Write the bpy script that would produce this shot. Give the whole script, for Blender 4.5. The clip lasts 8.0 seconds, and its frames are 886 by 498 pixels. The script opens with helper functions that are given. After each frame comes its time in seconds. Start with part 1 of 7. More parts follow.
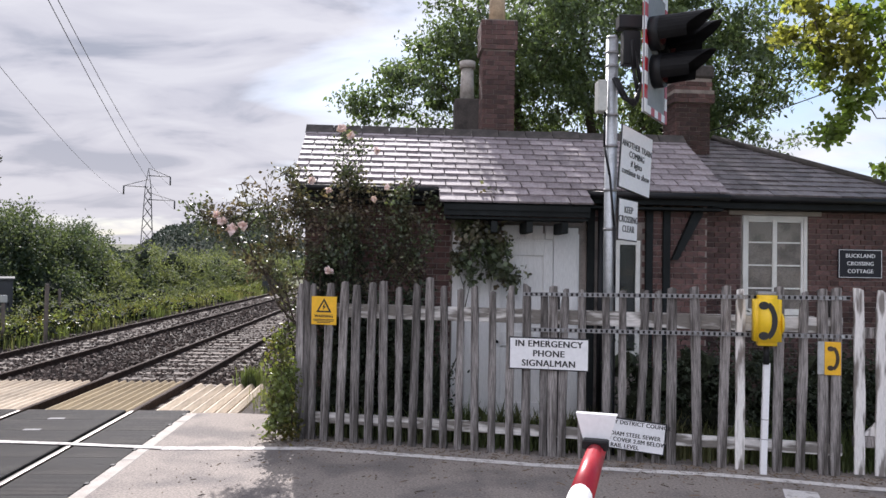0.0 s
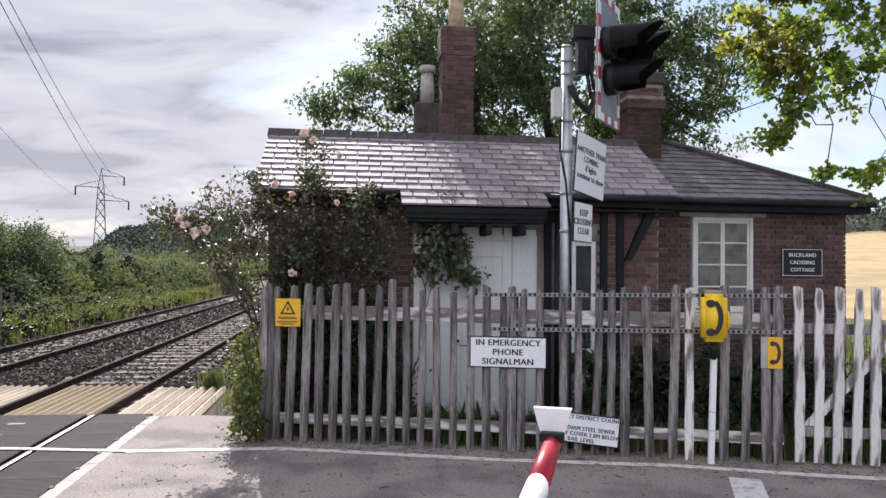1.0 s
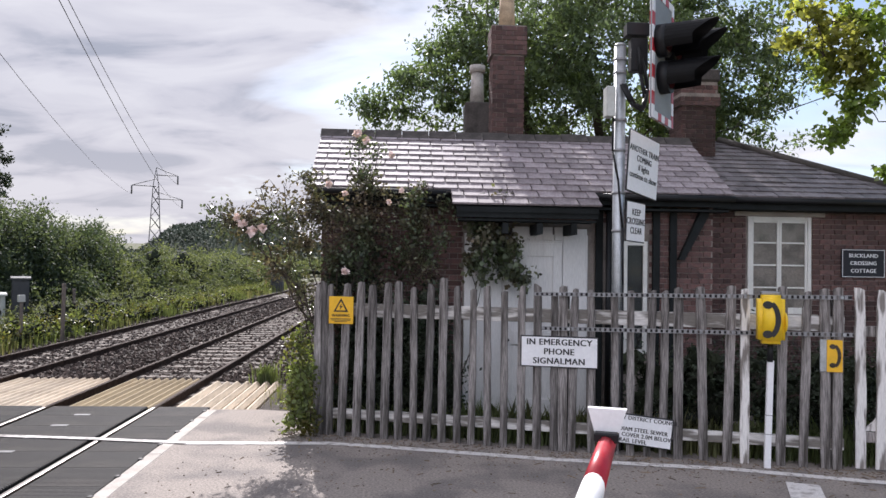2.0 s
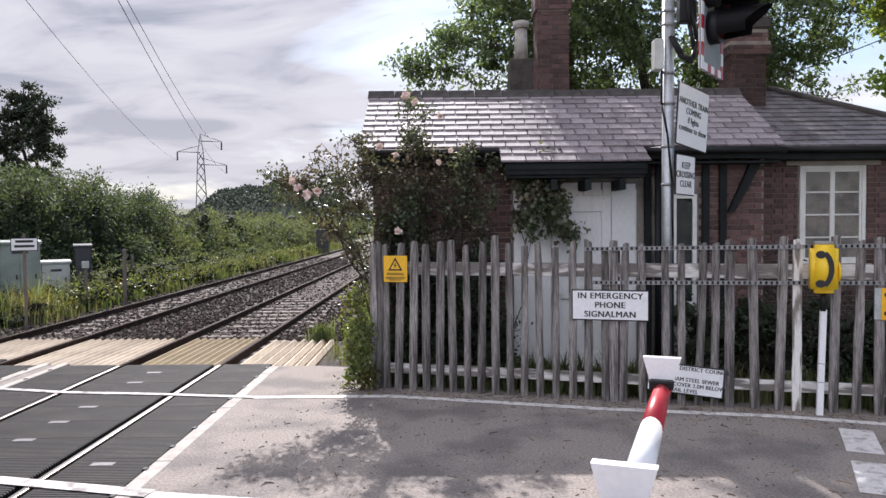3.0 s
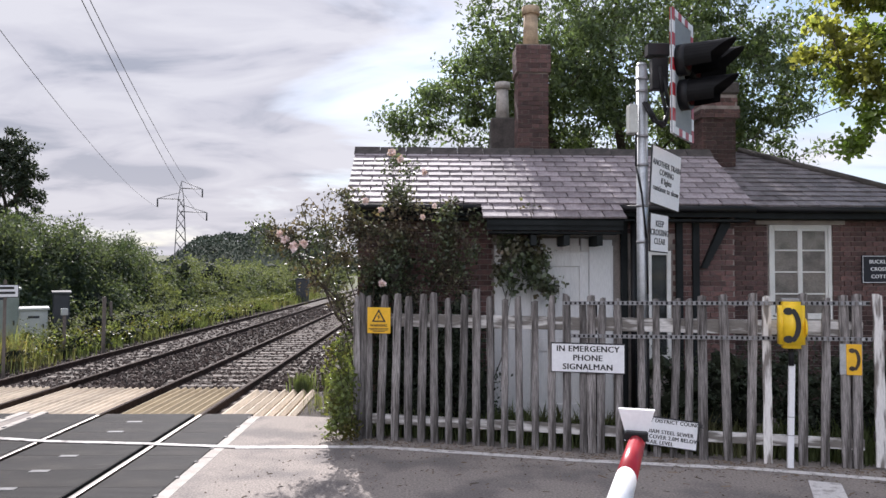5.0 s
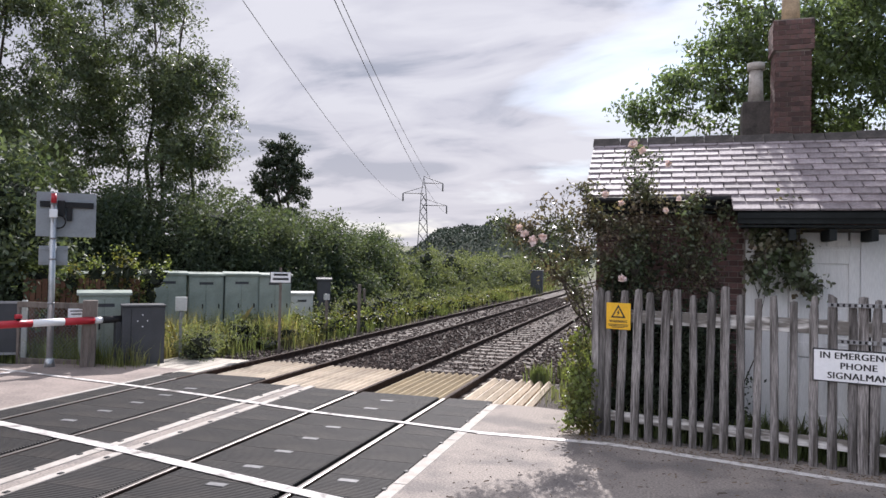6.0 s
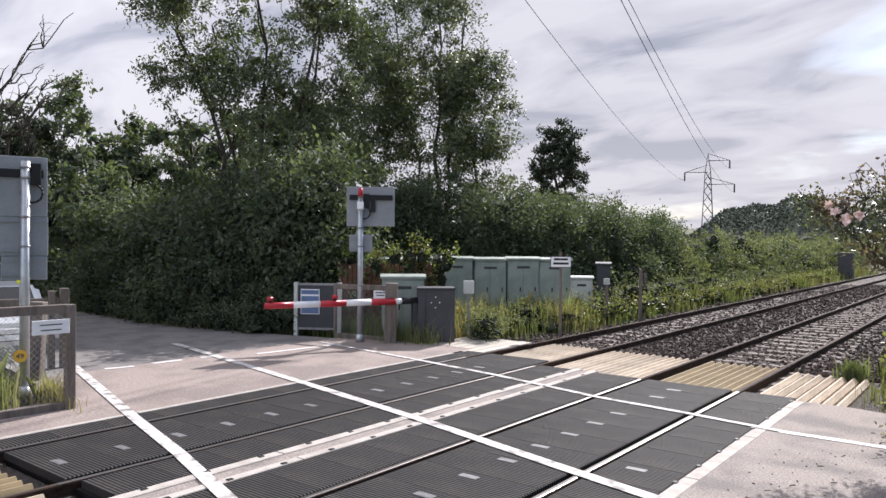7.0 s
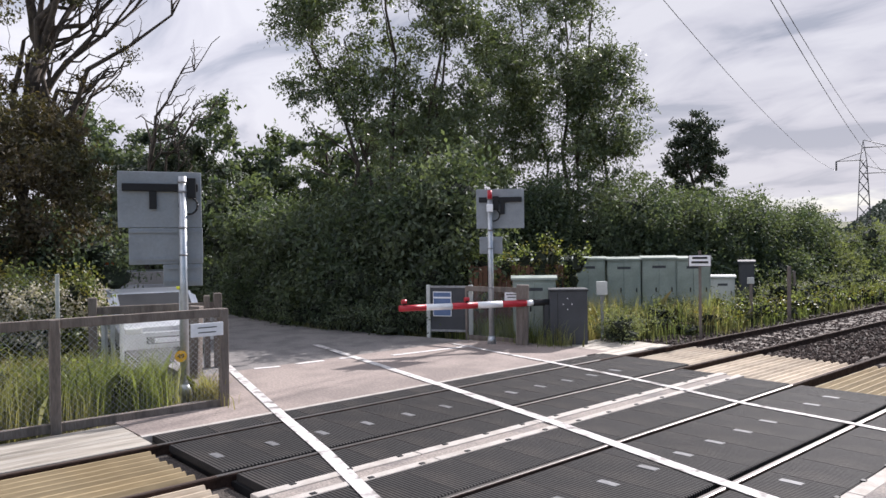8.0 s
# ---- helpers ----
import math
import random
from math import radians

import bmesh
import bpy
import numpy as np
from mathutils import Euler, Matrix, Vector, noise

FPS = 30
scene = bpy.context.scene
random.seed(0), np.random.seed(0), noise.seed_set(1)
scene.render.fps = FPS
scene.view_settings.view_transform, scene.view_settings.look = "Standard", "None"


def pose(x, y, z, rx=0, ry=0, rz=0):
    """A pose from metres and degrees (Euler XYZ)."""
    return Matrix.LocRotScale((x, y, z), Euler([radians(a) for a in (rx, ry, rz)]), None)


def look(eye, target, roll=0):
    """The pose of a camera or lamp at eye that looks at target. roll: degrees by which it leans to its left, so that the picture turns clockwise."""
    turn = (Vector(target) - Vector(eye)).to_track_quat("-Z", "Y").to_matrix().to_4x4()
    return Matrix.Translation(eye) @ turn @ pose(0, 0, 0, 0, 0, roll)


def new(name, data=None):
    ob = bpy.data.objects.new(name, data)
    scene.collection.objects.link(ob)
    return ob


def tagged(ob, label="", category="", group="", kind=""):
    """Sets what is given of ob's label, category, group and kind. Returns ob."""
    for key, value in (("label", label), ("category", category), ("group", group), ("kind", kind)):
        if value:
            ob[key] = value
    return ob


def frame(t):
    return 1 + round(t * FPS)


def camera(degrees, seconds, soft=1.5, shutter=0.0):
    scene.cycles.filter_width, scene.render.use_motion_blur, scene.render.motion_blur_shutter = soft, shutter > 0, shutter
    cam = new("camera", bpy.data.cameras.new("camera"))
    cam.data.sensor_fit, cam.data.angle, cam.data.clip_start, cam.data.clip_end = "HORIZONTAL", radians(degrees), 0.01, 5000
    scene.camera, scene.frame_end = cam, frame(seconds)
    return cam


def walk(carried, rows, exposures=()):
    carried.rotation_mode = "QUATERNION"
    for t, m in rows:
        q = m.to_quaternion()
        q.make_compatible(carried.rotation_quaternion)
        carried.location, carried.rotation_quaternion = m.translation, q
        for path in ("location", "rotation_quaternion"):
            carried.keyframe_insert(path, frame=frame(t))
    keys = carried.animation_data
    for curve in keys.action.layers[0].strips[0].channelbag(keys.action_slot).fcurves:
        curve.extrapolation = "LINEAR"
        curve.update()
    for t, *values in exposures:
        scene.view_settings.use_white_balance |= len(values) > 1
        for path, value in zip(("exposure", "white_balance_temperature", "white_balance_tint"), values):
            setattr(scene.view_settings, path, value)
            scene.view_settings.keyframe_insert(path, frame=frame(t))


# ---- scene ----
cam = camera(62.7, 8.0)
PATH = [
    (0, (0.054, -0.278, 2.051), (0.187, 1.717, 2.1), 1.0),
    (0.5, (0.057, -0.39, 2.079), (0.251, 1.6, 2.141), 0.7),
    (1, (0.018, -0.495, 2.073), (0.26, 1.49, 2.123), 0.6),
    (1.5, (0.003, -0.541, 2.098), (0.23, 1.446, 2.143), 0.6),
    (2, (-0.052, -0.546, 2.08), (0.065, 1.45, 2.124), 0.9),
    (2.2, (-0.084, -0.548, 2.075), (-0.052, 1.452, 2.108), 0.9),
    (3.3, (-0.223, -0.803, 2.09), (-0.205, 1.193, 1.975), -1.0),
    (3.5, (-0.254, -0.812, 2.101), (-0.199, 1.183, 1.968), -1.2),
    (4, (-0.247, -0.851, 2.105), (-0.147, 1.144, 2.009), -0.7),
    (4.2, (-0.217, -0.906, 2.113), (-0.105, 1.09, 2.053), -0.3),
    (5.3, (-0.219, -1.003, 2.127), (-0.243, 0.995, 2.207), 1.1),
    (5.5, (-0.224, -1.008, 2.14), (-0.375, 0.985, 2.212), 1.2),
    (6, (-0.282, -1.035, 2.144), (-0.851, 0.882, 2.181), 1.1),
    (6.1, (-0.298, -1.059, 2.144), (-0.951, 0.831, 2.176), 1.0),
    (6.5, (-0.332, -1.046, 2.151), (-1.297, 0.706, 2.15), 0.8),
    (7, (-0.351, -1.04, 2.145), (-1.584, 0.534, 2.129), 0.4),
    (7.5, (-0.358, -1.051, 2.158), (-1.744, 0.39, 2.14), -0.0),
    (8, (-0.383, -1.053, 2.156), (-1.873, 0.28, 2.145), -0.8),
]
walk(cam, [(t, look(eye, target, roll)) for t, eye, target, roll in PATH])

# ---- world, sun ----
SUN_AZ, SUN_EL = radians(-7.5), radians(38.5)
world = bpy.data.worlds.new("sky_world")
scene.world = world
world.use_nodes = True
wn, wl = world.node_tree.nodes, world.node_tree.links
wn.clear()


def wnode(kind, **values):
    n = wn.new(kind)
    for k, v in values.items():
        n.inputs[k].default_value = v
    return n


sky = wn.new("ShaderNodeTexSky")
sky.sky_type, sky.sun_disc = "NISHITA", False
sky.sun_elevation, sky.sun_rotation = SUN_EL, SUN_AZ
sky.air_density, sky.dust_density, sky.ozone_density = 1.0, 0.8, 1.5
geo = wn.new("ShaderNodeTexCoord")
sep = wn.new("ShaderNodeSeparateXYZ")
wl.new(geo.outputs["Generated"], sep.inputs[0])


def wmath(op, a, b=None, clamp=False):
    n = wn.new("ShaderNodeMath")
    n.operation, n.use_clamp = op, clamp
    for i, v in enumerate((a, b)):
        if v is None:
            continue
        if isinstance(v, (int, float)):
            n.inputs[i].default_value = v
        else:
            wl.new(v, n.inputs[i])
    return n.outputs[0]


# clouds lie on a flat layer: the view direction divided by its height
zz = wmath("ADD", wmath("MAXIMUM", sep.outputs[2], 0.0), 0.16)
comb = wn.new("ShaderNodeCombineXYZ")
wl.new(wmath("DIVIDE", sep.outputs[0], zz), comb.inputs[0])
wl.new(wmath("DIVIDE", sep.outputs[1], zz), comb.inputs[1])
rot = wn.new("ShaderNodeMapping")
rot.inputs["Rotation"].default_value = (0, 0, radians(22))
rot.inputs["Scale"].default_value = (0.75, 1.15, 1)
rot.inputs["Location"].default_value = (3.1, 0.7, 0)
wl.new(comb.outputs[0], rot.inputs[0])
big = wnode("ShaderNodeTexNoise", Scale=1.1, Detail=6.0, Roughness=0.52, Distortion=0.5)
fine = wnode("ShaderNodeTexNoise", Scale=2.0, Detail=7.0, Roughness=0.52, Distortion=0.7)
wl.new(rot.outputs[0], big.inputs["Vector"])
wl.new(rot.outputs[0], fine.inputs["Vector"])
# cover is thicker on the sun's side and to the west, broken to the east
side = wmath("ADD", wmath("MULTIPLY", sep.outputs[0], -1.25), wmath("MULTIPLY", sep.outputs[1], 0.05))
cover = wmath("ADD", wmath("MULTIPLY", wmath("SUBTRACT", big.outputs[0], 0.5), 3.4), wmath("ADD", side, 0.92), clamp=True)
ramp = wn.new("ShaderNodeValToRGB")
ramp.color_ramp.elements[0].position, ramp.color_ramp.elements[0].color = 0.36, (0.52, 0.535, 0.63, 1)
ramp.color_ramp.elements[1].position, ramp.color_ramp.elements[1].color = 0.60, (0.91, 0.885, 0.945, 1)
mid = ramp.color_ramp.elements.new(0.47)
mid.color = (0.775, 0.755, 0.835, 1)
wl.new(fine.outputs[0], ramp.inputs[0])
clear = wnode("ShaderNodeBackground", Strength=0.105)
cloud = wnode("ShaderNodeBackground")
# clouds facing the sun are brighter than the backlit ones
wl.new(wmath("ADD", wmath("ADD", wmath("MULTIPLY", sep.outputs[1], -0.34), wmath("MULTIPLY", sep.outputs[0], 0.16)), 0.95), cloud.inputs["Strength"])
wl.new(sky.outputs[0], clear.inputs[0])
# thin cream haze low over the horizon
low = wn.new("ShaderNodeMix")
low.data_type = "RGBA"
low.inputs[7].default_value = (0.94, 0.865, 0.875, 1)
wl.new(wmath("MULTIPLY", wmath("SUBTRACT", 1.0, wmath("MULTIPLY", sep.outputs[2], 4.5), True), 0.55), low.inputs[0])
wl.new(ramp.outputs[0], low.inputs[6])
wl.new(low.outputs[2], cloud.inputs[0])
both = wn.new("ShaderNodeMixShader")
wl.new(cover, both.inputs[0])
wl.new(clear.outputs[0], both.inputs[1])
wl.new(cloud.outputs[0], both.inputs[2])
wout = wn.new("ShaderNodeOutputWorld")
wl.new(both.outputs[0], wout.inputs[0])

sun = new("sun", bpy.data.lights.new("sun", "SUN"))
sun.data.energy, sun.data.angle, sun.data.color = 5.0, radians(0.6), (1.0, 0.925, 0.895)
sun_dir = Vector((math.sin(SUN_AZ) * math.cos(SUN_EL), math.cos(SUN_AZ) * math.cos(SUN_EL), math.sin(SUN_EL)))
sun.matrix_world = look(sun_dir * 60, (0, 0, 0))
scene.view_settings.exposure = 0.57
scene.view_settings.use_white_balance = True
scene.view_settings.white_balance_temperature = 6230


# ---- materials ----
def mat(name, base, rough=0.8, metal=0.0, var=0.25, scale=6.0, fine_scale=60.0, bump=0.3, second=None, mix=(0.45, 0.62), stretch=(1, 1, 1),
        translucent=0.0, per_object=0.0, per_island=0.0, bump_dist=0.01, spec=0.5):
    m = bpy.data.materials.new(name)
    m.use_nodes = True
    n, l = m.node_tree.nodes, m.node_tree.links
    b = n["Principled BSDF"]
    tc = n.new("ShaderNodeTexCoord")
    mp = n.new("ShaderNodeMapping")
    mp.inputs["Scale"].default_value = stretch
    l.new(tc.outputs["Object"], mp.inputs[0])
    n1, n2 = n.new("ShaderNodeTexNoise"), n.new("ShaderNodeTexNoise")
    for t, s in ((n1, scale), (n2, fine_scale)):
        t.inputs["Scale"].default_value, t.inputs["Detail"].default_value = s, 5
        l.new(mp.outputs[0], t.inputs["Vector"])
    r = n.new("ShaderNodeMapRange")
    r.inputs[1].default_value, r.inputs[2].default_value = mix
    l.new(n1.outputs[0], r.inputs[0])
    c = n.new("ShaderNodeMix")
    c.data_type = "RGBA"
    dark = second or tuple(v * (1 - var * 1.4) for v in base)
    c.inputs[6].default_value, c.inputs[7].default_value = (*base, 1), (*dark, 1)
    l.new(r.outputs[0], c.inputs[0])
    h = n.new("ShaderNodeHueSaturation")
    l.new(c.outputs[2], h.inputs["Color"])
    v = n.new("ShaderNodeMapRange")
    v.inputs[1].default_value, v.inputs[2].default_value = 0.25, 0.75
    v.inputs[3].default_value, v.inputs[4].default_value = 1 - var, 1 + var
    l.new(n2.outputs[0], v.inputs[0])
    value = v.outputs[0]
    for amount, kind, out in ((per_object, "ShaderNodeObjectInfo", "Random"), (per_island, "ShaderNodeNewGeometry", "Random Per Island")):
        if amount:
            o = n.new(kind)
            w = n.new("ShaderNodeMapRange")
            w.inputs[3].default_value, w.inputs[4].default_value = 1 - amount, 1 + amount
            l.new(o.outputs[out], w.inputs[0])
            k = n.new("ShaderNodeMath")
            k.operation = "MULTIPLY"
            l.new(value, k.inputs[0])
            l.new(w.outputs[0], k.inputs[1])
            value = k.outputs[0]
    l.new(value, h.inputs["Value"])
    l.new(h.outputs[0], b.inputs["Base Color"])
    b.inputs["Roughness"].default_value, b.inputs["Metallic"].default_value = rough, metal
    b.inputs["Specular IOR Level"].default_value = spec
    if bump:
        bp = n.new("ShaderNodeBump")
        bp.inputs["Strength"].default_value, bp.inputs["Distance"].default_value = bump, bump_dist
        l.new(n2.outputs[0], bp.inputs["Height"])
        l.new(bp.outputs[0], b.inputs["Normal"])
    if translucent:
        tr = n.new("ShaderNodeBsdfTranslucent")
        g = n.new("ShaderNodeMix")
        g.data_type, g.blend_type = "RGBA", "MULTIPLY"
        g.inputs[0].default_value = 1.0
        g.inputs[7].default_value = (1.6, 1.6, 0.8, 1)
        l.new(h.outputs[0], g.inputs[6])
        l.new(g.outputs[2], tr.inputs[0])
        ms = n.new("ShaderNodeMixShader")
        ms.inputs[0].default_value = translucent
        l.new(b.outputs[0], ms.inputs[1])
        l.new(tr.outputs[0], ms.inputs[2])
        l.new(ms.outputs[0], n["Material Output"].inputs[0])
    return m


ASPHALT = mat("asphalt", (0.20, 0.185, 0.175), 0.9, var=0.3, scale=1.6, fine_scale=26, bump=0.5, second=(0.14, 0.13, 0.125))
ASPHALT_WORN = mat("worn_asphalt", (0.268, 0.233, 0.207), 0.9, var=0.42, scale=1.3, fine_scale=42, bump=1.0, second=(0.165, 0.146, 0.137))
ASPHALT_TAN = mat("tan_asphalt", (0.285, 0.235, 0.208), 0.9, var=0.28, scale=0.9, fine_scale=24, bump=0.7, second=(0.20, 0.165, 0.148))
ASPHALT_DARK = mat("dark_asphalt", (0.10, 0.095, 0.09), 0.88, var=0.3, scale=2, fine_scale=110, bump=0.5)
PAINT_LINE = mat("road_paint", (0.66, 0.63, 0.61), 0.7, var=0.2, scale=9, fine_scale=60, second=(0.34, 0.31, 0.29), mix=(0.52, 0.68))
PAINT_WORN = mat("worn_deck_paint", (0.56, 0.53, 0.51), 0.75, var=0.3, scale=5, fine_scale=38, second=(0.15, 0.135, 0.125), mix=(0.50, 0.68))
CONCRETE_EDGE = mat("pale_concrete", (0.43, 0.395, 0.36), 0.85, var=0.15, scale=5, fine_scale=60, second=(0.36, 0.325, 0.29))
GRASS = mat("grass_soil", (0.06, 0.075, 0.025), 0.95, var=0.4, scale=0.8, fine_scale=14, second=(0.10, 0.085, 0.045), bump=0.6, bump_dist=0.05)
FIELD = mat("stubble_field", (0.42, 0.30, 0.14), 0.95, var=0.15, scale=0.25, fine_scale=4, second=(0.30, 0.22, 0.10), bump=0.3, bump_dist=0.05)
BALLAST = mat("ballast", (0.052, 0.043, 0.037), 0.95, var=0.4, scale=3, fine_scale=28, second=(0.06, 0.05, 0.045), bump=1.0, bump_dist=0.05, per_island=0.5)
STONE = mat("ballast_stone", (0.082, 0.060, 0.050), 0.9, var=0.25, scale=8, fine_scale=40, per_island=0.55)
RAIL_SIDE = mat("rusty_rail", (0.05, 0.03, 0.023), 0.85, var=0.3, scale=8, fine_scale=50, spec=0.2)
RAIL_DULL = mat("dull_rail_head", (0.075, 0.055, 0.046), 0.85, metal=0.0, var=0.2, scale=5, fine_scale=70, bump=0.05, stretch=(1, 0.1, 1), spec=0.15)
LENS_DARK = mat("unlit_red_lens", (0.06, 0.008, 0.008), 0.3, var=0.05, bump=0)
RAIL_TOP = mat("polished_rail_head", (0.20, 0.185, 0.178), 0.42, metal=1.0, var=0.1, scale=5, fine_scale=70, bump=0.05, stretch=(1, 0.1, 1))
SLEEPER = mat("concrete_sleeper", (0.185, 0.155, 0.135), 0.9, var=0.2, scale=6, fine_scale=40, second=(0.15, 0.125, 0.105), per_object=0.2)
TIMBER_TAN = mat("weathered_pale_timber", (0.50, 0.42, 0.325), 0.85, var=0.25, scale=5, fine_scale=30, second=(0.33, 0.265, 0.19), stretch=(1, 0.12, 1), per_object=0.15)
TIMBER_OLIVE = mat("stained_timber", (0.30, 0.235, 0.135), 0.85, var=0.2, scale=5, fine_scale=30, second=(0.22, 0.16, 0.08), stretch=(1, 0.12, 1), per_object=0.15)
PICKET = mat("weathered_grey_wood", (0.25, 0.23, 0.222), 0.9, var=0.7, scale=5, fine_scale=34, second=(0.055, 0.048, 0.043), mix=(0.42, 0.64), stretch=(5, 5, 0.28), bump=0.9, per_object=0.35)
RAIL_PAINT = mat("worn_white_rail", (0.62, 0.60, 0.58), 0.85, var=0.2, scale=4, fine_scale=30, second=(0.17, 0.155, 0.14), mix=(0.44, 0.56), stretch=(0.5, 3, 3), bump=0.5)
PICKET_PAINT = mat("flaking_white_wood", (0.70, 0.68, 0.66), 0.85, var=0.15, scale=5, fine_scale=40, second=(0.20, 0.18, 0.165), mix=(0.5, 0.58), stretch=(3, 3, 0.4), bump=0.5, per_object=0.12)
BRICK = mat("red_brick", (0.105, 0.057, 0.051), 0.9, var=0.35, scale=14, fine_scale=90, second=(0.075, 0.048, 0.046), per_object=0.4, per_island=0.4, bump=0.4)
MORTAR = mat("mortar", (0.29, 0.25, 0.225), 0.95, var=0.25, scale=4, fine_scale=60)
# darker copy of the slate: the wing slope's missing sheen is put into the colour
SLATE_SHADE = mat("shaded_wing_slate", (0.17, 0.15, 0.16), 0.5, var=0.3, scale=5, fine_scale=30, second=(0.10, 0.085, 0.09), per_object=0.3, per_island=0.3, bump=0.25, spec=0.5)
SLATE = mat("roof_slate", (0.27, 0.235, 0.247), 0.66, var=0.25, scale=5, fine_scale=30, second=(0.17, 0.14, 0.15), per_object=0.28, per_island=0.28, bump=0.35, spec=0.42)
RIDGE = mat("ridge_tile", (0.07, 0.06, 0.055), 0.8, var=0.3, scale=5, fine_scale=30)
DARK_WOOD = mat("dark_painted_timber", (0.018, 0.021, 0.022), 0.8, var=0.2, scale=5, fine_scale=40, spec=0.2)
WHITE_WOOD = mat("white_painted_boards", (0.76, 0.75, 0.74), 0.7, var=0.1, scale=3, fine_scale=40, second=(0.5, 0.48, 0.46), mix=(0.58, 0.8), stretch=(2, 2, 0.3))
WHITE_FRAME = mat("white_window_paint", (0.78, 0.77, 0.73), 0.5, var=0.08, scale=5, fine_scale=50)
CURTAIN = mat("pale_curtain", (0.78, 0.79, 0.78), 0.9, var=0.1, scale=2, fine_scale=20, stretch=(6, 1, 0.3))
# dark sheet behind the panes; the unlit room is put into its colour
INSIDE = mat("painted_room_shade", (0.05, 0.05, 0.05), 0.9, var=0.1)
POT = mat("buff_clay_pot", (0.48, 0.36, 0.24), 0.8, var=0.2, scale=8)
GREY_POT = mat("grey_clay_pot", (0.42, 0.39, 0.36), 0.8, var=0.2, scale=8)
STEEL = mat("galvanised_steel", (0.48, 0.50, 0.52), 0.45, metal=0.75, var=0.12, scale=10, fine_scale=60, bump=0.05)
STRUT = mat("slotted_channel_steel", (0.30, 0.30, 0.31), 0.5, metal=0.6, var=0.15, scale=10, fine_scale=60, bump=0.05)
BLACK = mat("black_plastic", (0.012, 0.012, 0.014), 0.5, var=0.15, bump=0.05, spec=0.3)
GREY_BACK = mat("grey_sign_back", (0.26, 0.28, 0.30), 0.6, var=0.08, scale=3, fine_scale=30, bump=0.03)
GREY_BOX = mat("dark_grey_cabinet", (0.05, 0.053, 0.06), 0.6, var=0.12, scale=3, fine_scale=40, bump=0.08)
CAB_GREEN = mat("grey_green_cabinet", (0.30, 0.34, 0.30), 0.6, var=0.1, scale=2, fine_scale=30, second=(0.24, 0.28, 0.24), bump=0.05)
CAB_PALE = mat("pale_grey_cabinet", (0.55, 0.56, 0.53), 0.6, var=0.1, scale=2, fine_scale=30, bump=0.05)
SIGN_WHITE = mat("white_sign_face", (0.83, 0.83, 0.85), 0.45, var=0.05, scale=4, fine_scale=30, second=(0.7, 0.7, 0.72), mix=(0.6, 0.9), bump=0.02)
SIGN_BLACK = mat("black_sign_paint", (0.02, 0.02, 0.022), 0.6, var=0.1, bump=0.0)
SIGN_YELLOW = mat("yellow_sign_face", (0.85, 0.48, 0.02), 0.5, var=0.07, bump=0.02)
PHONE_YELLOW = mat("yellow_plastic_hood", (0.88, 0.58, 0.02), 0.38, var=0.06, scale=5, fine_scale=30, bump=0.02)
RED = mat("red_reflective", (0.43, 0.015, 0.028), 0.4, var=0.08, bump=0.02)
WHITE_BOOM = mat("white_boom", (0.82, 0.82, 0.83), 0.4, var=0.05, scale=4, second=(0.66, 0.65, 0.64), mix=(0.55, 0.9), bump=0.02)
PLATE_BLACK = mat("black_name_plate", (0.010, 0.011, 0.018), 0.65, var=0.1, bump=0.02)
TIMBER_GREY = mat("grey_fence_timber", (0.18, 0.15, 0.13), 0.9, var=0.25, scale=4, fine_scale=40, stretch=(2, 2, 0.3))
TIMBER_BROWN = mat("brown_board_fence", (0.15, 0.075, 0.045), 0.9, var=0.25, scale=4, fine_scale=40, stretch=(2, 2, 0.3), per_object=0.2)
WIRE = mat("wire", (0.22, 0.21, 0.20), 0.6, metal=0.6, var=0.1, bump=0)
BARK = mat("bark", (0.075, 0.058, 0.045), 0.95, var=0.35, scale=6, fine_scale=40, bump=0.8)
LEAF = mat("leaf_green", (0.105, 0.145, 0.085), 0.55, var=0.1, per_island=0.55, translucent=0.48, bump=0, scale=0.6, second=(0.088, 0.12, 0.058))
LEAF_DARK = mat("leaf_dark_green", (0.094, 0.118, 0.074), 0.65, var=0.1, per_island=0.55, translucent=0.36, bump=0, scale=0.6, second=(0.060, 0.085, 0.052))
LEAF_MAPLE = mat("leaf_maple", (0.18, 0.25, 0.075), 0.5, var=0.1, per_island=0.5, translucent=0.62, bump=0, scale=0.7, second=(0.21, 0.215, 0.065))
LEAF_BROWN = mat("leaf_turning_brown", (0.088, 0.068, 0.04), 0.6, var=0.1, per_island=0.5, translucent=0.3, bump=0, scale=0.4, second=(0.06, 0.066, 0.033))
LEAF_WILLOW = mat("leaf_silver_green", (0.105, 0.13, 0.078), 0.45, var=0.1, per_island=0.5, translucent=0.3, bump=0, scale=0.5, second=(0.075, 0.10, 0.05))
LEAF_ROSE = mat("rose_leaf", (0.09, 0.115, 0.065), 0.38, var=0.1, per_island=0.65, translucent=0.28, bump=0, scale=2, second=(0.135, 0.105, 0.075))
# leaves of shaded shrubs and silhouetted trees, their shade put into the colour
LEAF_SHADE = mat("shade_dark_leaf", (0.04, 0.055, 0.032), 0.6, var=0.1, per_island=0.5, translucent=0.15, bump=0, scale=2)
LEAF_IVY = mat("bright_bramble_leaf", (0.14, 0.175, 0.06), 0.5, var=0.1, per_island=0.5, translucent=0.4, bump=0, scale=2, second=(0.12, 0.10, 0.03))
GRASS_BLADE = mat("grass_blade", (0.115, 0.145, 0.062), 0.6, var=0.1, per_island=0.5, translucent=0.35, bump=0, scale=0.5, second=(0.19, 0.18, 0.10))
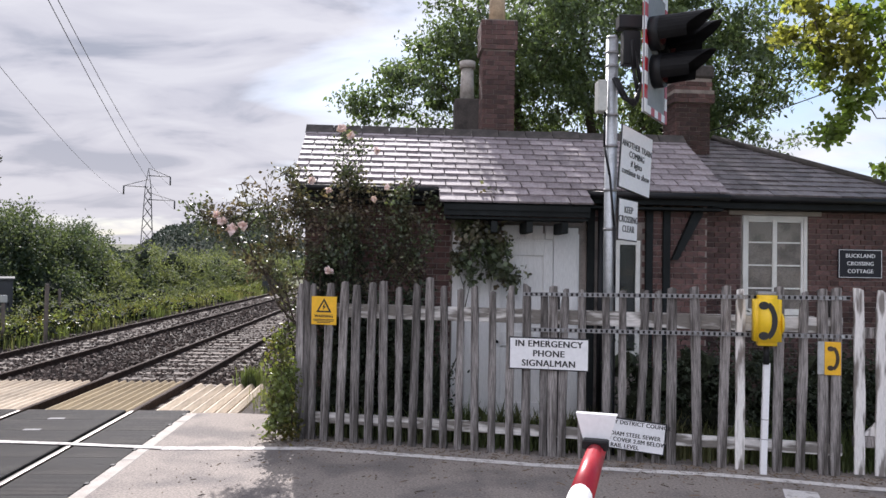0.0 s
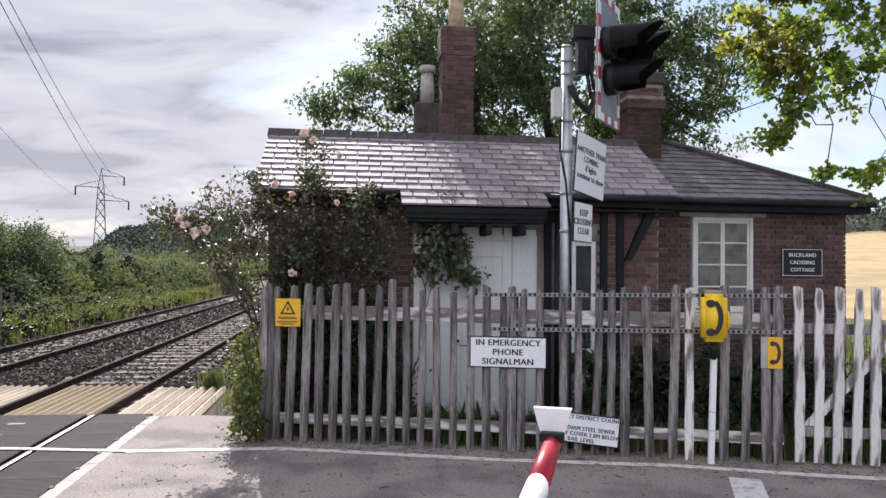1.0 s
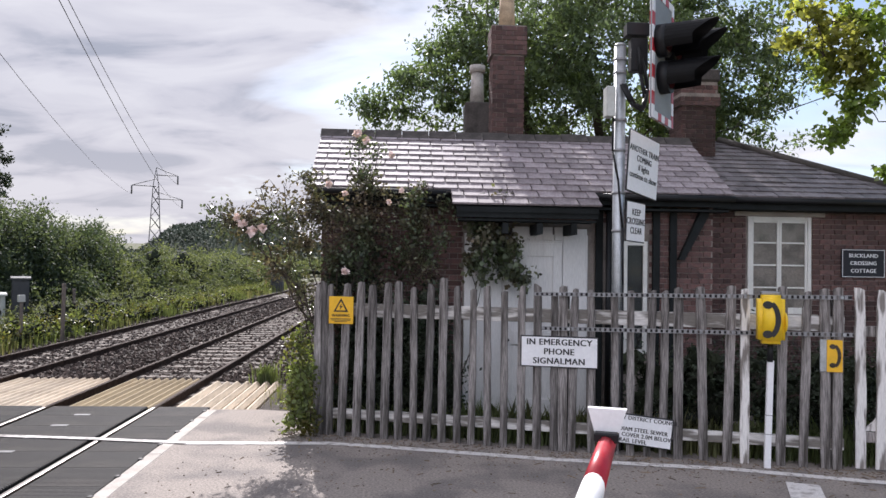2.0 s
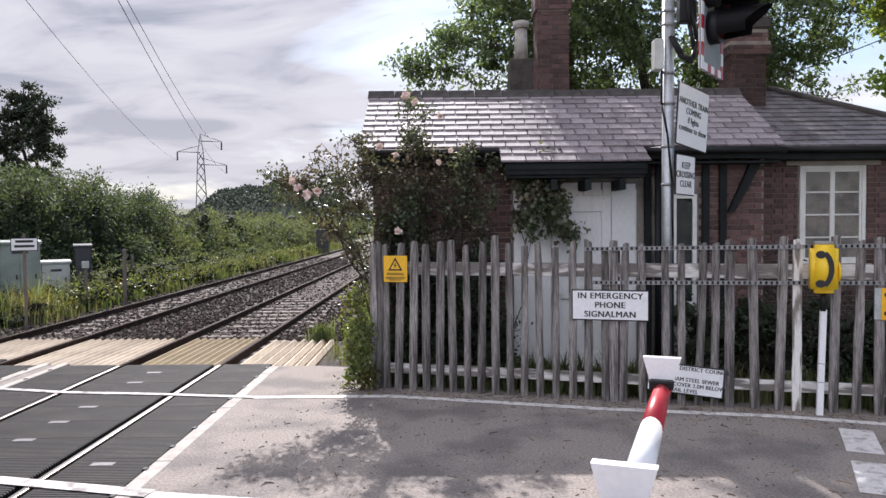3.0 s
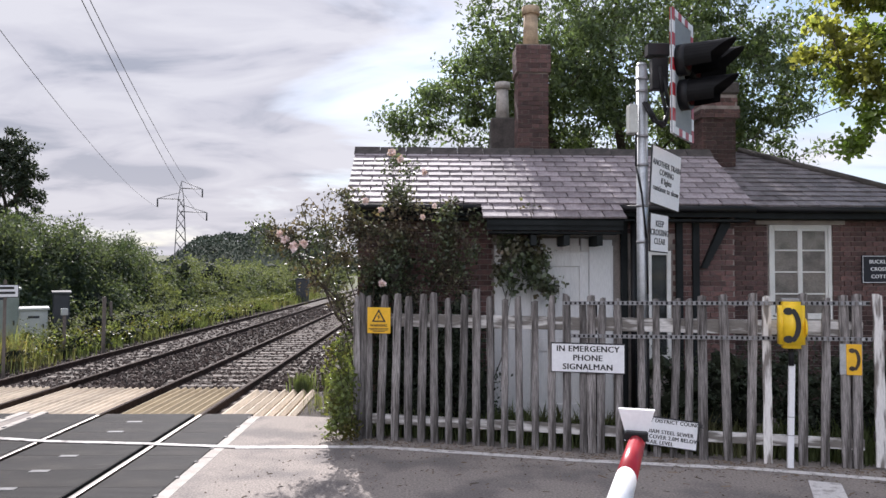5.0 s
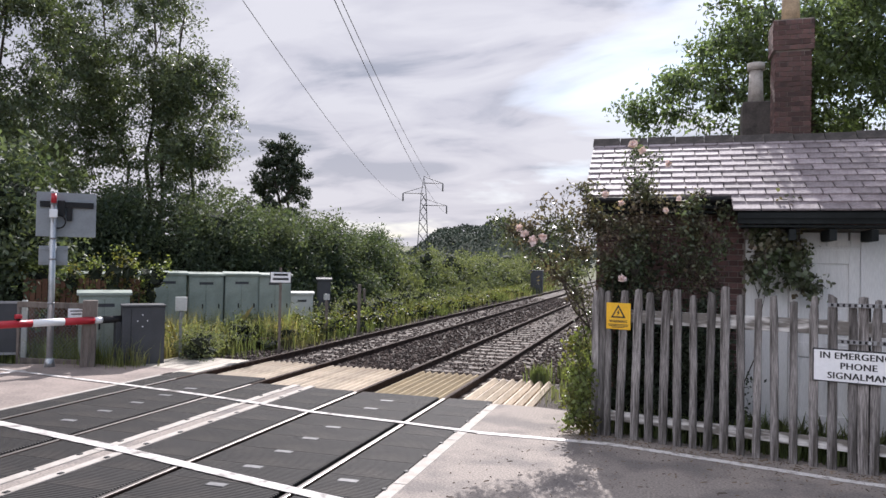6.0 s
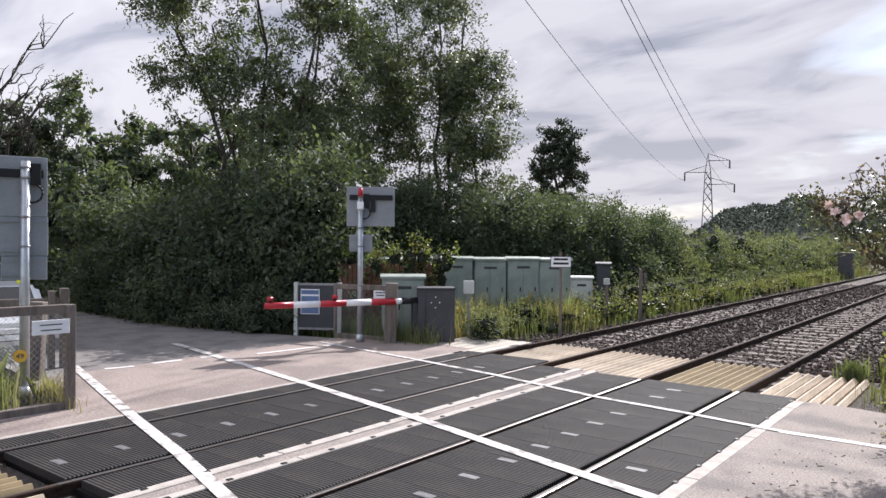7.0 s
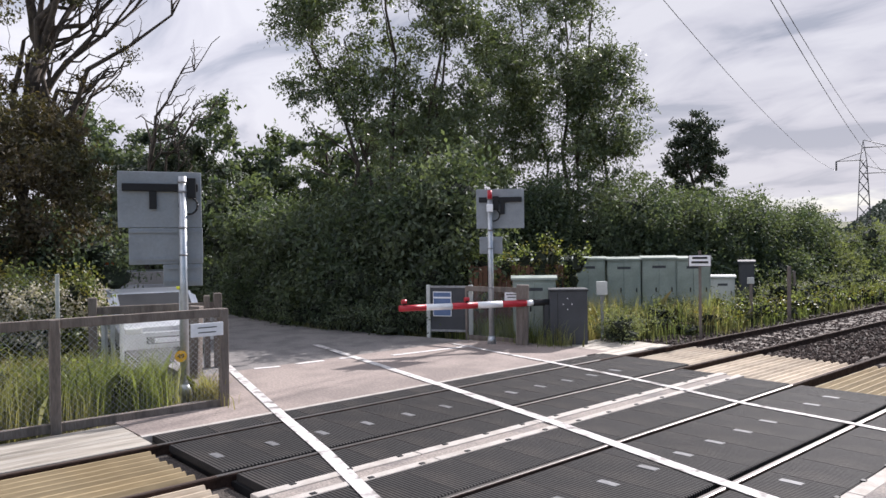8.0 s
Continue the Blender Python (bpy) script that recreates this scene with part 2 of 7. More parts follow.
# brighter copy of GRASS_BLADE: sunlight put into the colour, plus straw tones
GRASS_SUN = mat("sunlit_grass_blade", (0.175, 0.205, 0.075), 0.6, var=0.1, per_island=0.5, translucent=0.4, bump=0, scale=0.5, second=(0.32, 0.275, 0.16))
TIMBER_BLEACHED = mat("bleached_planks", (0.45, 0.41, 0.35), 0.85, var=0.25, scale=4, fine_scale=30, second=(0.24, 0.21, 0.17), stretch=(1.2, 0.1, 1), per_object=0.2)
SEED_HEAD = mat("pale_seed_head", (0.50, 0.46, 0.40), 0.8, var=0.1, per_island=0.3, translucent=0.2, bump=0)
LEAF_SCRUB = mat("leaf_scrub_green", (0.145, 0.165, 0.088), 0.7, var=0.15, per_island=0.5, translucent=0.35, bump=0, scale=0.35, second=(0.092, 0.115, 0.064))
# hedge hearts: the shade deep among leaves and twigs is put into the colour
HEART = mat("hedge_inner_shade", (0.028, 0.036, 0.018), 0.95, var=0.4, scale=1.5, fine_scale=9, bump=0.8, bump_dist=0.1)
FAR_WOOD = mat("far_wood", (0.075, 0.094, 0.068), 0.95, var=0.3, scale=0.1, fine_scale=0.8, bump=0)
PETAL = mat("pale_pink_petal", (0.88, 0.71, 0.68), 0.6, var=0.05, per_island=0.15, translucent=0.06, bump=0)
CAR_PAINT = mat("silver_car_paint", (0.55, 0.57, 0.6), 0.3, metal=0.4, var=0.03, bump=0)
CAR_DARK = mat("dark_car_paint", (0.10, 0.11, 0.125), 0.3, metal=0.3, var=0.03, bump=0)
CAR_GLASS = mat("car_glass", (0.02, 0.022, 0.025), 0.08, var=0.02, bump=0)
TYRE = mat("tyre_rubber", (0.02, 0.02, 0.02), 0.9, var=0.1, bump=0)
ORANGE = mat("orange_sign_face", (0.55, 0.10, 0.02), 0.6, var=0.1, bump=0)
BLUE = mat("blue_notice", (0.12, 0.18, 0.33), 0.6, var=0.1, bump=0)
HIVIS = mat("lime_yellow", (0.75, 0.75, 0.05), 0.6, var=0.1, bump=0)


def rubber_material():
    m = mat("ribbed_rubber_panel", (0.026, 0.0245, 0.0248), 0.75, var=0.3, scale=1.3, fine_scale=30, second=(0.050, 0.043, 0.039), mix=(0.48, 0.75), per_object=0.14, spec=0.22)
    n, l = m.node_tree.nodes, m.node_tree.links
    tc, wv = n.new("ShaderNodeTexCoord"), n.new("ShaderNodeTexWave")
    wv.bands_direction, wv.wave_profile = "Y", "SIN"
    wv.inputs["Scale"].default_value = 8.0
    l.new(tc.outputs["Object"], wv.inputs["Vector"])
    bp = n.new("ShaderNodeBump")
    bp.inputs["Strength"].default_value, bp.inputs["Distance"].default_value = 0.9, 0.012
    l.new(wv.outputs["Fac"], bp.inputs["Height"])
    l.new(bp.outputs[0], n["Principled BSDF"].inputs["Normal"])
    # shade in the grooves is put into the colour, the rib tops are worn paler
    hue = next(k for k in n if k.bl_idname == "ShaderNodeHueSaturation")
    worn = n.new("ShaderNodeMapRange")
    worn.inputs[3].default_value, worn.inputs[4].default_value = 0.45, 1.35
    l.new(wv.outputs["Fac"], worn.inputs[0])
    mul = n.new("ShaderNodeMix")
    mul.data_type, mul.blend_type = "RGBA", "MULTIPLY"
    mul.inputs[0].default_value = 1.0
    l.new(hue.outputs[0], mul.inputs[6])
    l.new(worn.outputs[0], mul.inputs[7])
    l.new(mul.outputs[2], n["Principled BSDF"].inputs["Base Color"])
    return m


RUBBER = rubber_material()
GRIT = mat("dry_litter", (0.16, 0.12, 0.085), 0.9, var=0.2, per_island=0.6, bump=0)
STUD = mat("worn_grey_reflector", (0.15, 0.15, 0.155), 0.6, var=0.25, scale=9, fine_scale=60, per_object=0.25, bump=0)


def glass_material():
    m = bpy.data.materials.new("window_glass")
    m.use_nodes = True
    b = m.node_tree.nodes["Principled BSDF"]
    b.inputs["Base Color"].default_value = (0.9, 0.95, 0.95, 1)
    b.inputs["Roughness"].default_value, b.inputs["Transmission Weight"].default_value, b.inputs["IOR"].default_value = 0.02, 1.0, 1.25
    return m


GLASS = glass_material()


# ---- mesh helpers ----
def box(bm, x0, x1, y0, y1, z0, z1, bev=0.0):
    made = bmesh.ops.create_cube(bm, size=1, matrix=Matrix.Translation(((x0 + x1) / 2, (y0 + y1) / 2, (z0 + z1) / 2)) @ Matrix.Diagonal((x1 - x0, y1 - y0, z1 - z0, 1)))
    if bev:
        edges = list({e for v in made["verts"] for e in v.link_edges})
        bmesh.ops.bevel(bm, geom=edges, offset=bev, segments=1, affect="EDGES")
    return bm


def tube(bm, p, q, r0, r1=None, n=10, caps=True):
    r1 = r0 if r1 is None else r1
    p, q = Vector(p), Vector(q)
    m = (q - p).to_track_quat("Z", "Y").to_matrix()
    rings = [[bm.verts.new(c + m @ Vector((r * math.cos(2 * math.pi * i / n), r * math.sin(2 * math.pi * i / n), 0))) for i in range(n)] for c, r in ((p, r0), (q, r1))]
    for i in range(n):
        bm.faces.new((rings[0][i], rings[0][(i + 1) % n], rings[1][(i + 1) % n], rings[1][i])).smooth = True
    if caps:
        bm.faces.new(rings[0][::-1])
        bm.faces.new(rings[1])
    return bm


def pipe(bm, pts, r, n=6):
    for a, b in zip(pts, pts[1:]):
        tube(bm, a, b, r, r, n)
    return bm


def prism(bm, poly, lift, axis="z", shift=0.0):
    """A polygon of (a, b) pairs pushed along an axis from shift by lift."""
    def put(a, b, c):
        return {"z": (a, b, c), "y": (a, c, b), "x": (c, a, b)}[axis]
    lo = [bm.verts.new(put(a, b, shift)) for a, b in poly]
    hi = [bm.verts.new(put(a, b, shift + lift)) for a, b in poly]
    n = len(poly)
    bm.faces.new(lo[::-1])
    bm.faces.new(hi)
    for i in range(n):
        bm.faces.new((lo[i], lo[(i + 1) % n], hi[(i + 1) % n], hi[i]))
    bmesh.ops.recalc_face_normals(bm, faces=bm.faces[:])
    return bm


def B():
    return bmesh.new()


def mesh_of(bm, name, material):
    me = bpy.data.meshes.new(name)
    bm.normal_update()
    bm.to_mesh(me)
    bm.free()
    me.materials.append(material)
    return me


def thing(name, label, category, m=None, group="", kind=""):
    ob = new(name)
    ob.matrix_world = m or Matrix()
    ob.empty_display_size = 0.2
    return tagged(ob, label, category, group, kind)


def part(name, bm, material, parent, label="", kind=""):
    me = bm if isinstance(bm, bpy.types.Mesh) else mesh_of(bm, name, material)
    ob = new(name, me)
    ob.parent = parent
    return tagged(ob, label, "", "", kind)


def solo(name, bm, material, label, category="", kind="", m=None, group=""):
    ob = new(name, bm if isinstance(bm, bpy.types.Mesh) else mesh_of(bm, name, material))
    if m:
        ob.matrix_world = m
    return tagged(ob, label, category, group, kind)


def raw(name, verts, faces, material, smooth=False):
    me = bpy.data.meshes.new(name)
    me.from_pydata([tuple(v) for v in verts], [], faces)
    me.materials.append(material)
    if smooth:
        me.polygons.foreach_set("use_smooth", [True] * len(me.polygons))
    me.update()
    return me


def words(text, size, material, m, parent, name="lettering", squash=1.0, spacing=1.0):
    """Lettering, a mesh for each line; the strokes are doubled to make them bold."""
    lines = text.split("\n")
    for i, line in enumerate(lines):
        if not line:
            continue
        cu = bpy.data.curves.new(name, "FONT")
        cu.body, cu.size, cu.align_x, cu.align_y, cu.extrude = line, size, "CENTER", "CENTER", 0.0008
        cu.resolution_u, cu.space_character = 3, 1.08
        tmp = bpy.data.objects.new(name, cu)
        me = bpy.data.meshes.new_from_object(tmp)
        bpy.data.objects.remove(tmp)
        bm = bmesh.new()
        bm.from_mesh(me)
        for sx, dz in ((0.034, 0.0003), (-0.034, 0.0006)):
            made = bmesh.ops.duplicate(bm, geom=bm.verts[:len(me.vertices)] + bm.edges[:len(me.edges)] + bm.faces[:len(me.polygons)])
            bmesh.ops.translate(bm, verts=[v for v in made["geom"] if isinstance(v, bmesh.types.BMVert)], vec=(sx * size, 0, dz))
            bm.verts.ensure_lookup_table()
            bm.edges.ensure_lookup_table()
            bm.faces.ensure_lookup_table()
        bm.to_mesh(me)
        bm.free()
        me.materials.clear()
        me.materials.append(material)
        ob = new(name, me)
        ob.parent = parent
        ob.matrix_local = m @ Matrix.Translation((0, ((len(lines) - 1) / 2 - i) * size * spacing, 0)) @ Matrix.Diagonal((squash, 1, 1, 1))


FACE = Matrix.Rotation(radians(90), 4, "X")  # lays lettering upright, facing -y
rng = np.random.default_rng(7)

# ---- ground, road, railway ----
def ground_height(x, y):
    d = math.hypot(x, y)
    az = math.degrees(math.atan2(x, y))
    east = max(0.0, min(1.0, (az - 24) / 12)) * max(0.0, 1 - max(0.0, az - 100) / 40)
    rise = max(0.0, d - 22) * 0.055 * east
    far = max(0.0, d - 260) * 0.03
    return -0.17 + min(rise, 16) + min(far, 30)


def ground_sheet():
    rings = [0] + [2.0 * 1.16 ** i for i in range(48)]
    n = 96
    verts = [(0, 5, -0.17)]
    for r in rings[1:]:
        verts += [(r * math.sin(2 * math.pi * k / n), 5 + r * math.cos(2 * math.pi * k / n), ground_height(r * math.sin(2 * math.pi * k / n), r * math.cos(2 * math.pi * k / n))) for k in range(n)]
    faces = [(0, 1 + (k + 1) % n, 1 + k) for k in range(n)]
    for i in range(len(rings) - 2):
        a, b = 1 + i * n, 1 + (i + 1) * n
        faces += [(a + k, a + (k + 1) % n, b + (k + 1) % n, b + k) for k in range(n)]
    me = raw("ground", verts, faces, GRASS, True)
    me.materials.append(FIELD)
    for p in me.polygons:
        c = p.center
        if c.z > 0.3 and math.hypot(c.x, c.y) < 400 and c.x > 0:
            p.material_index = 1
    return me


solo("ground", ground_sheet(), None, "rough grass ground with a dry stubble field rising beyond", "ground", "structure")

def slab(name, poly, top, depth, material, label, category="road", kind="structure"):
    return solo(name, prism(B(), poly, depth, "z", top - depth), material, label, category, kind)


slab("road", [(-2.572, 3.0), (-2.572, 9.895), (-2.0, 9.895), (-1.45, 9.75), (-1.0, 8.75), (6.0, 6.75), (40, -1.8), (40, -13), (4, -1.6), (-0.6, 0.4), (-2.572, 2.2)], 0.0, 0.3, ASPHALT_WORN, "sun-bleached grey asphalt road with loose grit")
slab("road_far_apron", [(-8.98, 1.92), (-10.25, 1.92), (-10.4, 3.2), (-12.3, 3.9), (-12.3, 10.3), (-10.6, 11.0), (-8.98, 11.0)], 0.0, 0.3, ASPHALT_TAN, "pale worn asphalt apron beside the rails")
slab("road_far", [(-12.302, 3.9), (-22, 5.0), (-40, 3.2), (-80, -6), (-80, 0), (-40, 8.4), (-23, 10.0), (-15, 9.6), (-12.302, 10.3)], -0.004, 0.3, ASPHALT, "grey asphalt lane between hedges")
slab("pavement", [(-2.5, 1.9), (-0.6, 0.396), (4, -1.604), (12, -4), (12, -9), (-2.5, -6)], -0.006, 0.3, ASPHALT_DARK, "dark asphalt verge behind the barrier", "pavement")


def stripe(pts, width, z=0.004, material=None, label="white painted road line", name="road_marking"):
    """A painted band along a line of plan points."""
    bm = B()
    left, right = [], []
    for i, p in enumerate(pts):
        a, b = Vector(pts[max(0, i - 1)]), Vector(pts[min(len(pts) - 1, i + 1)])
        d = (b - a).normalized()
        n = Vector((-d.y, d.x)) * width / 2
        left.append(bm.verts.new((p[0] + n.x, p[1] + n.y, z)))
        right.append(bm.verts.new((p[0] - n.x, p[1] - n.y, z)))
    for i in range(len(pts) - 1):
        bm.faces.new((right[i], right[i + 1], left[i + 1], left[i]))
    made = bmesh.ops.extrude_face_region(bm, geom=bm.faces[:])
    bmesh.ops.translate(bm, verts=[v for v in made["geom"] if isinstance(v, bmesh.types.BMVert)], vec=(0, 0, 0.003))
    bmesh.ops.recalc_face_normals(bm, faces=bm.faces[:])
    return solo(name, bm, material or PAINT_LINE, label, "road marking", "structure", group="road lines")


stripe([(14, 3.7), (4.65, 6.43), (3.42, 6.88), (1.53, 7.28), (-0.1, 7.76), (-0.85, 7.95), (-2.45, 7.95)], 0.12)
stripe([(-2.45, 7.95), (-3.58, 8.13), (-4.95, 8.30), (-6.05, 8.58), (-7.1, 8.82), (-8.91, 9.14), (-12.03, 9.62)], 0.10, 0.010, PAINT_WORN)
stripe([(2.0, 3.86), (-0.61, 4.45), (-2.45, 4.80)], 0.15)
stripe([(-2.45, 4.82), (-3.76, 5.14), (-6.0, 5.73), (-8.52, 6.29), (-14.15, 7.47)], 0.15, 0.010, PAINT_WORN)
stripe([(-4.2, 2.24), (-5.45, 2.61), (-6.95, 3.09), (-8.70, 3.58), (-12.95, 4.84)], 0.14, 0.010, PAINT_WORN)
for a, b in (((3.90, 6.37), (3.58, 5.65)), ((3.47, 5.39), (3.13, 4.66)), ((2.94, 4.36), (2.7, 3.6)), ((2.5, 3.1), (2.25, 2.4))):
    stripe([a, b], 0.30)
for a, b in (((-12.27, 5.03), (-12.15, 5.48)), ((-12.18, 5.82), (-12.14, 6.4)), ((-12.12, 6.75), (-12.05, 7.1)), ((-11.7, 7.7), (-11.5, 9.7))):
    stripe([a, b], 0.12)

RAILS = (-3.5, -5.005, -6.95, -8.455)
Y0, Y1 = 2.0, 9.85


def railway():
    solo("ballast_bed", prism(B(), [(-10.1, -0.165), (-9.1, -0.145), (-2.6, -0.145), (-1.6, -0.165), (-1.6, -0.5), (-10.1, -0.5)], 190, "y", 10.2), BALLAST, "brown-grey stone ballast bed under the rails", "railway", "structure")
    solo("ballast_bed", prism(B(), [(-9.6, -0.16), (-9.1, -0.12), (-2.6, -0.12), (-1.6, -0.16), (-1.6, -0.5), (-9.6, -0.5)], 46, "y", -44), BALLAST, "brown-grey stone ballast bed under the rails", "railway", "structure")
    for x in RAILS:
        rail = thing("rail", "rusty steel railway rail with a polished head", "rail", pose(x, 0, 0), "running rails", "structure")
        web = [(-0.07, -0.155), (0.07, -0.155), (0.07, -0.14), (0.01, -0.125), (0.01, -0.035), (0.036, -0.03), (0.036, -0.004), (-0.036, -0.004), (-0.036, -0.03), (-0.01, -0.035), (-0.01, -0.125), (-0.07, -0.14)]
        part("rail_body", prism(B(), web, 235, "y", -40), RAIL_SIDE, rail)
        head = [(-0.022, -0.0045), (0.022, -0.0045), (0.022, 0.001), (0.014, 0.004), (-0.014, 0.004), (-0.022, 0.001)]
        part("rail_head", prism(B(), head, 41.9, "y", -40), RAIL_DULL, rail, "dull brown running surface")
        part("rail_head", prism(B(), [(a * 1.25, b) for a, b in head], 8.1, "y", 1.901), RAIL_TOP, rail, "polished steel running surface")
        part("rail_head", prism(B(), head, 185, "y", 10.002), RAIL_DULL, rail, "dull brown running surface")
    sleeper = mesh_of(prism(B(), [(-1.28, -0.17), (1.28, -0.17), (1.27, -0.10), (0.95, -0.085), (-0.95, -0.085), (-1.27, -0.10)], 0.25, "y", -0.12), "sleeper", SLEEPER)
    track = thing("track", "pale concrete sleepers half sunk in ballast", "sleepers", None, "", "structure")
    for cx in (-4.2525, -7.7025):
        for k in range(110):
            ob = part("sleeper", sleeper, None, track)
            ob.location = (cx, 10.4 + k * 0.66 + rng.normal(0, 0.02), -0.042 if cx > -5 else -0.055)
    # loose stones
    cube = [(-1, -1, -1), (1, -1, -1), (1, 1, -1), (-1, 1, -1), (-0.7, -0.6, 1), (0.6, -0.7, 1), (0.7, 0.6, 1), (-0.6, 0.7, 1)]
    quads = [(0, 3, 2, 1), (4, 5, 6, 7), (0, 1, 5, 4), (1, 2, 6, 5), (2, 3, 7, 6), (3, 0, 4, 7)]
    base = np.array(cube, float)
    verts, faces = [], []
    n = 13000
    ys = 13.1 + (rng.random(n) ** 1.8) * 34
    xs = -10.0 + rng.random(n) * 8.2
    for x, y in zip(xs, ys):
        s = rng.uniform(0.016, 0.036) * (1 + (y - 10) * 0.012)
        q = Euler(rng.uniform(0, 6.28, 3)).to_matrix()
        between = any(abs(x - c) < 0.75 for c in (-4.2525, -7.7025))
        z = -0.15 + rng.uniform(0, 0.03) + (0.05 if -6.7 < x < -5.3 else 0.0) - (0.01 if between else 0)
        o = len(verts)
        pts = (base * rng.uniform(0.6, 1.2, (8, 3)) * s) @ np.array(q) + (x, y, z)
        verts += pts.tolist()
        faces += [tuple(o + i for i in f) for f in quads]
    solo("ballast_stones", raw("ballast_stones", verts, faces, STONE), None, "loose grey and brown ballast stones", "ballast", "stuff")


railway()


def crossing_deck():
    deck = thing("crossing_deck", "black ribbed rubber level crossing panels between the rails", "crossing deck", None, "", "structure")
    part("deck_base", box(B(), -8.98, -2.58, Y0 + 0.05, Y1 - 0.02, -0.4, -0.075), BLACK, deck)
    strips = [(-3.44, -2.725), (-4.91, -3.60), (-5.84, -5.065), (-6.885, -6.26), (-8.36, -7.05), (-8.90, -8.515)]
    step = 0.62
    for i, (a, b) in enumerate(strips):
        off = {0: 0.0, 1: 0.06, 2: 0.1, 3: 0.25, 4: 0.0, 5: 0.05}[i]
        end = Y1 + (0.3 if i in (2, 3, 4, 5) else 0) + (0.25 if i in (4, 5) else 0)
        w = (b - a) / 2
        me = mesh_of(prism(B(), [(-w, -0.07), (w, -0.07), (w, -0.008), (w - 0.012, 0.002), (-w + 0.012, 0.002), (-w, -0.008)], step - 0.006, "y", -(step - 0.006) / 2), "rubber_panel", RUBBER)
        y = Y0 + off * 0.3
        while y + step <= end + 0.3:
            ob = part("rubber_panel", me, None, deck)
            ob.location = ((a + b) / 2, y + step / 2, 0)
            y += step
    for a, b, z in ((-2.72, -2.575, 0.004), (-5.95, -5.84, 0.006), (-6.26, -6.13, 0.006), (-8.975, -8.90, 0.006)):
        y = Y0 - 0.1
        while y < Y1 + (0.0 if a > -3 else 0.35):
            ln = 1.86
            ob = part("edge_beam", box(B(), a, b, y, min(y + ln - 0.012, Y1 + (0.02 if a > -3 else 0.4)), -0.3, z, 0.006), CONCRETE_EDGE, deck)
            y += ln
    part("six_foot_slab", box(B(), -6.13, -5.95, Y0, Y1 + 0.3, -0.3, -0.006), ASPHALT_WORN, deck, "gritty concrete strip between the two tracks")
    clip = mesh_of(box(B(), -0.022, 0.022, -0.03, 0.03, 0, 0.010, 0.003), "lifting_lug", BLACK)
    for x in (-2.72, -5.87, -6.22):
        for k in range(13):
            ob = part("lifting_lug", clip, None, deck)
            ob.location = (x, Y0 + 0.3 + k * 0.62, 0.004)
    stud = mesh_of(box(B(), -0.10, 0.10, -0.045, 0.045, 0, 0.006, 0.002), "marker", STUD)
    for x, first in ((-4.26, 0.44), (-7.59, 0.20)):
        for k in range(12):
            ob = part("reflective_marker", stud, None, deck)
            ob.location = (x, Y0 + first + k * 0.64, 0.002)
    ob = part("reflective_marker", stud, None, deck)
    ob.location = (-3.15, 5.54, 0.002)
    return deck


crossing_deck()


def guard(x0, x1, y0, y1, pitch, material, label, flat=False):
    """Trespass guard: wedge-topped timbers along the rails."""
    g = thing("trespass_guard", label, "timber guard", pose(0, 0, -0.055 if y0 > 5 and not flat else 0), "trespass guards", "structure")
    part("bearer", box(B(), x0, x1, y0, y1, -0.14, -0.108), DARK_WOOD, g)
    n = max(1, int(round((x1 - x0) / pitch)))
    p = (x1 - x0) / n
    flat_top = [(-p * 0.49, -0.11), (p * 0.49, -0.11), (p * 0.49, -0.012), (p * 0.47, -0.002), (-p * 0.47, -0.002), (-p * 0.49, -0.012)]
    me = mesh_of(prism(B(), flat_top if flat else [(-p * 0.45, -0.11), (p * 0.45, -0.11), (p * 0.42, -0.06), (p * 0.12, 0.0), (-p * 0.05, 0.0), (-p * 0.42, -0.075)], y1 - y0, "y", 0), "wedge_timber", material)
    for k in range(n):
        ob = part("wedge_timber", me, None, g)
        ob.location = (x0 + (k + 0.5) * p, y0 + rng.normal(0, 0.015), 0.0)
    return g


guard(-3.36, -2.15, 9.9, 12.7, 0.17, TIMBER_TAN, "cream weathered wedge timbers beside the rail")
guard(-4.88, -3.62, 9.9, 13.0, 0.14, TIMBER_OLIVE, "olive-brown ribbed timbers between the rails")
guard(-6.87, -5.09, 10.25, 13.0, 0.14, TIMBER_TAN, "pale ribbed timbers between the two tracks")
guard(-8.34, -7.07, 10.5, 13.1, 0.14, TIMBER_TAN, "pale ribbed timbers between the far rails")
guard(-10.2, -8.56, 10.6, 12.6, 0.27, TIMBER_BLEACHED, "bleached grey planks beside the far rail", True)
guard(-8.34, -7.07, -1.2, 1.75, 0.16, TIMBER_OLIVE, "olive-brown ribbed timbers between the rails")
guard(-9.75, -8.56, -1.2, 1.9, 0.60, TIMBER_BLEACHED, "pale weathered planks beside the far rail", True)
guard(-6.87, -5.09, -1.2, 1.7, 0.16, TIMBER_TAN, "pale ribbed timbers between the two tracks")
guard(-4.88, -3.62, -1.2, 1.7, 0.14, TIMBER_OLIVE, "olive-brown ribbed timbers between the rails")


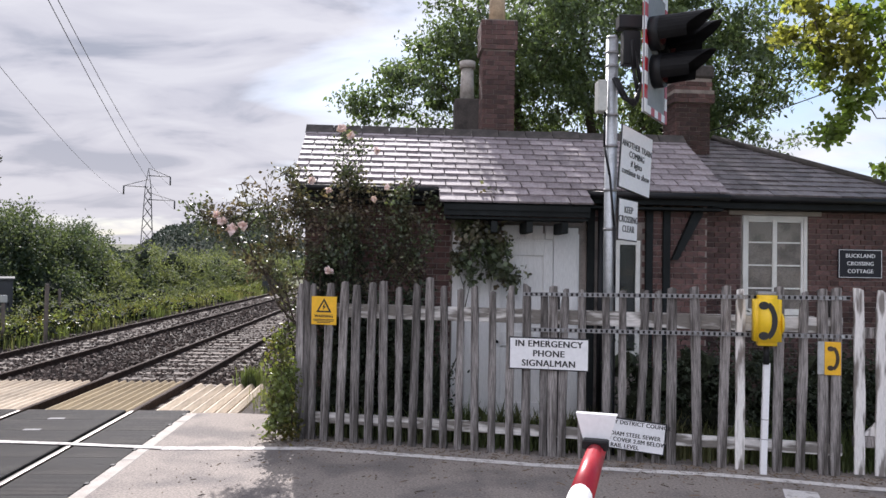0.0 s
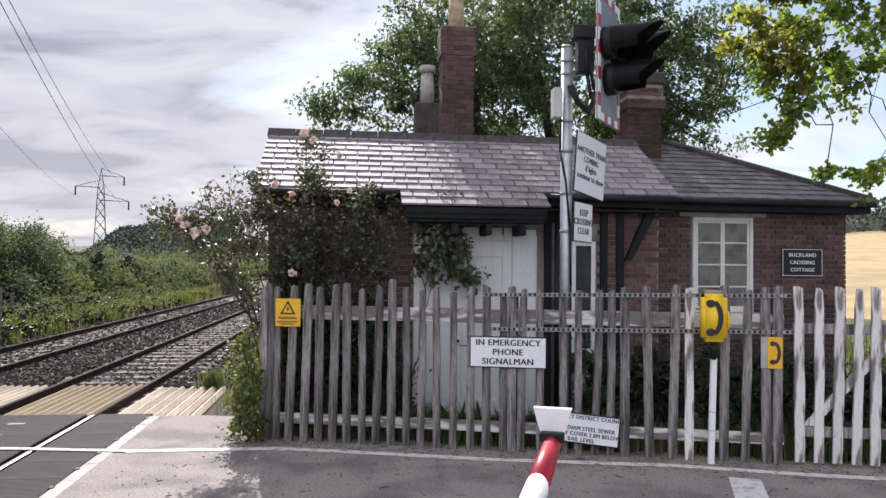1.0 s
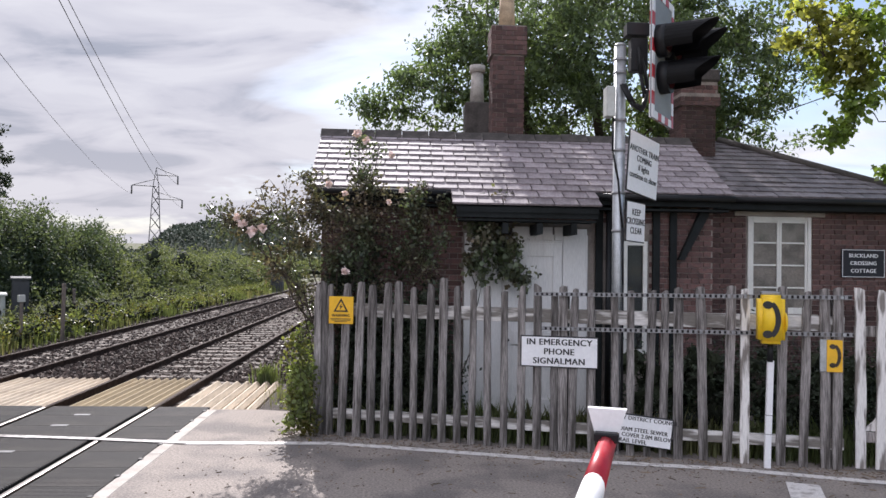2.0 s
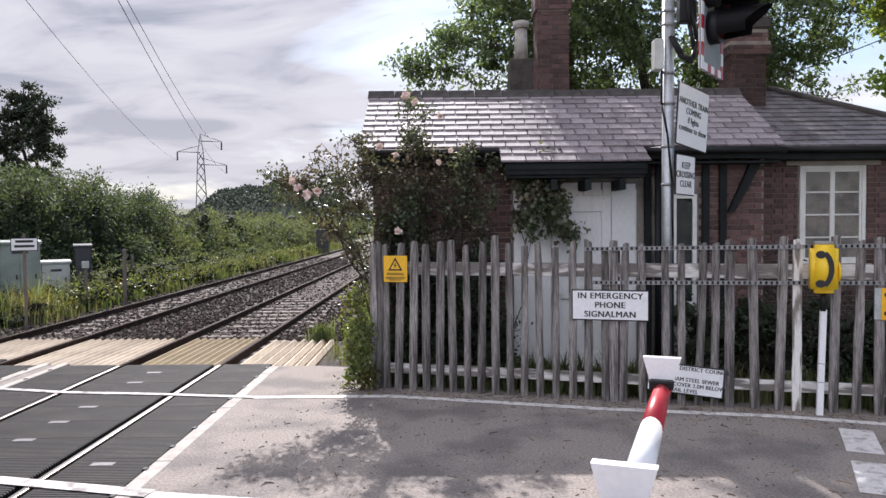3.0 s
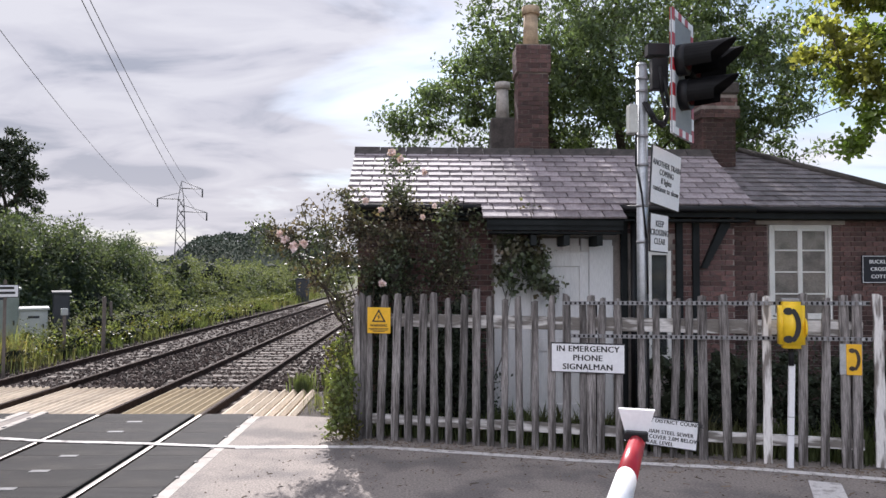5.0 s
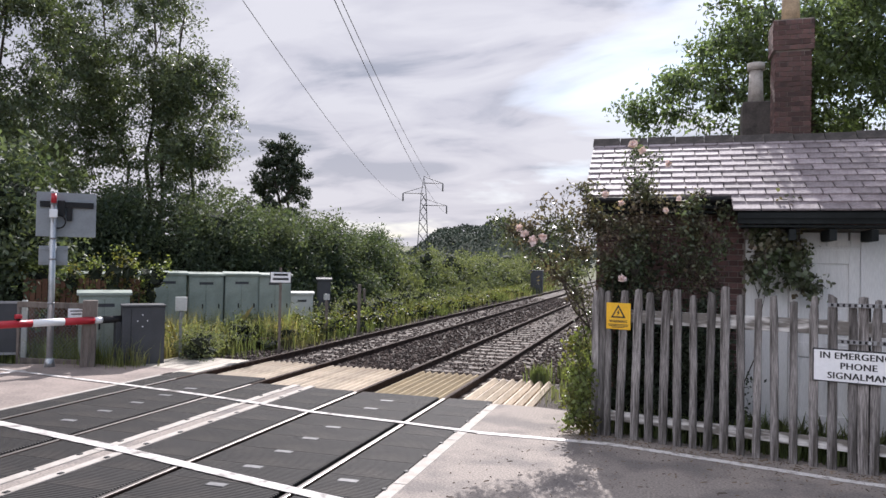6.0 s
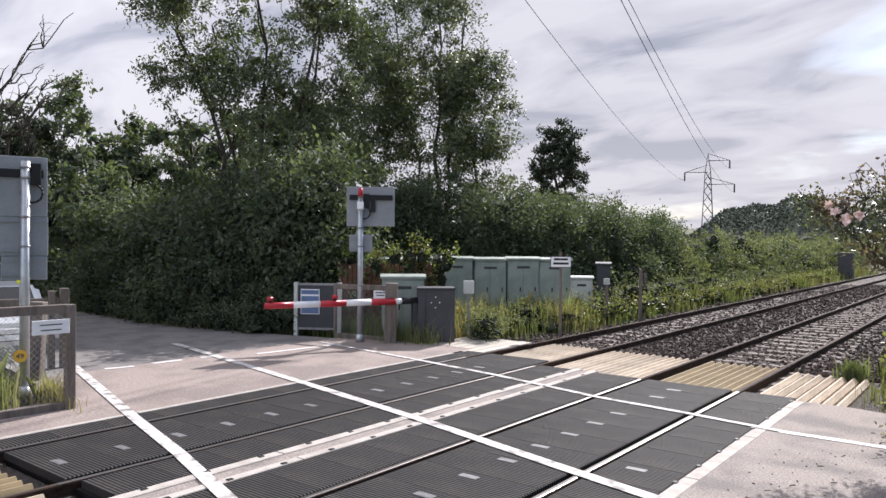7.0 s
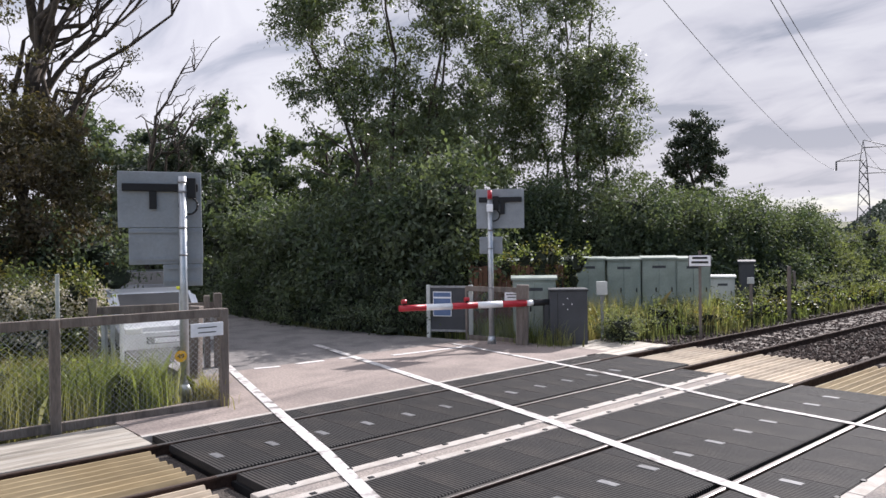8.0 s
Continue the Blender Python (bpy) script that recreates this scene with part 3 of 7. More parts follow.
# ---- cottage ----
def brick_field(x0, x1, z0, z1, y, holes=(), proud=0.006):
    """Places (x, z, half width) of stretchers and headers, Flemish bond, clear of the holes."""
    out, row, z = [], 0, z0
    while z + 0.066 <= z1:
        x, k = x0 - (0.17 if row % 2 else 0.0), 0
        while x < x1:
            w = 0.215 if k % 2 == 0 else 0.1025
            a, b = max(x, x0), min(x + w, x1)
            for h in holes:
                if z < h[3] and z + 0.065 > h[2] and a < h[1] and b > h[0]:
                    a, b = (a, h[0]) if h[0] - a > b - h[1] else (h[1], b)
            if b - a > 0.03:
                out.append(((a + b) / 2, z + 0.0325, (b - a) / 2))
            x += w + 0.01
            k += 1
        row, z = row + 1, z + 0.075
    return out


def bricks_joined(name, places, y, parent, depth=0.02, axis="y", sign=-1):
    verts, faces = [], []
    for c, z, w in places:
        o = len(verts)
        f = rng.normal(0, 0.0015)
        for dd in (0.0, -depth - f):
            for u, v in ((-w, -0.0325), (w, -0.0325), (w, 0.0325), (-w, 0.0325)):
                p = (c + u, y - sign * dd, z + v) if axis == "y" else (y - sign * dd, c + u, z + v)
                verts.append(p)
        faces += [tuple(o + i for i in f4) for f4 in ((4, 5, 6, 7), (0, 1, 5, 4), (1, 2, 6, 5), (2, 3, 7, 6), (3, 0, 4, 7))]
    return part(name, raw(name, verts, faces, BRICK), None, parent, kind="stuff")


MX0, MX1, WX1 = -1.12, 4.3, 7.52          # main block and wing, west to east
MY, WY = 9.35, 9.87                       # their fronts
RIDGE_Y, RIDGE_Z = 10.65, 4.045


def slate_roof(parent, x0, x1, eave_y, eave_z, ridge_y, ridge_z, exposure, width, keep, name="slate", joined=False, material=None):
    d = Vector((0, ridge_y - eave_y, ridge_z - eave_z))
    length = d.length
    d.normalize()
    nrm = Vector((0, -d.z, d.y))
    rows = int(length / exposure)
    exposure = length / rows
    meshes = {}

    def slate(w):
        key = round(w, 3)
        if key not in meshes:
            bm = B()
            box(bm, -w / 2 + 0.006, w / 2 - 0.006, 0, exposure * 1.25, 0, 0.028, 0.003)
            meshes[key] = mesh_of(bm, name, material or SLATE)
        return meshes[key]
    tilt = math.atan2(d.z, d.y)
    verts, faces = [], []
    for r in range(rows):
        p = Vector((0, eave_y, eave_z)) + d * (r * exposure)
        x = x0 - (width / 2 if r % 2 else 0)
        while x < x1 - 0.02:
            a, b = max(x, x0), min(x + width, x1)
            if b - a > 0.03 and keep((a + b) / 2, p.y):
                m = Matrix.Translation((((a + b) / 2), p.y, p.z)) @ Matrix.Rotation(tilt + rng.normal(0, 0.014) - 0.085, 4, "X") @ Matrix.Rotation(rng.normal(0, 0.006), 4, "Z") @ Matrix.Translation((0, 0, 0.012))
                if joined:
                    w = (b - a) / 2 - 0.004
                    o = len(verts)
                    for z in (0, 0.030):
                        verts += [tuple(m @ Vector(q)) for q in ((-w, 0, z), (w, 0, z), (w, exposure * 1.25, z), (-w, exposure * 1.25, z))]
                    faces += [tuple(o + i for i in f) for f in ((0, 3, 2, 1), (4, 5, 6, 7), (0, 1, 5, 4), (1, 2, 6, 5), (2, 3, 7, 6), (3, 0, 4, 7))]
                else:
                    part(name, slate(b - a), None, parent).matrix_local = m
            x += width
    if joined:
        part(name + "_rest", raw(name, verts, faces, material or SLATE), None, parent, kind="stuff")


def sash(parent, x0, x1, z0, z1, y, cols, rows, frame_w=0.055):
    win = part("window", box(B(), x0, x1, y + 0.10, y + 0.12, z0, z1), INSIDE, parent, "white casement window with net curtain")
    bm = B()
    for a, b, c, d in ((x0, x0 + frame_w, z0, z1), (x1 - frame_w, x1, z0, z1), (x0 + frame_w, x1 - frame_w, z1 - frame_w, z1), (x0 + frame_w, x1 - frame_w, z0, z0 + frame_w)):
        box(bm, a, b, y, y + 0.07, c, d, 0.004)
    part("frame", bm, WHITE_FRAME, win)
    xm = (x0 + x1) / 2
    for lx0, lx1 in ((x0 + frame_w, xm), (xm, x1 - frame_w)):
        bm = B()
        s = 0.035
        for a, b, c, d in ((lx0, lx0 + s, z0 + frame_w, z1 - frame_w), (lx1 - s, lx1, z0 + frame_w, z1 - frame_w), (lx0 + s, lx1 - s, z1 - frame_w - s, z1 - frame_w), (lx0 + s, lx1 - s, z0 + frame_w, z0 + frame_w + s)):
            box(bm, a + 0.001, b - 0.001, y + 0.012, y + 0.055, c, d, 0.003)
        for k in range(1, rows):
            zc = z0 + frame_w + (z1 - z0 - 2 * frame_w) * k / rows
            box(bm, lx0 + s, lx1 - s, y + 0.015, y + 0.05, zc - 0.011, zc + 0.011)
        part("casement", bm, WHITE_FRAME, win)
        for k in range(rows):
            h = (z1 - z0 - 2 * frame_w) / rows
            zc = z0 + frame_w + h * k
            p = part("pane", box(B(), lx0 + s, lx1 - s, y + 0.030, y + 0.034, zc + 0.012, zc + h - 0.012), GLASS, win)
            p.visible_shadow = False
    bm = B()
    n = 40
    vs = [[bm.verts.new((x0 + (x1 - x0) * i / n, y + 0.09 + 0.006 * math.sin(i * 1.3), z)) for i in range(n + 1)] for z in (z0 + 0.15, z1 - 0.02)]
    for i in range(n):
        bm.faces.new((vs[0][i], vs[0][i + 1], vs[1][i + 1], vs[1][i]))
    part("curtain", bm, CURTAIN, win)
    return win


def stack(parent, x0, x1, y0, y1, z0, z1, name="chimney", grey=False):
    if grey:
        return part(name, box(B(), x0, x1, y0, y1, z0, z1, 0.02), RIDGE, parent, "short dark grey rendered chimney stack")
    ch = part(name, box(B(), x0, x1, y0, y1, z0, z1), MORTAR, parent, "tall red brick chimney stack")
    pl = brick_field(x0, x1, z0, z1, y0)
    bricks_joined("bricks", pl, y0, ch, 0.012)
    for xx, sg in ((x0, -1), (x1, 1)):
        bricks_joined("bricks", brick_field(y0, y1, z0, z1, xx), xx, ch, 0.012, "x", sg)
    return ch


def cottage():
    c = thing("cottage", "low red brick cottage with slate roof and white boarded door", "house")
    # walls
    wall = part("wall", box(B(), MX0, MX1, MY + 0.02, MY + 0.25, -0.2, 3.02), MORTAR, c, "dark red brick wall")
    box_w = brick_field(MX0, MX1, 0.0, 3.0, MY, [(0.80, 3.40, -0.1, 2.64)])
    bricks_joined("bricks", box_w, MY + 0.02, wall, 0.014)
    part("wall", box(B(), MX0 + 0.001, MX0 + 0.23, MY + 0.25, 11.8, -0.2, 3.02), MORTAR, c)
    part("wall", box(B(), MX0 + 0.23, MX1, 11.6, 11.8, -0.2, 3.02), MORTAR, c)
    gable = part("gable_wall", prism(B(), [(MY + 0.03, 3.0), (11.8, 3.0), (RIDGE_Y, RIDGE_Z - 0.12)], 0.2, "x", MX0 + 0.02), MORTAR, c, "brick gable end")
    wing = part("wall", box(B(), MX1, WX1, WY + 0.02, WY + 0.25, -0.2, 3.06), MORTAR, c, "red brick wing wall in shade")
    part("wall", box(B(), WX1 - 0.23, WX1 - 0.001, WY + 0.25, 13.8, -0.2, 3.06), MORTAR, c)
    part("wall", box(B(), MX1 - 0.2, WX1 - 0.23, 13.6, 13.8, -0.2, 3.06), MORTAR, c)
    hole = (5.02, 6.04, 1.40, 2.94)
    places = brick_field(MX1, WX1, 0.0, 3.06, WY, [hole])
    upper = [p for p in places if p[1] > 1.62 and p[0] > 4.35]
    bricks_joined("bricks", [p for p in places if not (p[1] > 1.62 and p[0] > 4.35)], WY + 0.02, wing, 0.014)
    cache = {}
    for x, z, w in upper:
        key = round(w, 3)
        if key not in cache:
            bm = B()
            box(bm, -w, w, -0.016, 0.01, -0.0325, 0.0325)
            cache[key] = mesh_of(bm, "brick", BRICK)
        ob = part("brick", cache[key], None, wing)
        ob.location = (x + rng.normal(0, 0.001), WY + 0.02 + rng.normal(0, 0.0015), z)
    bricks_joined("bricks", brick_field(WY, 13.8, 0.0, 3.06, WX1), WX1 - 0.001, wing, 0.012, "x", 1)
    # lintel and window
    part("lintel", box(B(), 4.84, 6.22, WY - 0.02, WY + 0.02, 2.873, 2.938, 0.006), CONCRETE_EDGE, c, "pale stone window head")
    sash(c, 5.05, 6.01, 1.44, 2.868, WY - 0.012, 2, 4)
    part("window_sill", box(B(), 5.0, 6.09, WY - 0.07, WY + 0.1, 1.37, 1.435, 0.008), CONCRETE_EDGE, c)
    # white boarded porch front with door
    porch = part("porch_front", box(B(), 0.82, 2.52, MY - 0.035, MY + 0.0, 0.02, 2.52), WHITE_WOOD, c, "white painted board front with flaking paint")
    for x0, x1 in ((0.82, 0.98), (1.0, 1.16), (1.18, 1.33), (2.17, 2.50)):
        part("board", box(B(), x0, x1, MY - 0.062, MY - 0.035, 0.03, 2.50 if x0 < 2 else 2.60, 0.004), WHITE_WOOD, porch)
    for x0, x1 in ((0.9, 1.2), (1.3, 1.42), (1.47, 1.70), (1.78, 2.02), (2.05, 2.16)):
        part("top_board", box(B(), x0, x1, MY - 0.075, MY - 0.036, 2.44, 2.62 if x0 > 1.4 else 2.54, 0.004), WHITE_WOOD, porch)
    door = part("door", box(B(), 1.345, 2.155, MY - 0.055, MY - 0.036, 0.05, 2.42), WHITE_WOOD, c, "white panelled door, shut")
    for a, b, z0, z1 in ((1.345, 1.47, 0.05, 2.40), (2.03, 2.155, 0.05, 2.40), (1.47, 2.03, 2.22, 2.40), (1.47, 2.03, 0.05, 0.28), (1.47, 2.03, 1.02, 1.2)):
        part("door_rail", box(B(), a, b, MY - 0.078, MY - 0.055, z0, z1, 0.004), WHITE_WOOD, door)
    part("door_handle", tube(B(), (1.42, MY - 0.12, 1.08), (1.42, MY - 0.078, 1.08), 0.02), BLACK, door)
    part("letter_box", box(B(), 1.60, 1.86, MY - 0.088, MY - 0.078, 1.08, 1.14, 0.003), BLACK, door)
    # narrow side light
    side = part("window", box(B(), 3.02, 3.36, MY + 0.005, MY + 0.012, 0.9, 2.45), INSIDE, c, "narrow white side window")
    bm = B()
    for a, b, z0, z1 in ((3.02, 3.08, 0.9, 2.45), (3.30, 3.36, 0.9, 2.45), (3.08, 3.30, 2.39, 2.45), (3.08, 3.30, 0.9, 0.96)):
        box(bm, a, b, MY - 0.03, MY + 0.004, z0, z1, 0.004)
    part("frame", bm, WHITE_FRAME, side)
    part("pane", box(B(), 3.08, 3.30, MY - 0.006, MY - 0.002, 0.96, 2.39), GLASS, side).visible_shadow = False
    for x in (2.68, 2.86, 3.48, 3.72):
        part("post", box(B(), x - 0.05, x + 0.05, MY - 0.05, MY + 0.0, 0.0, 2.92, 0.008), DARK_WOOD, c, "dark stained porch post")
    part("brace", prism(B(), [(3.78, 2.2), (3.86, 2.2), (4.2, 2.82), (4.2, 2.92), (4.1, 2.92)], 0.08, "y", MY - 0.09), DARK_WOOD, c)
    # roofs: deck boards, then slates
    slope = (RIDGE_Z - 3.08) / (RIDGE_Y - 9.08)
    for ey, x0, x1 in ((9.08, -1.26, 4.45), (8.72, 0.64, 2.53)):
        ez = 3.08 - (9.08 - ey) * slope - 0.02
        top = (RIDGE_Y, RIDGE_Z - 0.02) if ey > 9 else (9.08, 3.06)
        part("roof_deck", prism(B(), [(ey, ez), (top[0], top[1]), (top[0], top[1] - 0.07), (ey, ez - 0.07)], x1 - x0 - 0.04, "x", x0 + 0.02), DARK_WOOD, c)
    part("roof_back", prism(B(), [(RIDGE_Y, RIDGE_Z), (12.1, 3.05), (12.1, 2.98), (RIDGE_Y, RIDGE_Z - 0.08)], 5.7, "x", -1.26), SLATE, c)
    for y, x0, x1, z in ((9.10, -1.24, 0.63, 3.05), (9.10, 2.54, 4.43, 3.05), (8.74, 0.66, 2.51, 2.83)):
        part("fascia", box(B(), x0, x1, y, y + 0.03, z - 0.13, z, 0.004), DARK_WOOD, c, "dark painted eaves board")
    part("soffit", box(B(), -1.2, 4.42, 9.13, MY + 0.03, 2.86, 2.89), DARK_WOOD, c)
    part("porch_soffit", box(B(), 0.68, 2.49, 8.77, 9.13, 2.66, 2.69), DARK_WOOD, c)
    for x in (1.3, 1.75, 2.2):
        part("bracket", box(B(), x - 0.04, x + 0.04, 8.78, MY - 0.08, 2.5, 2.64, 0.004), DARK_WOOD, c)
    gut = B()
    tube(gut, (-1.26, 9.04, 3.03), (0.62, 9.04, 3.03), 0.045)
    part("gutter", gut, BLACK, c)
    part("gutter", tube(B(), (2.56, 9.04, 3.03), (4.46, 9.04, 3.03), 0.045), BLACK, c)
    part("downpipe", tube(B(), (2.78, 9.22, 0.0), (2.78, 9.22, 2.95), 0.035), BLACK, c)
    slate_roof(c, -1.28, 4.47, 9.06, 3.07, RIDGE_Y - 0.03, RIDGE_Z - 0.01, 0.168, 0.33, lambda x, y: True)
    slate_roof(c, 0.60, 2.55, 8.70, 3.07 - 0.36 * slope, 9.07, 3.07, 0.145, 0.33, lambda x, y: True)
    for k in range(14):
        part("ridge_tile", prism(B(), [(-0.13, -0.10), (0.0, 0.02), (0.13, -0.10), (0.13, -0.07), (0.0, 0.055), (-0.13, -0.07)], 0.402, "x", 0), RIDGE, c).location = (-1.29 + k * 0.412, RIDGE_Y, RIDGE_Z + 0.045 + rng.normal(0, 0.004))
    # wing: hipped roof
    px, py, pz = 5.45, 11.8, 4.27
    ey, ez, rx = 9.55, 3.10, 7.72
    bm = B()
    co = [(3.2, ey, ez), (rx, ey, ez), (rx, 14.05, ez), (3.2, 14.05, ez), (px, py, pz), (px - 0.25, py, pz)]
    vs = [bm.verts.new(q) for q in co]
    for f in ((0, 1, 4, 5), (1, 2, 4), (2, 3, 5, 4), (3, 0, 5), (3, 2, 1, 0)):
        bm.faces.new([vs[i] for i in f])
    part("wing_roof_deck", bm, DARK_WOOD, c)
    hip = (rx - px) / (py - ey)
    slate_roof(c, 4.0, rx + 0.03, ey - 0.03, ez, py, pz + 0.012, 0.19, 0.33, lambda x, y: x < rx - (y - ey) * hip + 0.02 and x > 4.0 + max(0, y - 10.2) * 0.9, "wing_slate", True, SLATE_SHADE)
    part("hip_tiles", tube(B(), (rx, ey, ez + 0.03), (px, py, pz + 0.05), 0.075, 0.075, 8), RIDGE, c)
    part("hip_tiles", tube(B(), (3.9, 10.3, 3.55), (px - 0.2, py, pz + 0.05), 0.075, 0.075, 8), RIDGE, c)
    part("fascia", box(B(), 4.45, rx, ey + 0.01, ey + 0.05, ez - 0.16, ez - 0.01, 0.004), DARK_WOOD, c)
    part("gutter", tube(B(), (4.5, ey - 0.04, ez - 0.03), (rx + 0.03, ey - 0.04, ez - 0.03), 0.045), BLACK, c)
    part("soffit", box(B(), 4.32, rx - 0.02, ey + 0.05, WY + 0.01, ez - 0.16, ez - 0.13), DARK_WOOD, c)
    # chimneys
    a = stack(c, 1.37, 1.845, 10.80, 11.27, 3.6, 5.42)
    stack(c, 1.335, 1.88, 10.768, 11.30, 5.42, 5.88, "chimney_head")
    part("pot", tube(tube(B(), (1.60, 11.03, 5.85), (1.60, 11.03, 6.5), 0.135, 0.115, 14), (1.60, 11.03, 6.45), (1.60, 11.03, 6.58), 0.15, 0.15, 14), POT, a, "buff clay chimney pot")
    b = stack(c, 1.04, 1.49, 12.04, 12.49, 3.2, 4.94, "chimney", True)
    part("pot", tube(tube(B(), (1.26, 12.24, 4.90), (1.26, 12.24, 5.5), 0.13, 0.105, 14), (1.26, 12.24, 5.5), (1.26, 12.24, 5.62), 0.14, 0.14, 14), GREY_POT, b, "weathered grey clay pot")
    d = stack(c, 4.52, 5.06, 11.05, 11.6, 3.4, 4.75)
    stack(c, 4.47, 5.12, 11.0, 11.65, 4.75, 4.95, "chimney_head")
    stack(c, 4.5, 5.09, 11.03, 11.62, 4.95, 5.15, "chimney_head")
    part("cap", box(B(), 4.46, 5.13, 10.99, 11.66, 5.15, 5.36, 0.03), RIDGE, c)
    part("wall_filler", box(B(), MX1, MX1 + 0.1, MY + 0.25, WY + 0.02, -0.2, 3.0), MORTAR, c)
    return c


cottage()

plate = thing("name_plate", "black name plate with white lettering on brick wall", "sign", pose(6.80, WY - 0.004, 2.20))
part("plate", box(B(), -0.335, 0.335, -0.022, 0.0, -0.21, 0.21, 0.006), PLATE_BLACK, plate)
bm = B()
for a, b, c_, d in ((-0.325, 0.325, 0.195, 0.203), (-0.325, 0.325, -0.203, -0.195), (-0.325, -0.317, -0.195, 0.195), (0.317, 0.325, -0.195, 0.195)):
    box(bm, a, b, -0.025, -0.0225, c_, d)
part("border", bm, SIGN_WHITE, plate, "thin white border")
words("BUCKLAND\nCROSSING\nCOTTAGE", 0.080, SIGN_WHITE, pose(0, -0.024, 0.0) @ FACE, plate, spacing=1.4)

# ---- picket fence along the road ----
FENCE = Matrix.Translation((-0.97, 8.45, 0)) @ Matrix.Rotation(math.atan2(-1.75, 6.27), 4, "Z")


def picket_mesh(w, h, kind, material):
    """A weathered board: wavering edges, a slight bow and a chewed top."""
    g = np.random.default_rng(200 + kind)
    n, t = 9, 0.022
    bm = B()
    rows = []
    for i in range(n + 1):
        f = i / n
        z = h * f
        bow = 0.010 * math.sin(f * 3.1 + kind)
        l, r = -w / 2 + g.normal(0, 0.0022), w / 2 + g.normal(0, 0.0022)
        if i == n:
            l, r = l + abs(g.normal(0, 0.010)), r - abs(g.normal(0, 0.010))
        dl, dr = (g.normal(0, 0.014), g.normal(0, 0.014)) if i == n else (0.0, 0.0)
        m = (l + r) / 2 + g.normal(0, 0.004)
        rows.append([bm.verts.new(p) for p in ((l, bow, z + dl), (l + 0.004, bow - t, z + dl), (m, bow - t - 0.0015, z + (dl + dr) / 2 + (0.012 if i == n else 0)), (r - 0.004, bow - t, z + dr), (r, bow, z + dr))])
    for a, b in zip(rows, rows[1:]):
        for j in range(4):
            bm.faces.new((a[j], a[j + 1], b[j + 1], b[j]))
        bm.faces.new((a[4], a[0], b[0], b[4]))
    bm.faces.new(rows[0])
    bm.faces.new(rows[-1][::-1])
    bmesh.ops.recalc_face_normals(bm, faces=bm.faces[:])
    return mesh_of(bm, "picket", material)


def picket_fence():
    f = thing("picket_fence", "tall weathered grey picket fence with white-painted rails and gaps", "fence", FENCE)
    meshes = [picket_mesh(w, h, k, PICKET) for k, (w, h) in enumerate(((0.098, 1.84), (0.088, 1.80), (0.102, 1.85), (0.094, 1.82), (0.105, 1.83), (0.086, 1.79)))]
    white = picket_mesh(0.098, 1.86, 7, PICKET_PAINT)
    us = [-0.06, 0.02, 0.10, 0.26, 0.45, 0.63, 0.80, 0.97, 1.15, 1.32, 1.50, 1.68, 1.85, 2.04, 2.23, 2.43, 2.61, 2.80, 2.90, 3.0, 3.22, 3.48, 3.64, 3.82, 3.99, 4.15, 4.42, 4.66, 4.84, 5.20, 5.42, 5.64, 5.75]
    for i, u in enumerate(us):
        me = white if u in (4.84,) else meshes[int(rng.integers(6))]
        ob = part("picket", me, None, f, "flaking white picket" if me is white else "")
        ob.matrix_local = Matrix.Translation((u, -0.03 + rng.normal(0, 0.004), 0.0)) @ Matrix.Rotation(rng.normal(0, 0.012), 4, "Y") @ Matrix.Diagonal((1, 1, 1 + u * 0.004 + rng.normal(0, 0.008), 1))
    for z, h in ((1.44, 0.16), (0.20, 0.12)):
        part("rail", box(B(), -0.08, 5.82, -0.028, 0.03, z, z + h, 0.006), RAIL_PAINT, f, "white rail with flaking paint")
    for u in (-0.02, 2.9, 5.72):
        part("post", box(B(), u - 0.06, u + 0.06, 0.032, 0.14, -0.3, 1.78, 0.008), PICKET, f)
    return f


picket_fence()


def picket_gate():
    g = thing("picket_gate", "flaking white picket gate with a diagonal brace, shut", "gate", FENCE @ Matrix.Translation((5.86, 0, 0)))
    me = [picket_mesh(0.105, 1.87, 8, PICKET_PAINT), picket_mesh(0.10, 1.85, 9, PICKET_PAINT)]
    for k in range(13):
        ob = part("picket", me[k % 2], None, g)
        ob.matrix_local = Matrix.Translation((0.12 + k * 0.187, -0.03, 0.03)) @ Matrix.Rotation(rng.normal(0, 0.01), 4, "Y")
    for z in (1.40, 0.3):
        part("rail", box(B(), 0.06, 2.45, -0.028, 0.02, z, z + 0.11, 0.005), PICKET, g)
    part("brace", prism(B(), [(0.15, 0.42), (0.27, 0.42), (1.15, 1.40), (1.03, 1.40)], 0.04, "y", -0.026), PICKET_PAINT, g, "diagonal white brace")
    part("gate_post", box(B(), 2.5, 2.65, -0.07, 0.08, -0.3, 1.95, 0.01), PICKET, g)
    return g


picket_gate()


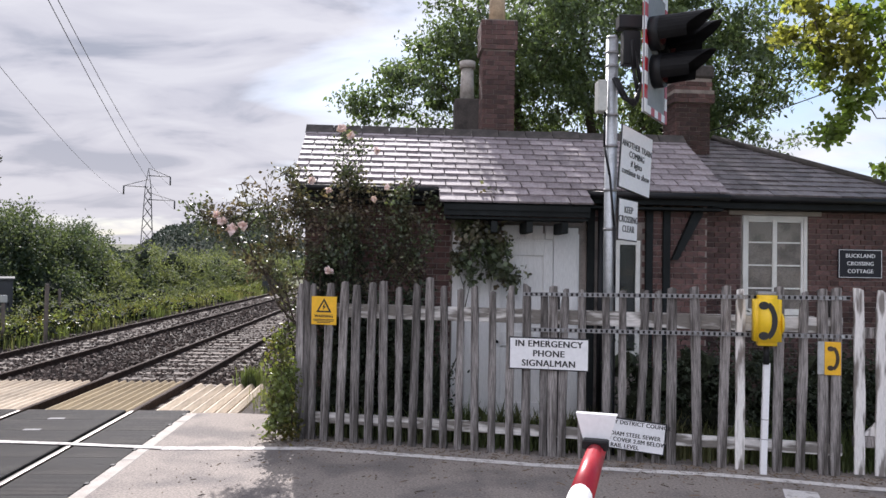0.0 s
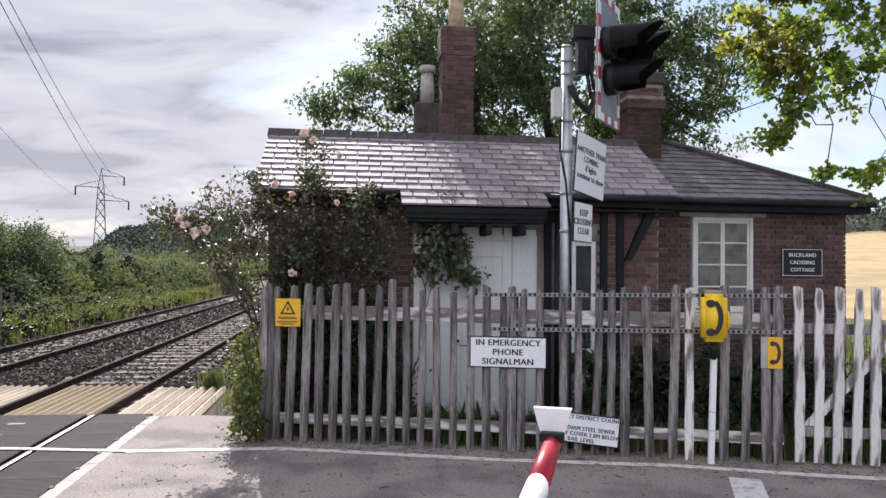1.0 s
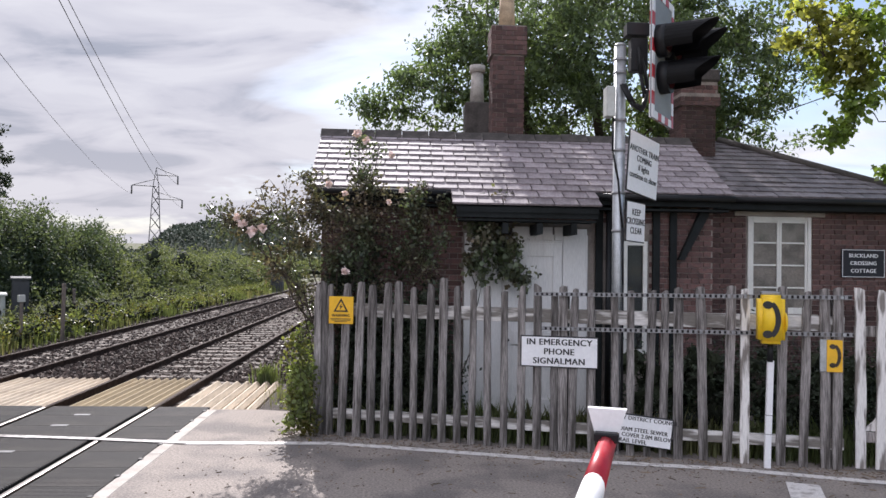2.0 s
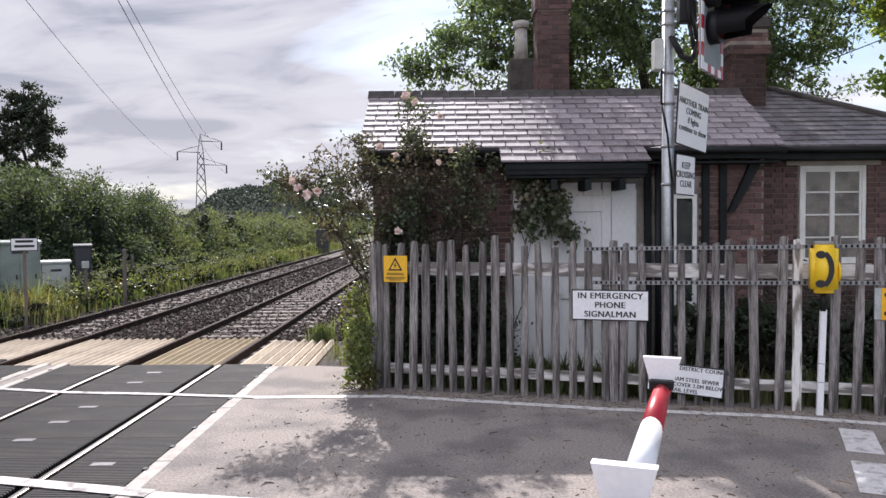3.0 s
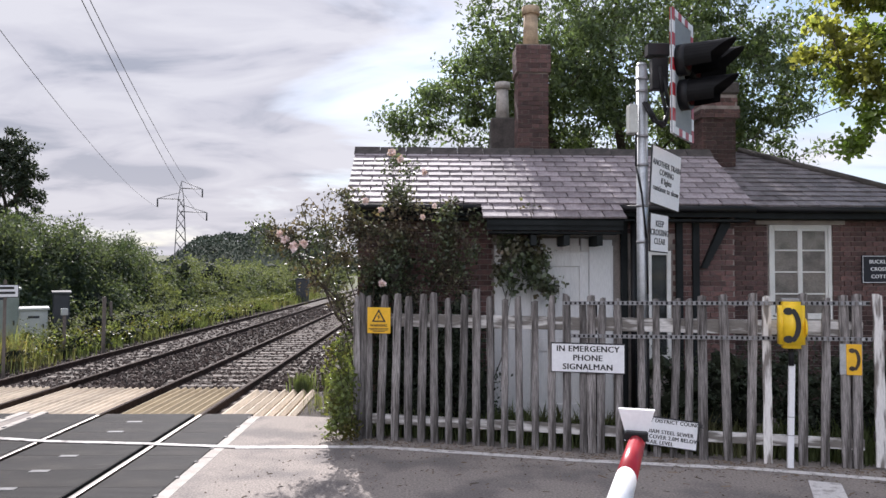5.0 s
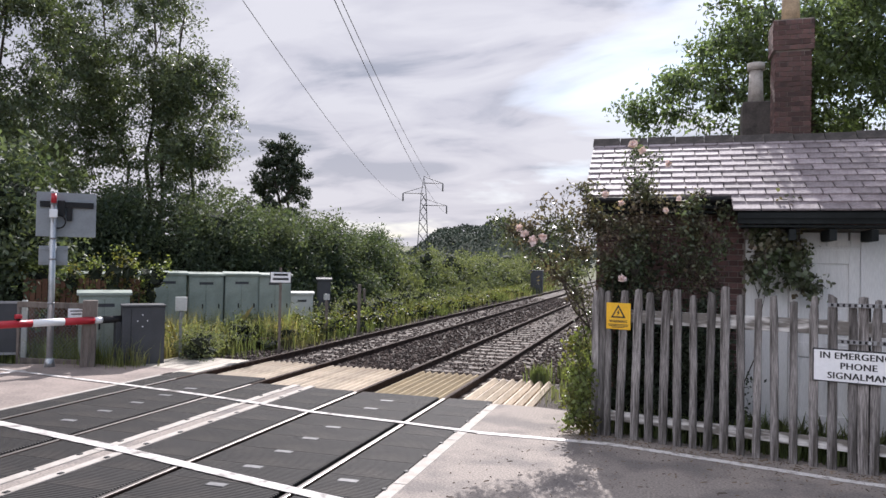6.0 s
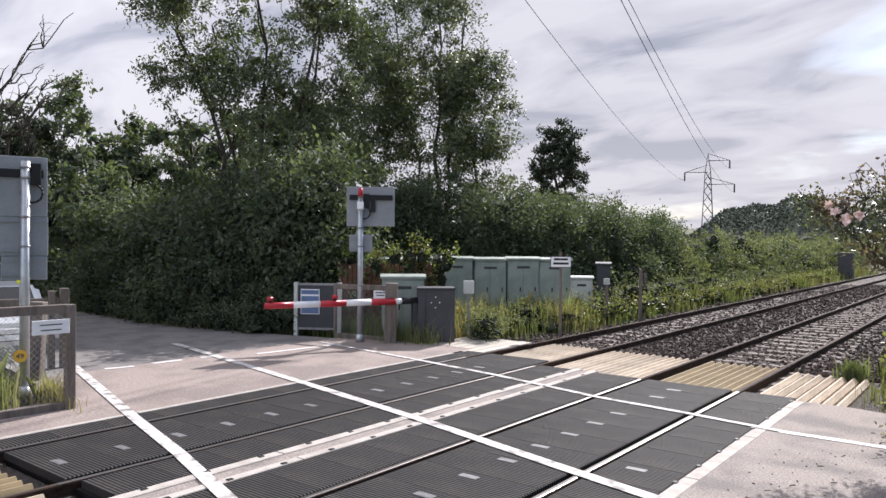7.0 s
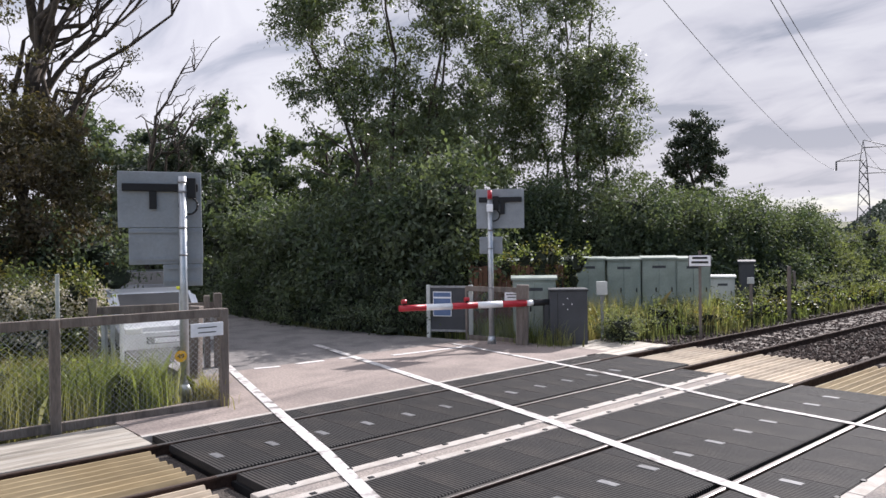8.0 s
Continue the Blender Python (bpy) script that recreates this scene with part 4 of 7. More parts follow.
def board_sign(name, label, u, z, w, h, text, size, back=SIGN_WHITE, ink=SIGN_BLACK, border=True, tilt=0.0, y=-0.092, spacing=1.0, squash=1.0):
    s = thing(name, label, "sign", FENCE @ Matrix.Translation((u, y, z)) @ Matrix.Rotation(radians(tilt), 4, "Y"))
    part("panel", box(B(), -w / 2, w / 2, -0.012, 0.012, -h / 2, h / 2, 0.005), SIGN_BLACK if border else back, s, "black edge" if border else "")
    if border:
        part("face", box(B(), -w / 2 + 0.014, w / 2 - 0.014, -0.016, -0.0125, -h / 2 + 0.014, h / 2 - 0.014), back, s)
    words(text, size, ink, pose(0, -0.018, 0) @ FACE, s, spacing=spacing, squash=squash)
    for sx in (-1, 1):
        part("bolt", tube(B(), (sx * 0.0, -0.022, sx * (h / 2 - 0.025)), (sx * 0.0, -0.012, sx * (h / 2 - 0.025)), 0.008, n=8), STEEL, s)
        part("fixing_strap", box(B(), sx * w * 0.3 - 0.02, sx * w * 0.3 + 0.02, 0.012, -y - 0.05, -0.03, 0.03), STEEL, s)
    return s


board_sign("emergency_sign", "white emergency telephone notice with black words fixed to fence", 2.855, 1.12, 0.87, 0.355, "IN EMERGENCY\nPHONE\nSIGNALMAN", 0.098, spacing=1.08)
sew = board_sign("sewer_sign", "tilted white council sewer notice low on the fence", 3.68, 0.30, 0.82, 0.335, "MOLE VALLEY DISTRICT COUNCIL\n\n450MM DIAM STEEL SEWER\nDEPTH OF COVER 2.0M BELOW\nRAIL LEVEL", 0.062, tilt=5.0, spacing=1.0, squash=0.9)


def warning_sign():
    s = thing("warning_sign", "yellow warning sign with black triangle and lightning bolt", "sign", FENCE @ Matrix.Translation((0.242, -0.066, 1.515)))
    part("panel", box(B(), -0.155, 0.155, -0.006, 0.008, -0.165, 0.165, 0.004), SIGN_YELLOW, s)
    bm = prism(B(), [(-0.095, -0.02), (0.095, -0.02), (0.0, 0.145)], 0.002, "y", -0.0085)
    t = part("triangle", bm, SIGN_BLACK, s, "black triangle")
    part("triangle_face", prism(B(), [(-0.062, -0.002), (0.062, -0.002), (0.0, 0.108)], 0.002, "y", -0.0108), SIGN_YELLOW, t)
    part("bolt", prism(B(), [(0.012, 0.085), (-0.022, 0.04), (-0.002, 0.042), (-0.014, 0.005), (0.026, 0.05), (0.004, 0.05)], 0.002, "y", -0.0132), SIGN_BLACK, t)
    words("WARNING", 0.045, SIGN_BLACK, pose(0, -0.0075, -0.065) @ FACE, s)
    for k, w in enumerate((0.13, 0.12, 0.08)):
        part("text_bar", box(B(), -w, w, -0.008, -0.006, -0.108 - k * 0.017, -0.100 - k * 0.017), SIGN_BLACK, s)
    return s


warning_sign()


def channel(u0, u1, z, tip):
    s = thing("slotted_channel", "galvanised slotted steel channel bolted across the fence", "steel channel", FENCE @ Matrix.Translation((0, -0.075, z)) @ Matrix.Rotation(-tip, 4, "Y"), "fence channels")
    bm = B()
    box(bm, u0, u1, -0.004, 0.02, 0.016, 0.022)
    box(bm, u0, u1, -0.004, 0.02, -0.022, -0.016)
    u = u0
    while u < u1 - 0.05:
        box(bm, u, u + 0.03, -0.004, 0.0, -0.016, 0.016)
        u += 0.055
    part("channel", bm, STRUT, s)
    part("back", box(B(), u0, u1, 0.0202, 0.0222, -0.02, 0.02), BLACK, s)
    for u in (u0 + 0.3, u1 - 0.1):
        part("bolt", tube(B(), (u, -0.016, 0), (u, 0.0, 0), 0.016, n=6), STEEL, s)
    for u in (u0 + 0.2, u1 - 0.2, (u0 + u1) / 2):
        part("spacer", box(B(), u - 0.015, u + 0.015, 0.0222, 0.04, -0.015, 0.015), STRUT, s)


channel(2.56, 5.88, 1.735, 0.012)
channel(2.66, 5.90, 1.345, 0.012)


def handset(bm, s=1.0, y=0.0, depth=0.012):
    """A telephone handset seen side on, in the x-z plane: a bowed grip with two rounded cups."""
    outer, inner = [], []
    for k in range(13):
        a = radians(-66 + 132 * k / 12)
        w = 0.021 + 0.010 * abs(math.sin(a)) ** 3
        cx, cz = 0.085 * math.cos(a) - 0.045, 0.145 * math.sin(a)
        outer.append(((cx + w * math.cos(a)) * s, (cz + w * math.sin(a) * 0.6) * s))
        inner.append(((cx - w * math.cos(a)) * s, (cz - w * math.sin(a) * 0.6) * s))
    prism(bm, outer + inner[::-1], depth, "y", y - depth)
    for sg in (1, -1):
        cup = [((-0.042 + 0.040 * math.cos(t)) * s, (sg * 0.122 + 0.033 * math.sin(t)) * s) for t in [math.pi * i / 6 for i in range(12)]]
        prism(bm, cup, depth * 1.05, "y", y - depth * 1.05)
    return bm


def emergency_phone():
    p = thing("emergency_phone", "yellow plastic telephone hood with black handset symbol on the channels", "telephone", FENCE @ Matrix.Translation((5.06, -0.08, 1.565)))
    bm = B()
    box(bm, -0.135, 0.125, -0.22, -0.01, -0.255, 0.255)
    bmesh.ops.bevel(bm, geom=bm.edges[:], offset=0.042, segments=4, affect="EDGES")
    for f in bm.faces:
        f.smooth = True
    part("hood", bm, PHONE_YELLOW, p)
    part("side_cheek", tube(B(), (0.125, -0.10, -0.03), (0.15, -0.10, -0.03), 0.12, 0.10, 20), PHONE_YELLOW, p)
    part("handset_symbol", handset(B(), 1.25, -0.2205, 0.004), SIGN_BLACK, p, "black handset symbol")
    part("vent", box(B(), -0.10, 0.09, -0.12, -0.02, 0.25, 0.29, 0.01), STRUT, p)
    part("neck", tube(B(), (0.0, -0.09, -0.45), (0.0, -0.09, -0.25), 0.03), BLACK, p)
    return p


emergency_phone()
post = thing("marker_post", "leaning square white post under the telephone", "post", FENCE @ Matrix.Translation((5.04, -0.15, 0)) @ Matrix.Rotation(0.025, 4, "Y"))
part("post", box(B(), -0.032, 0.032, -0.03, 0.03, -0.2, 1.13, 0.006), SIGN_WHITE, post)
for z in (0.35, 0.55):
    part("band", box(B(), -0.034, 0.034, -0.032, 0.032, z, z + 0.006), STRUT, post)
ph = thing("phone_sign", "small grey plate with yellow telephone symbol", "sign", FENCE @ Matrix.Translation((5.69, -0.065, 1.19)))
part("plate", box(B(), -0.12, 0.10, -0.006, 0.006, -0.17, 0.17, 0.006), STEEL, ph)
part("face", box(B(), -0.055, 0.098, -0.012, -0.0065, -0.168, 0.168, 0.004), SIGN_YELLOW, ph)
part("handset_symbol", handset(B(), 0.8, -0.0125, 0.003), BARK, ph).location = (0.035, 0, 0)


# ---- road signal beside the fence ----
def road_signal():
    s = thing("crossing_signal", "galvanised post with hooded crossing lights and white sign plates", "crossing signal", Matrix.Translation((2.47, 7.76, -0.216)) @ Matrix.Diagonal((1.104, 1.104, 1.104, 1)))
    pole = part("pole", tube(B(), (0, 0, -0.3), (0, 0, 4.42), 0.062, 0.062, 18), STEEL, s)
    part("cap", tube(B(), (0, 0, 4.42), (0, 0, 4.45), 0.066, 0.05, 18), STEEL, s)
    for z in (2.45, 2.85, 3.3, 3.62, 4.12, 4.26):
        part("clamp", tube(B(), (0, 0, z), (0, 0, z + 0.028), 0.07, 0.07, 18), STRUT, s)
    part("junction_box", box(B(), -0.16, -0.065, -0.08, 0.06, 3.66, 3.98, 0.01), CAB_PALE, s)
    part("cable", pipe(B(), [(-0.075, -0.03, 3.66), (-0.08, -0.04, 3.3), (-0.03, -0.075, 3.0), (0.02, -0.078, 2.5), (0.03, -0.078, 1.9), (0.035, -0.08, 0.1)], 0.012), BLACK, s)
    part("cable", pipe(B(), [(0.0, -0.07, 4.0), (0.08, -0.12, 3.8), (0.2, -0.12, 3.72), (0.24, -0.1, 3.85), (0.2, -0.08, 4.1), (0.18, -0.06, 4.4)], 0.022), BLACK, s)
    part("cable", pipe(B(), [(0.03, -0.07, 4.0), (0.12, -0.13, 3.78), (0.22, -0.13, 3.75), (0.27, -0.1, 3.95), (0.22, -0.05, 4.3)], 0.02), BLACK, s)
    part("bracket", box(B(), 0.05, 0.30, -0.08, 0.06, 4.52, 4.66, 0.01), BLACK, s)
    part("bracket", box(B(), 0.10, 0.28, -0.07, 0.05, 4.15, 4.50, 0.01), BLACK, s)
    # board: local x runs away from the road edge, faces traffic
    ang = math.atan2(0.81, 0.59)
    bd = part("light_board", box(B(), 0, 0.78, -0.012, 0.012, 3.62, 4.98, 0.004), GREY_BACK, s, "grey light board with red and white chequered border")
    bd.matrix_local = Matrix.Translation((0.23, -0.30, 0)) @ Matrix.Rotation(ang, 4, "Z")
    for i in range(10):
        z = 3.62 + i * 0.136
        for xx in (0.0, 0.70):
            part("border_square", box(B(), xx + 0.001, xx + 0.079, -0.017, 0.017, z + 0.001, z + 0.135), RED if (i + (xx > 0)) % 2 else SIGN_WHITE, bd)
    for i in range(5):
        x = 0.08 + i * 0.124
        for z in (3.62, 4.90):
            part("border_square", box(B(), x + 0.001, x + 0.123, -0.017, 0.017, z + 0.001, z + 0.079), RED if i % 2 else SIGN_WHITE, bd)
    for cx, cz in ((0.20, 4.44), (0.57, 4.44), (0.30, 4.08)):
        lamp = part("signal_lamp", tube(B(), (cx, -0.013, cz), (cx, -0.12, cz), 0.17, 0.17, 20), BLACK, bd, "black lamp housing")
        bm = B()
        n = 20
        rings = []
        for y, r in ((-0.12, 0.168), (-0.62, 0.155)):
            ring = []
            for k in range(n + 1):
                a = radians(-40 + 260 * k / n)
                cut = 1.0 if y > -0.2 else 0.55 + 0.45 * max(0, math.sin(a))
                ring.append(bm.verts.new((cx + r * math.cos(a), -0.12 + (y + 0.12) * cut, cz + r * math.sin(a))))
            rings.append(ring)
        for k in range(n):
            bm.faces.new((rings[0][k], rings[0][k + 1], rings[1][k + 1], rings[1][k]))
        bmesh.ops.solidify(bm, geom=bm.faces[:], thickness=0.006)
        part("hood", bm, BLACK, lamp)
        part("lens", tube(B(), (cx, -0.121, cz), (cx, -0.128, cz), 0.12, 0.12, 20), LENS_DARK, lamp)
    # plates
    for text, w, h, z, size, tilt, x0 in (("ANOTHER TRAIN\nCOMING\nif lights\ncontinue to show", 0.66, 0.66, 3.22, 0.094, 6.5, 0.07), ("KEEP\nCROSSING\nCLEAR", 0.40, 0.43, 2.575, 0.098, 2.0, 0.055)):
        pl = part("sign_plate", box(B(), 0, w, -0.008, 0.008, -h / 2, h / 2, 0.004), SIGN_BLACK, s, "white sign plate with black border and words")
        pl.matrix_local = Matrix.Translation((x0, -0.07, z)) @ Matrix.Rotation(math.atan2(0.68, 0.73), 4, "Z") @ Matrix.Rotation(radians(tilt), 4, "Y")
        part("face", box(B(), 0.012, w - 0.012, -0.012, -0.0085, -h / 2 + 0.012, h / 2 - 0.012), SIGN_WHITE, pl)
        words(text, size, SIGN_BLACK, pose(w / 2, -0.0135, 0) @ FACE, pl, squash=0.8)
    return s


road_signal()


# ---- barrier beside the camera ----
def near_barrier():
    d = Vector((0.346, 0.938, 0))
    b = thing("barrier", "lowered red and white half barrier boom with clamp-on lamps", "barrier", Matrix.Translation((0.06, 0.80, 0)) @ Matrix.Rotation(math.atan2(d.y, d.x), 4, "Z"))
    ends = [0.45, 0.95, 1.90, 2.80, 3.92]
    zc = 0.87
    for i, (a, e) in enumerate(zip(ends, ends[1:])):
        m = RED if i % 2 == (len(ends) - 2) % 2 else WHITE_BOOM
        bm = B()
        r0, r1 = 0.098 - 0.006 * a, 0.098 - 0.006 * e
        n = 16
        rings = [[bm.verts.new((x, r * 0.8 * math.cos(2 * math.pi * k / n), zc + r * math.sin(2 * math.pi * k / n))) for k in range(n)] for x, r in ((a, r0), (e, r1))]
        for k in range(n):
            bm.faces.new((rings[0][k], rings[0][(k + 1) % n], rings[1][(k + 1) % n], rings[1][k])).smooth = True
        bm.faces.new(rings[0][::-1])
        bm.faces.new(rings[1])
        bmesh.ops.recalc_face_normals(bm, faces=bm.faces[:])
        part("boom_section", bm, m, b, "red band" if m is RED else "white band")
    part("tip_cap", box(B(), 3.92, 3.95, -0.06, 0.06, zc - 0.075, zc + 0.075, 0.01), BLACK, b)
    for x in (3.86, 1.44):
        lamp = part("boom_lamp", box(B(), x - 0.05, x + 0.05, -0.07, 0.07, zc + 0.075, zc + 0.12, 0.01), BLACK, b, "dark lamp clamp under a white plate")
        part("lamp_plate", prism(B(), [(-0.085, 0.09), (0.085, 0.09), (0.130, 0.248), (-0.130, 0.248)], 0.012, "x", x - 0.07), SIGN_WHITE, lamp, "white trapezoid back plate")
        part("lamp_plate_top", prism(B(), [(-0.130, 0.240), (0.130, 0.240), (0.130, 0.248), (-0.130, 0.248)], 0.05, "x", x - 0.058), SIGN_WHITE, lamp)
        lamp.children[0].location.z = lamp.children[1].location.z = zc
        part("bracket", box(B(), x - 0.14, x - 0.03, -0.082, 0.082, zc + 0.03, zc + 0.095, 0.01), BLACK, lamp)
        part("lens", tube(B(), (x + 0.0, 0, zc + 0.12), (x + 0.0, 0, zc + 0.2), 0.045, 0.045, 12), RED, lamp)
    part("pedestal", box(B(), -0.02, 0.30, -0.16, 0.16, -0.05, 0.72, 0.02), GREY_BOX, b, "grey barrier pedestal")
    part("hub", box(B(), 0.05, 0.46, -0.09, 0.09, 0.72, 0.98, 0.02), GREY_BOX, b)
    return b


near_barrier()


# ---- far side of the crossing ----
def slanted(name, label, cat, x, y, az, group=""):
    """A thing at a plan point whose local -y faces the compass angle az (degrees from +y towards +x)."""
    return thing(name, label, cat, Matrix.Translation((x, y, 0)) @ Matrix.Rotation(radians(180 - az), 4, "Z"), group)


def barrier_machine():
    b = slanted("barrier_machine", "dark grey barrier cabinet with a lowered red and white boom", "barrier", -10.15, 11.25, 137)
    part("cabinet", box(B(), -0.40, 0.40, -0.02, 0.55, -0.05, 1.14, 0.012), GREY_BOX, b)
    part("lid", box(B(), -0.42, 0.42, -0.045, 0.57, 1.14, 1.18, 0.012), GREY_BOX, b)
    part("door_seam", box(B(), -0.235, -0.225, -0.024, -0.02, 0.05, 1.10), BLACK, b)
    for dx, dz in ((0.0, 0.98), (-0.09, 0.86), (0.09, 0.86), (0.0, 0.75)):
        part("bolt", tube(B(), (dx - 0.02, -0.03, dz), (dx - 0.02, -0.02, dz), 0.013, n=8), SIGN_WHITE, b)
    return b


barrier_machine()


def far_boom():
    p, q = Vector((-10.62, 10.72, 0.90)), Vector((-11.78, 7.95, 0.90))
    d = q - p
    b = thing("barrier_boom", "lowered red and white barrier boom with two small lamps", "barrier", Matrix.Translation(p) @ Matrix.Rotation(math.atan2(d.y, d.x), 4, "Z"))
    ln = d.length
    part("socket", tube(B(), (-0.35, 0, 0), (0.06, 0, 0), 0.07, 0.07, 12), BLACK, b)
    part("boom_section", tube(B(), (0.06, 0, 0), (0.22, 0, 0), 0.06, 0.06, 14), WHITE_BOOM, b)
    for i in range(5):
        a, e = 0.22 + (ln - 0.22) * i / 5, 0.22 + (ln - 0.22) * (i + 1) / 5
        part("boom_section", tube(B(), (a, 0, 0), (e, 0, 0), 0.072 - 0.002 * i, 0.07 - 0.002 * i, 14), RED if i % 2 == 0 else WHITE_BOOM, b, "red band" if i % 2 == 0 else "white band")
    for x in (ln - 0.1, ln * 0.52):
        lamp = part("boom_lamp", box(B(), x - 0.03, x + 0.03, -0.03, 0.03, 0.065, 0.10), BLACK, b)
        part("lens", tube(B(), (x - 0.05, 0, 0.13), (x + 0.05, 0, 0.13), 0.045, 0.045, 12), RED, lamp)
    part("hanger", box(B(), -0.3, -0.2, -0.05, 0.05, -0.95, -0.05), GREY_BOX, b)
    return b


far_boom()


def signal_back(name, x, y, az, side, boards, extras=True):
    """A crossing signal seen from behind. side: where the board's middle lies beside the post."""
    s = slanted(name, "back of a grey crossing signal board on a galvanised post", "crossing signal", x, y, az, "signal posts")
    part("pole", tube(B(), (0, 0, -0.2), (0, 0, 3.22), 0.058, 0.058, 16), STEEL, s)
    part("foot", tube(B(), (0, 0, 0.0), (0, 0, 0.16), 0.10, 0.075, 14), STEEL, s)
    for i, (x0, x1, z0, z1) in enumerate(boards):
        bd = part("board", box(B(), x0, x1, 0.085, 0.105, z0, z1, 0.006), GREY_BACK, s, "plain grey board back")
        if i == 0:
            part("mount_bar", box(B(), x0 + 0.06, x1 - 0.05, 0.03, 0.0845, z1 - 0.29, z1 - 0.18, 0.005), BLACK, bd)
            m = (x0 + x1) / 2 + side
            part("lamp_drop", box(B(), m - 0.05, m + 0.05, 0.03, 0.0845, z1 - 0.55, z1 - 0.29, 0.005), BLACK, bd)
        else:
            for z in (z0 + 0.06, z1 - 0.07):
                part("stiffener", box(B(), x0 + 0.01, x1 - 0.01, 0.06, 0.0845, z, z + 0.025), GREY_BACK, bd)
    part("lamp_box", box(B(), 0.06, 0.19, 0.0, 0.084, 2.90, 3.2, 0.008), BLACK, s)
    loop = [(0.08 + 0.13 * math.sin(a), 0.0, 2.79 + 0.13 * math.cos(a)) for a in [i * 0.45 for i in range(1, 13)]]
    part("cable", pipe(B(), loop, 0.016), BLACK, s)
    for z in (1.2, 2.05, 2.45, 2.98, 3.12):
        part("clamp", tube(B(), (0, 0, z), (0, 0, z + 0.03), 0.066, 0.066, 14), STRUT, s)
    return s


near_sig = signal_back("crossing_signal", -10.92, 3.24, 110, -0.1, [(-0.88, 0.27, 2.47, 3.29), (-0.74, 0.28, 1.93, 2.465), (-0.28, 0.27, 1.6, 1.925)])
part("mile_tag", tube(B(), (-0.12, -0.075, 0.58), (-0.12, -0.060, 0.58), 0.085, 0.085, 18), SIGN_YELLOW, near_sig, "round yellow number tag").location = (0.06, 0, 0)
words("49", 0.09, BARK, pose(-0.06, -0.0765, 0.58) @ FACE, near_sig)
far_sig = signal_back("crossing_signal", -11.46, 10.24, 137, 0.05, [(-0.30, 0.74, 2.50, 3.36), (-0.24, 0.26, 1.95, 2.32)])
part("camera_box", box(B(), -0.07, 0.07, -0.16, -0.06, 2.86, 3.02, 0.01), SIGN_WHITE, far_sig, "small white box")
part("red_lamp", tube(B(), (0, -0.10, 3.14), (0, -0.10, 3.32), 0.05, 0.045, 12), RED, far_sig, "red and white lamp")


def cabinet(name, label, x, y, az, w, d, h, material, doors=1, group=""):
    c = slanted(name, label, "cabinet", x, y, az, group)
    part("body", box(B(), -w / 2, w / 2, 0, d, -0.1, h - 0.08, 0.012), material, c)
    part("roof", prism(B(), [(-0.05, h - 0.08), (d + 0.05, h - 0.08), (d + 0.05, h - 0.03), (d * 0.5, h + 0.02), (-0.05, h - 0.03)], w + 0.08, "x", -w / 2 - 0.04), material, c)
    for k in range(doors):
        a = -w / 2 + 0.03 + k * (w - 0.06) / doors
        e = a + (w - 0.06) / doors - 0.012
        dr = part("door", box(B(), a, e, -0.018, -0.001, 0.08, h - 0.14, 0.005), material, c)
        part("handle", box(B(), e - 0.09, e - 0.06, -0.05, -0.018, h * 0.45, h * 0.45 + 0.12, 0.006), BLACK, dr)
    part("vent", box(B(), -w * 0.2, w * 0.2, -0.022, -0.0185, h - 0.32, h - 0.25), GREY_BOX, c)
    return c


for k, (x, y) in enumerate(((-13.45, 14.75), (-12.72, 15.38), (-12.0, 16.02), (-11.3, 16.65), (-10.62, 17.26))):
    cabinet("relay_cabinet", "grey-green steel trackside equipment cabinet, shut", x, y, 140, 0.90, 0.6, 1.74 + 0.02 * (k % 2), CAB_GREEN, 2, "relay cabinets")
cabinet("relay_cabinet", "grey-green steel trackside equipment cabinet, shut", -14.2, 14.1, 140, 0.90, 0.6, 1.72, CAB_GREEN, 2, "relay cabinets")
cabinet("small_cabinet", "pale grey trackside box among grass", -11.35, 20.3, 145, 0.72, 0.4, 1.10, CAB_PALE, 1)
cabinet("tall_cabinet", "narrow dark grey trackside cabinet", -11.2, 21.6, 150, 0.45, 0.4, 1.53, GREY_BOX, 1)
cabinet("control_box", "pale grey control cabinet behind the barrier", -11.15, 11.3, 137, 0.95, 0.5, 1.42, CAB_GREEN, 2)
wb_ = thing("meter_box", "small white box on a post by the barrier cabinet", "box", pose(-10.05, 12.3, 0, 0, 0, 40))
part("box", box(B(), -0.12, 0.12, -0.05, 0.05, 1.0, 1.30, 0.01), CAB_PALE, wb_)
part("post", box(B(), -0.03, 0.03, 0.0, 0.05, -0.1, 1.0), STRUT, wb_)


def notice_gate():
    g = slanted("notice_gate", "grey framed pedestrian gate with a blue and white notice", "gate", -13.0, 10.42, 150)
    for x in (-0.52, 0.52):
        part("post", box(B(), x - 0.045, x + 0.045, -0.04, 0.04, -0.1, 1.22, 0.006), CAB_PALE, g)
    for z in (0.12, 1.15):
        part("rail", box(B(), -0.475, 0.475, -0.025, 0.025, z, z + 0.05), STRUT, g)
    part("mesh_panel", box(B(), -0.475, 0.475, 0.0, 0.006, 0.17, 1.15), GREY_BOX, g, "dark mesh infill")
    n = part("notice", box(B(), -0.40, 0.05, -0.034, -0.006, 0.48, 1.06, 0.004), SIGN_WHITE, g, "white and blue printed notice")
    for z0, z1 in ((0.94, 1.04), (0.74, 0.90), (0.5, 0.70)):
        part("notice_block", box(B(), -0.385, 0.035, -0.037, -0.0345, z0, z1), BLUE, n)
    return g


notice_gate()


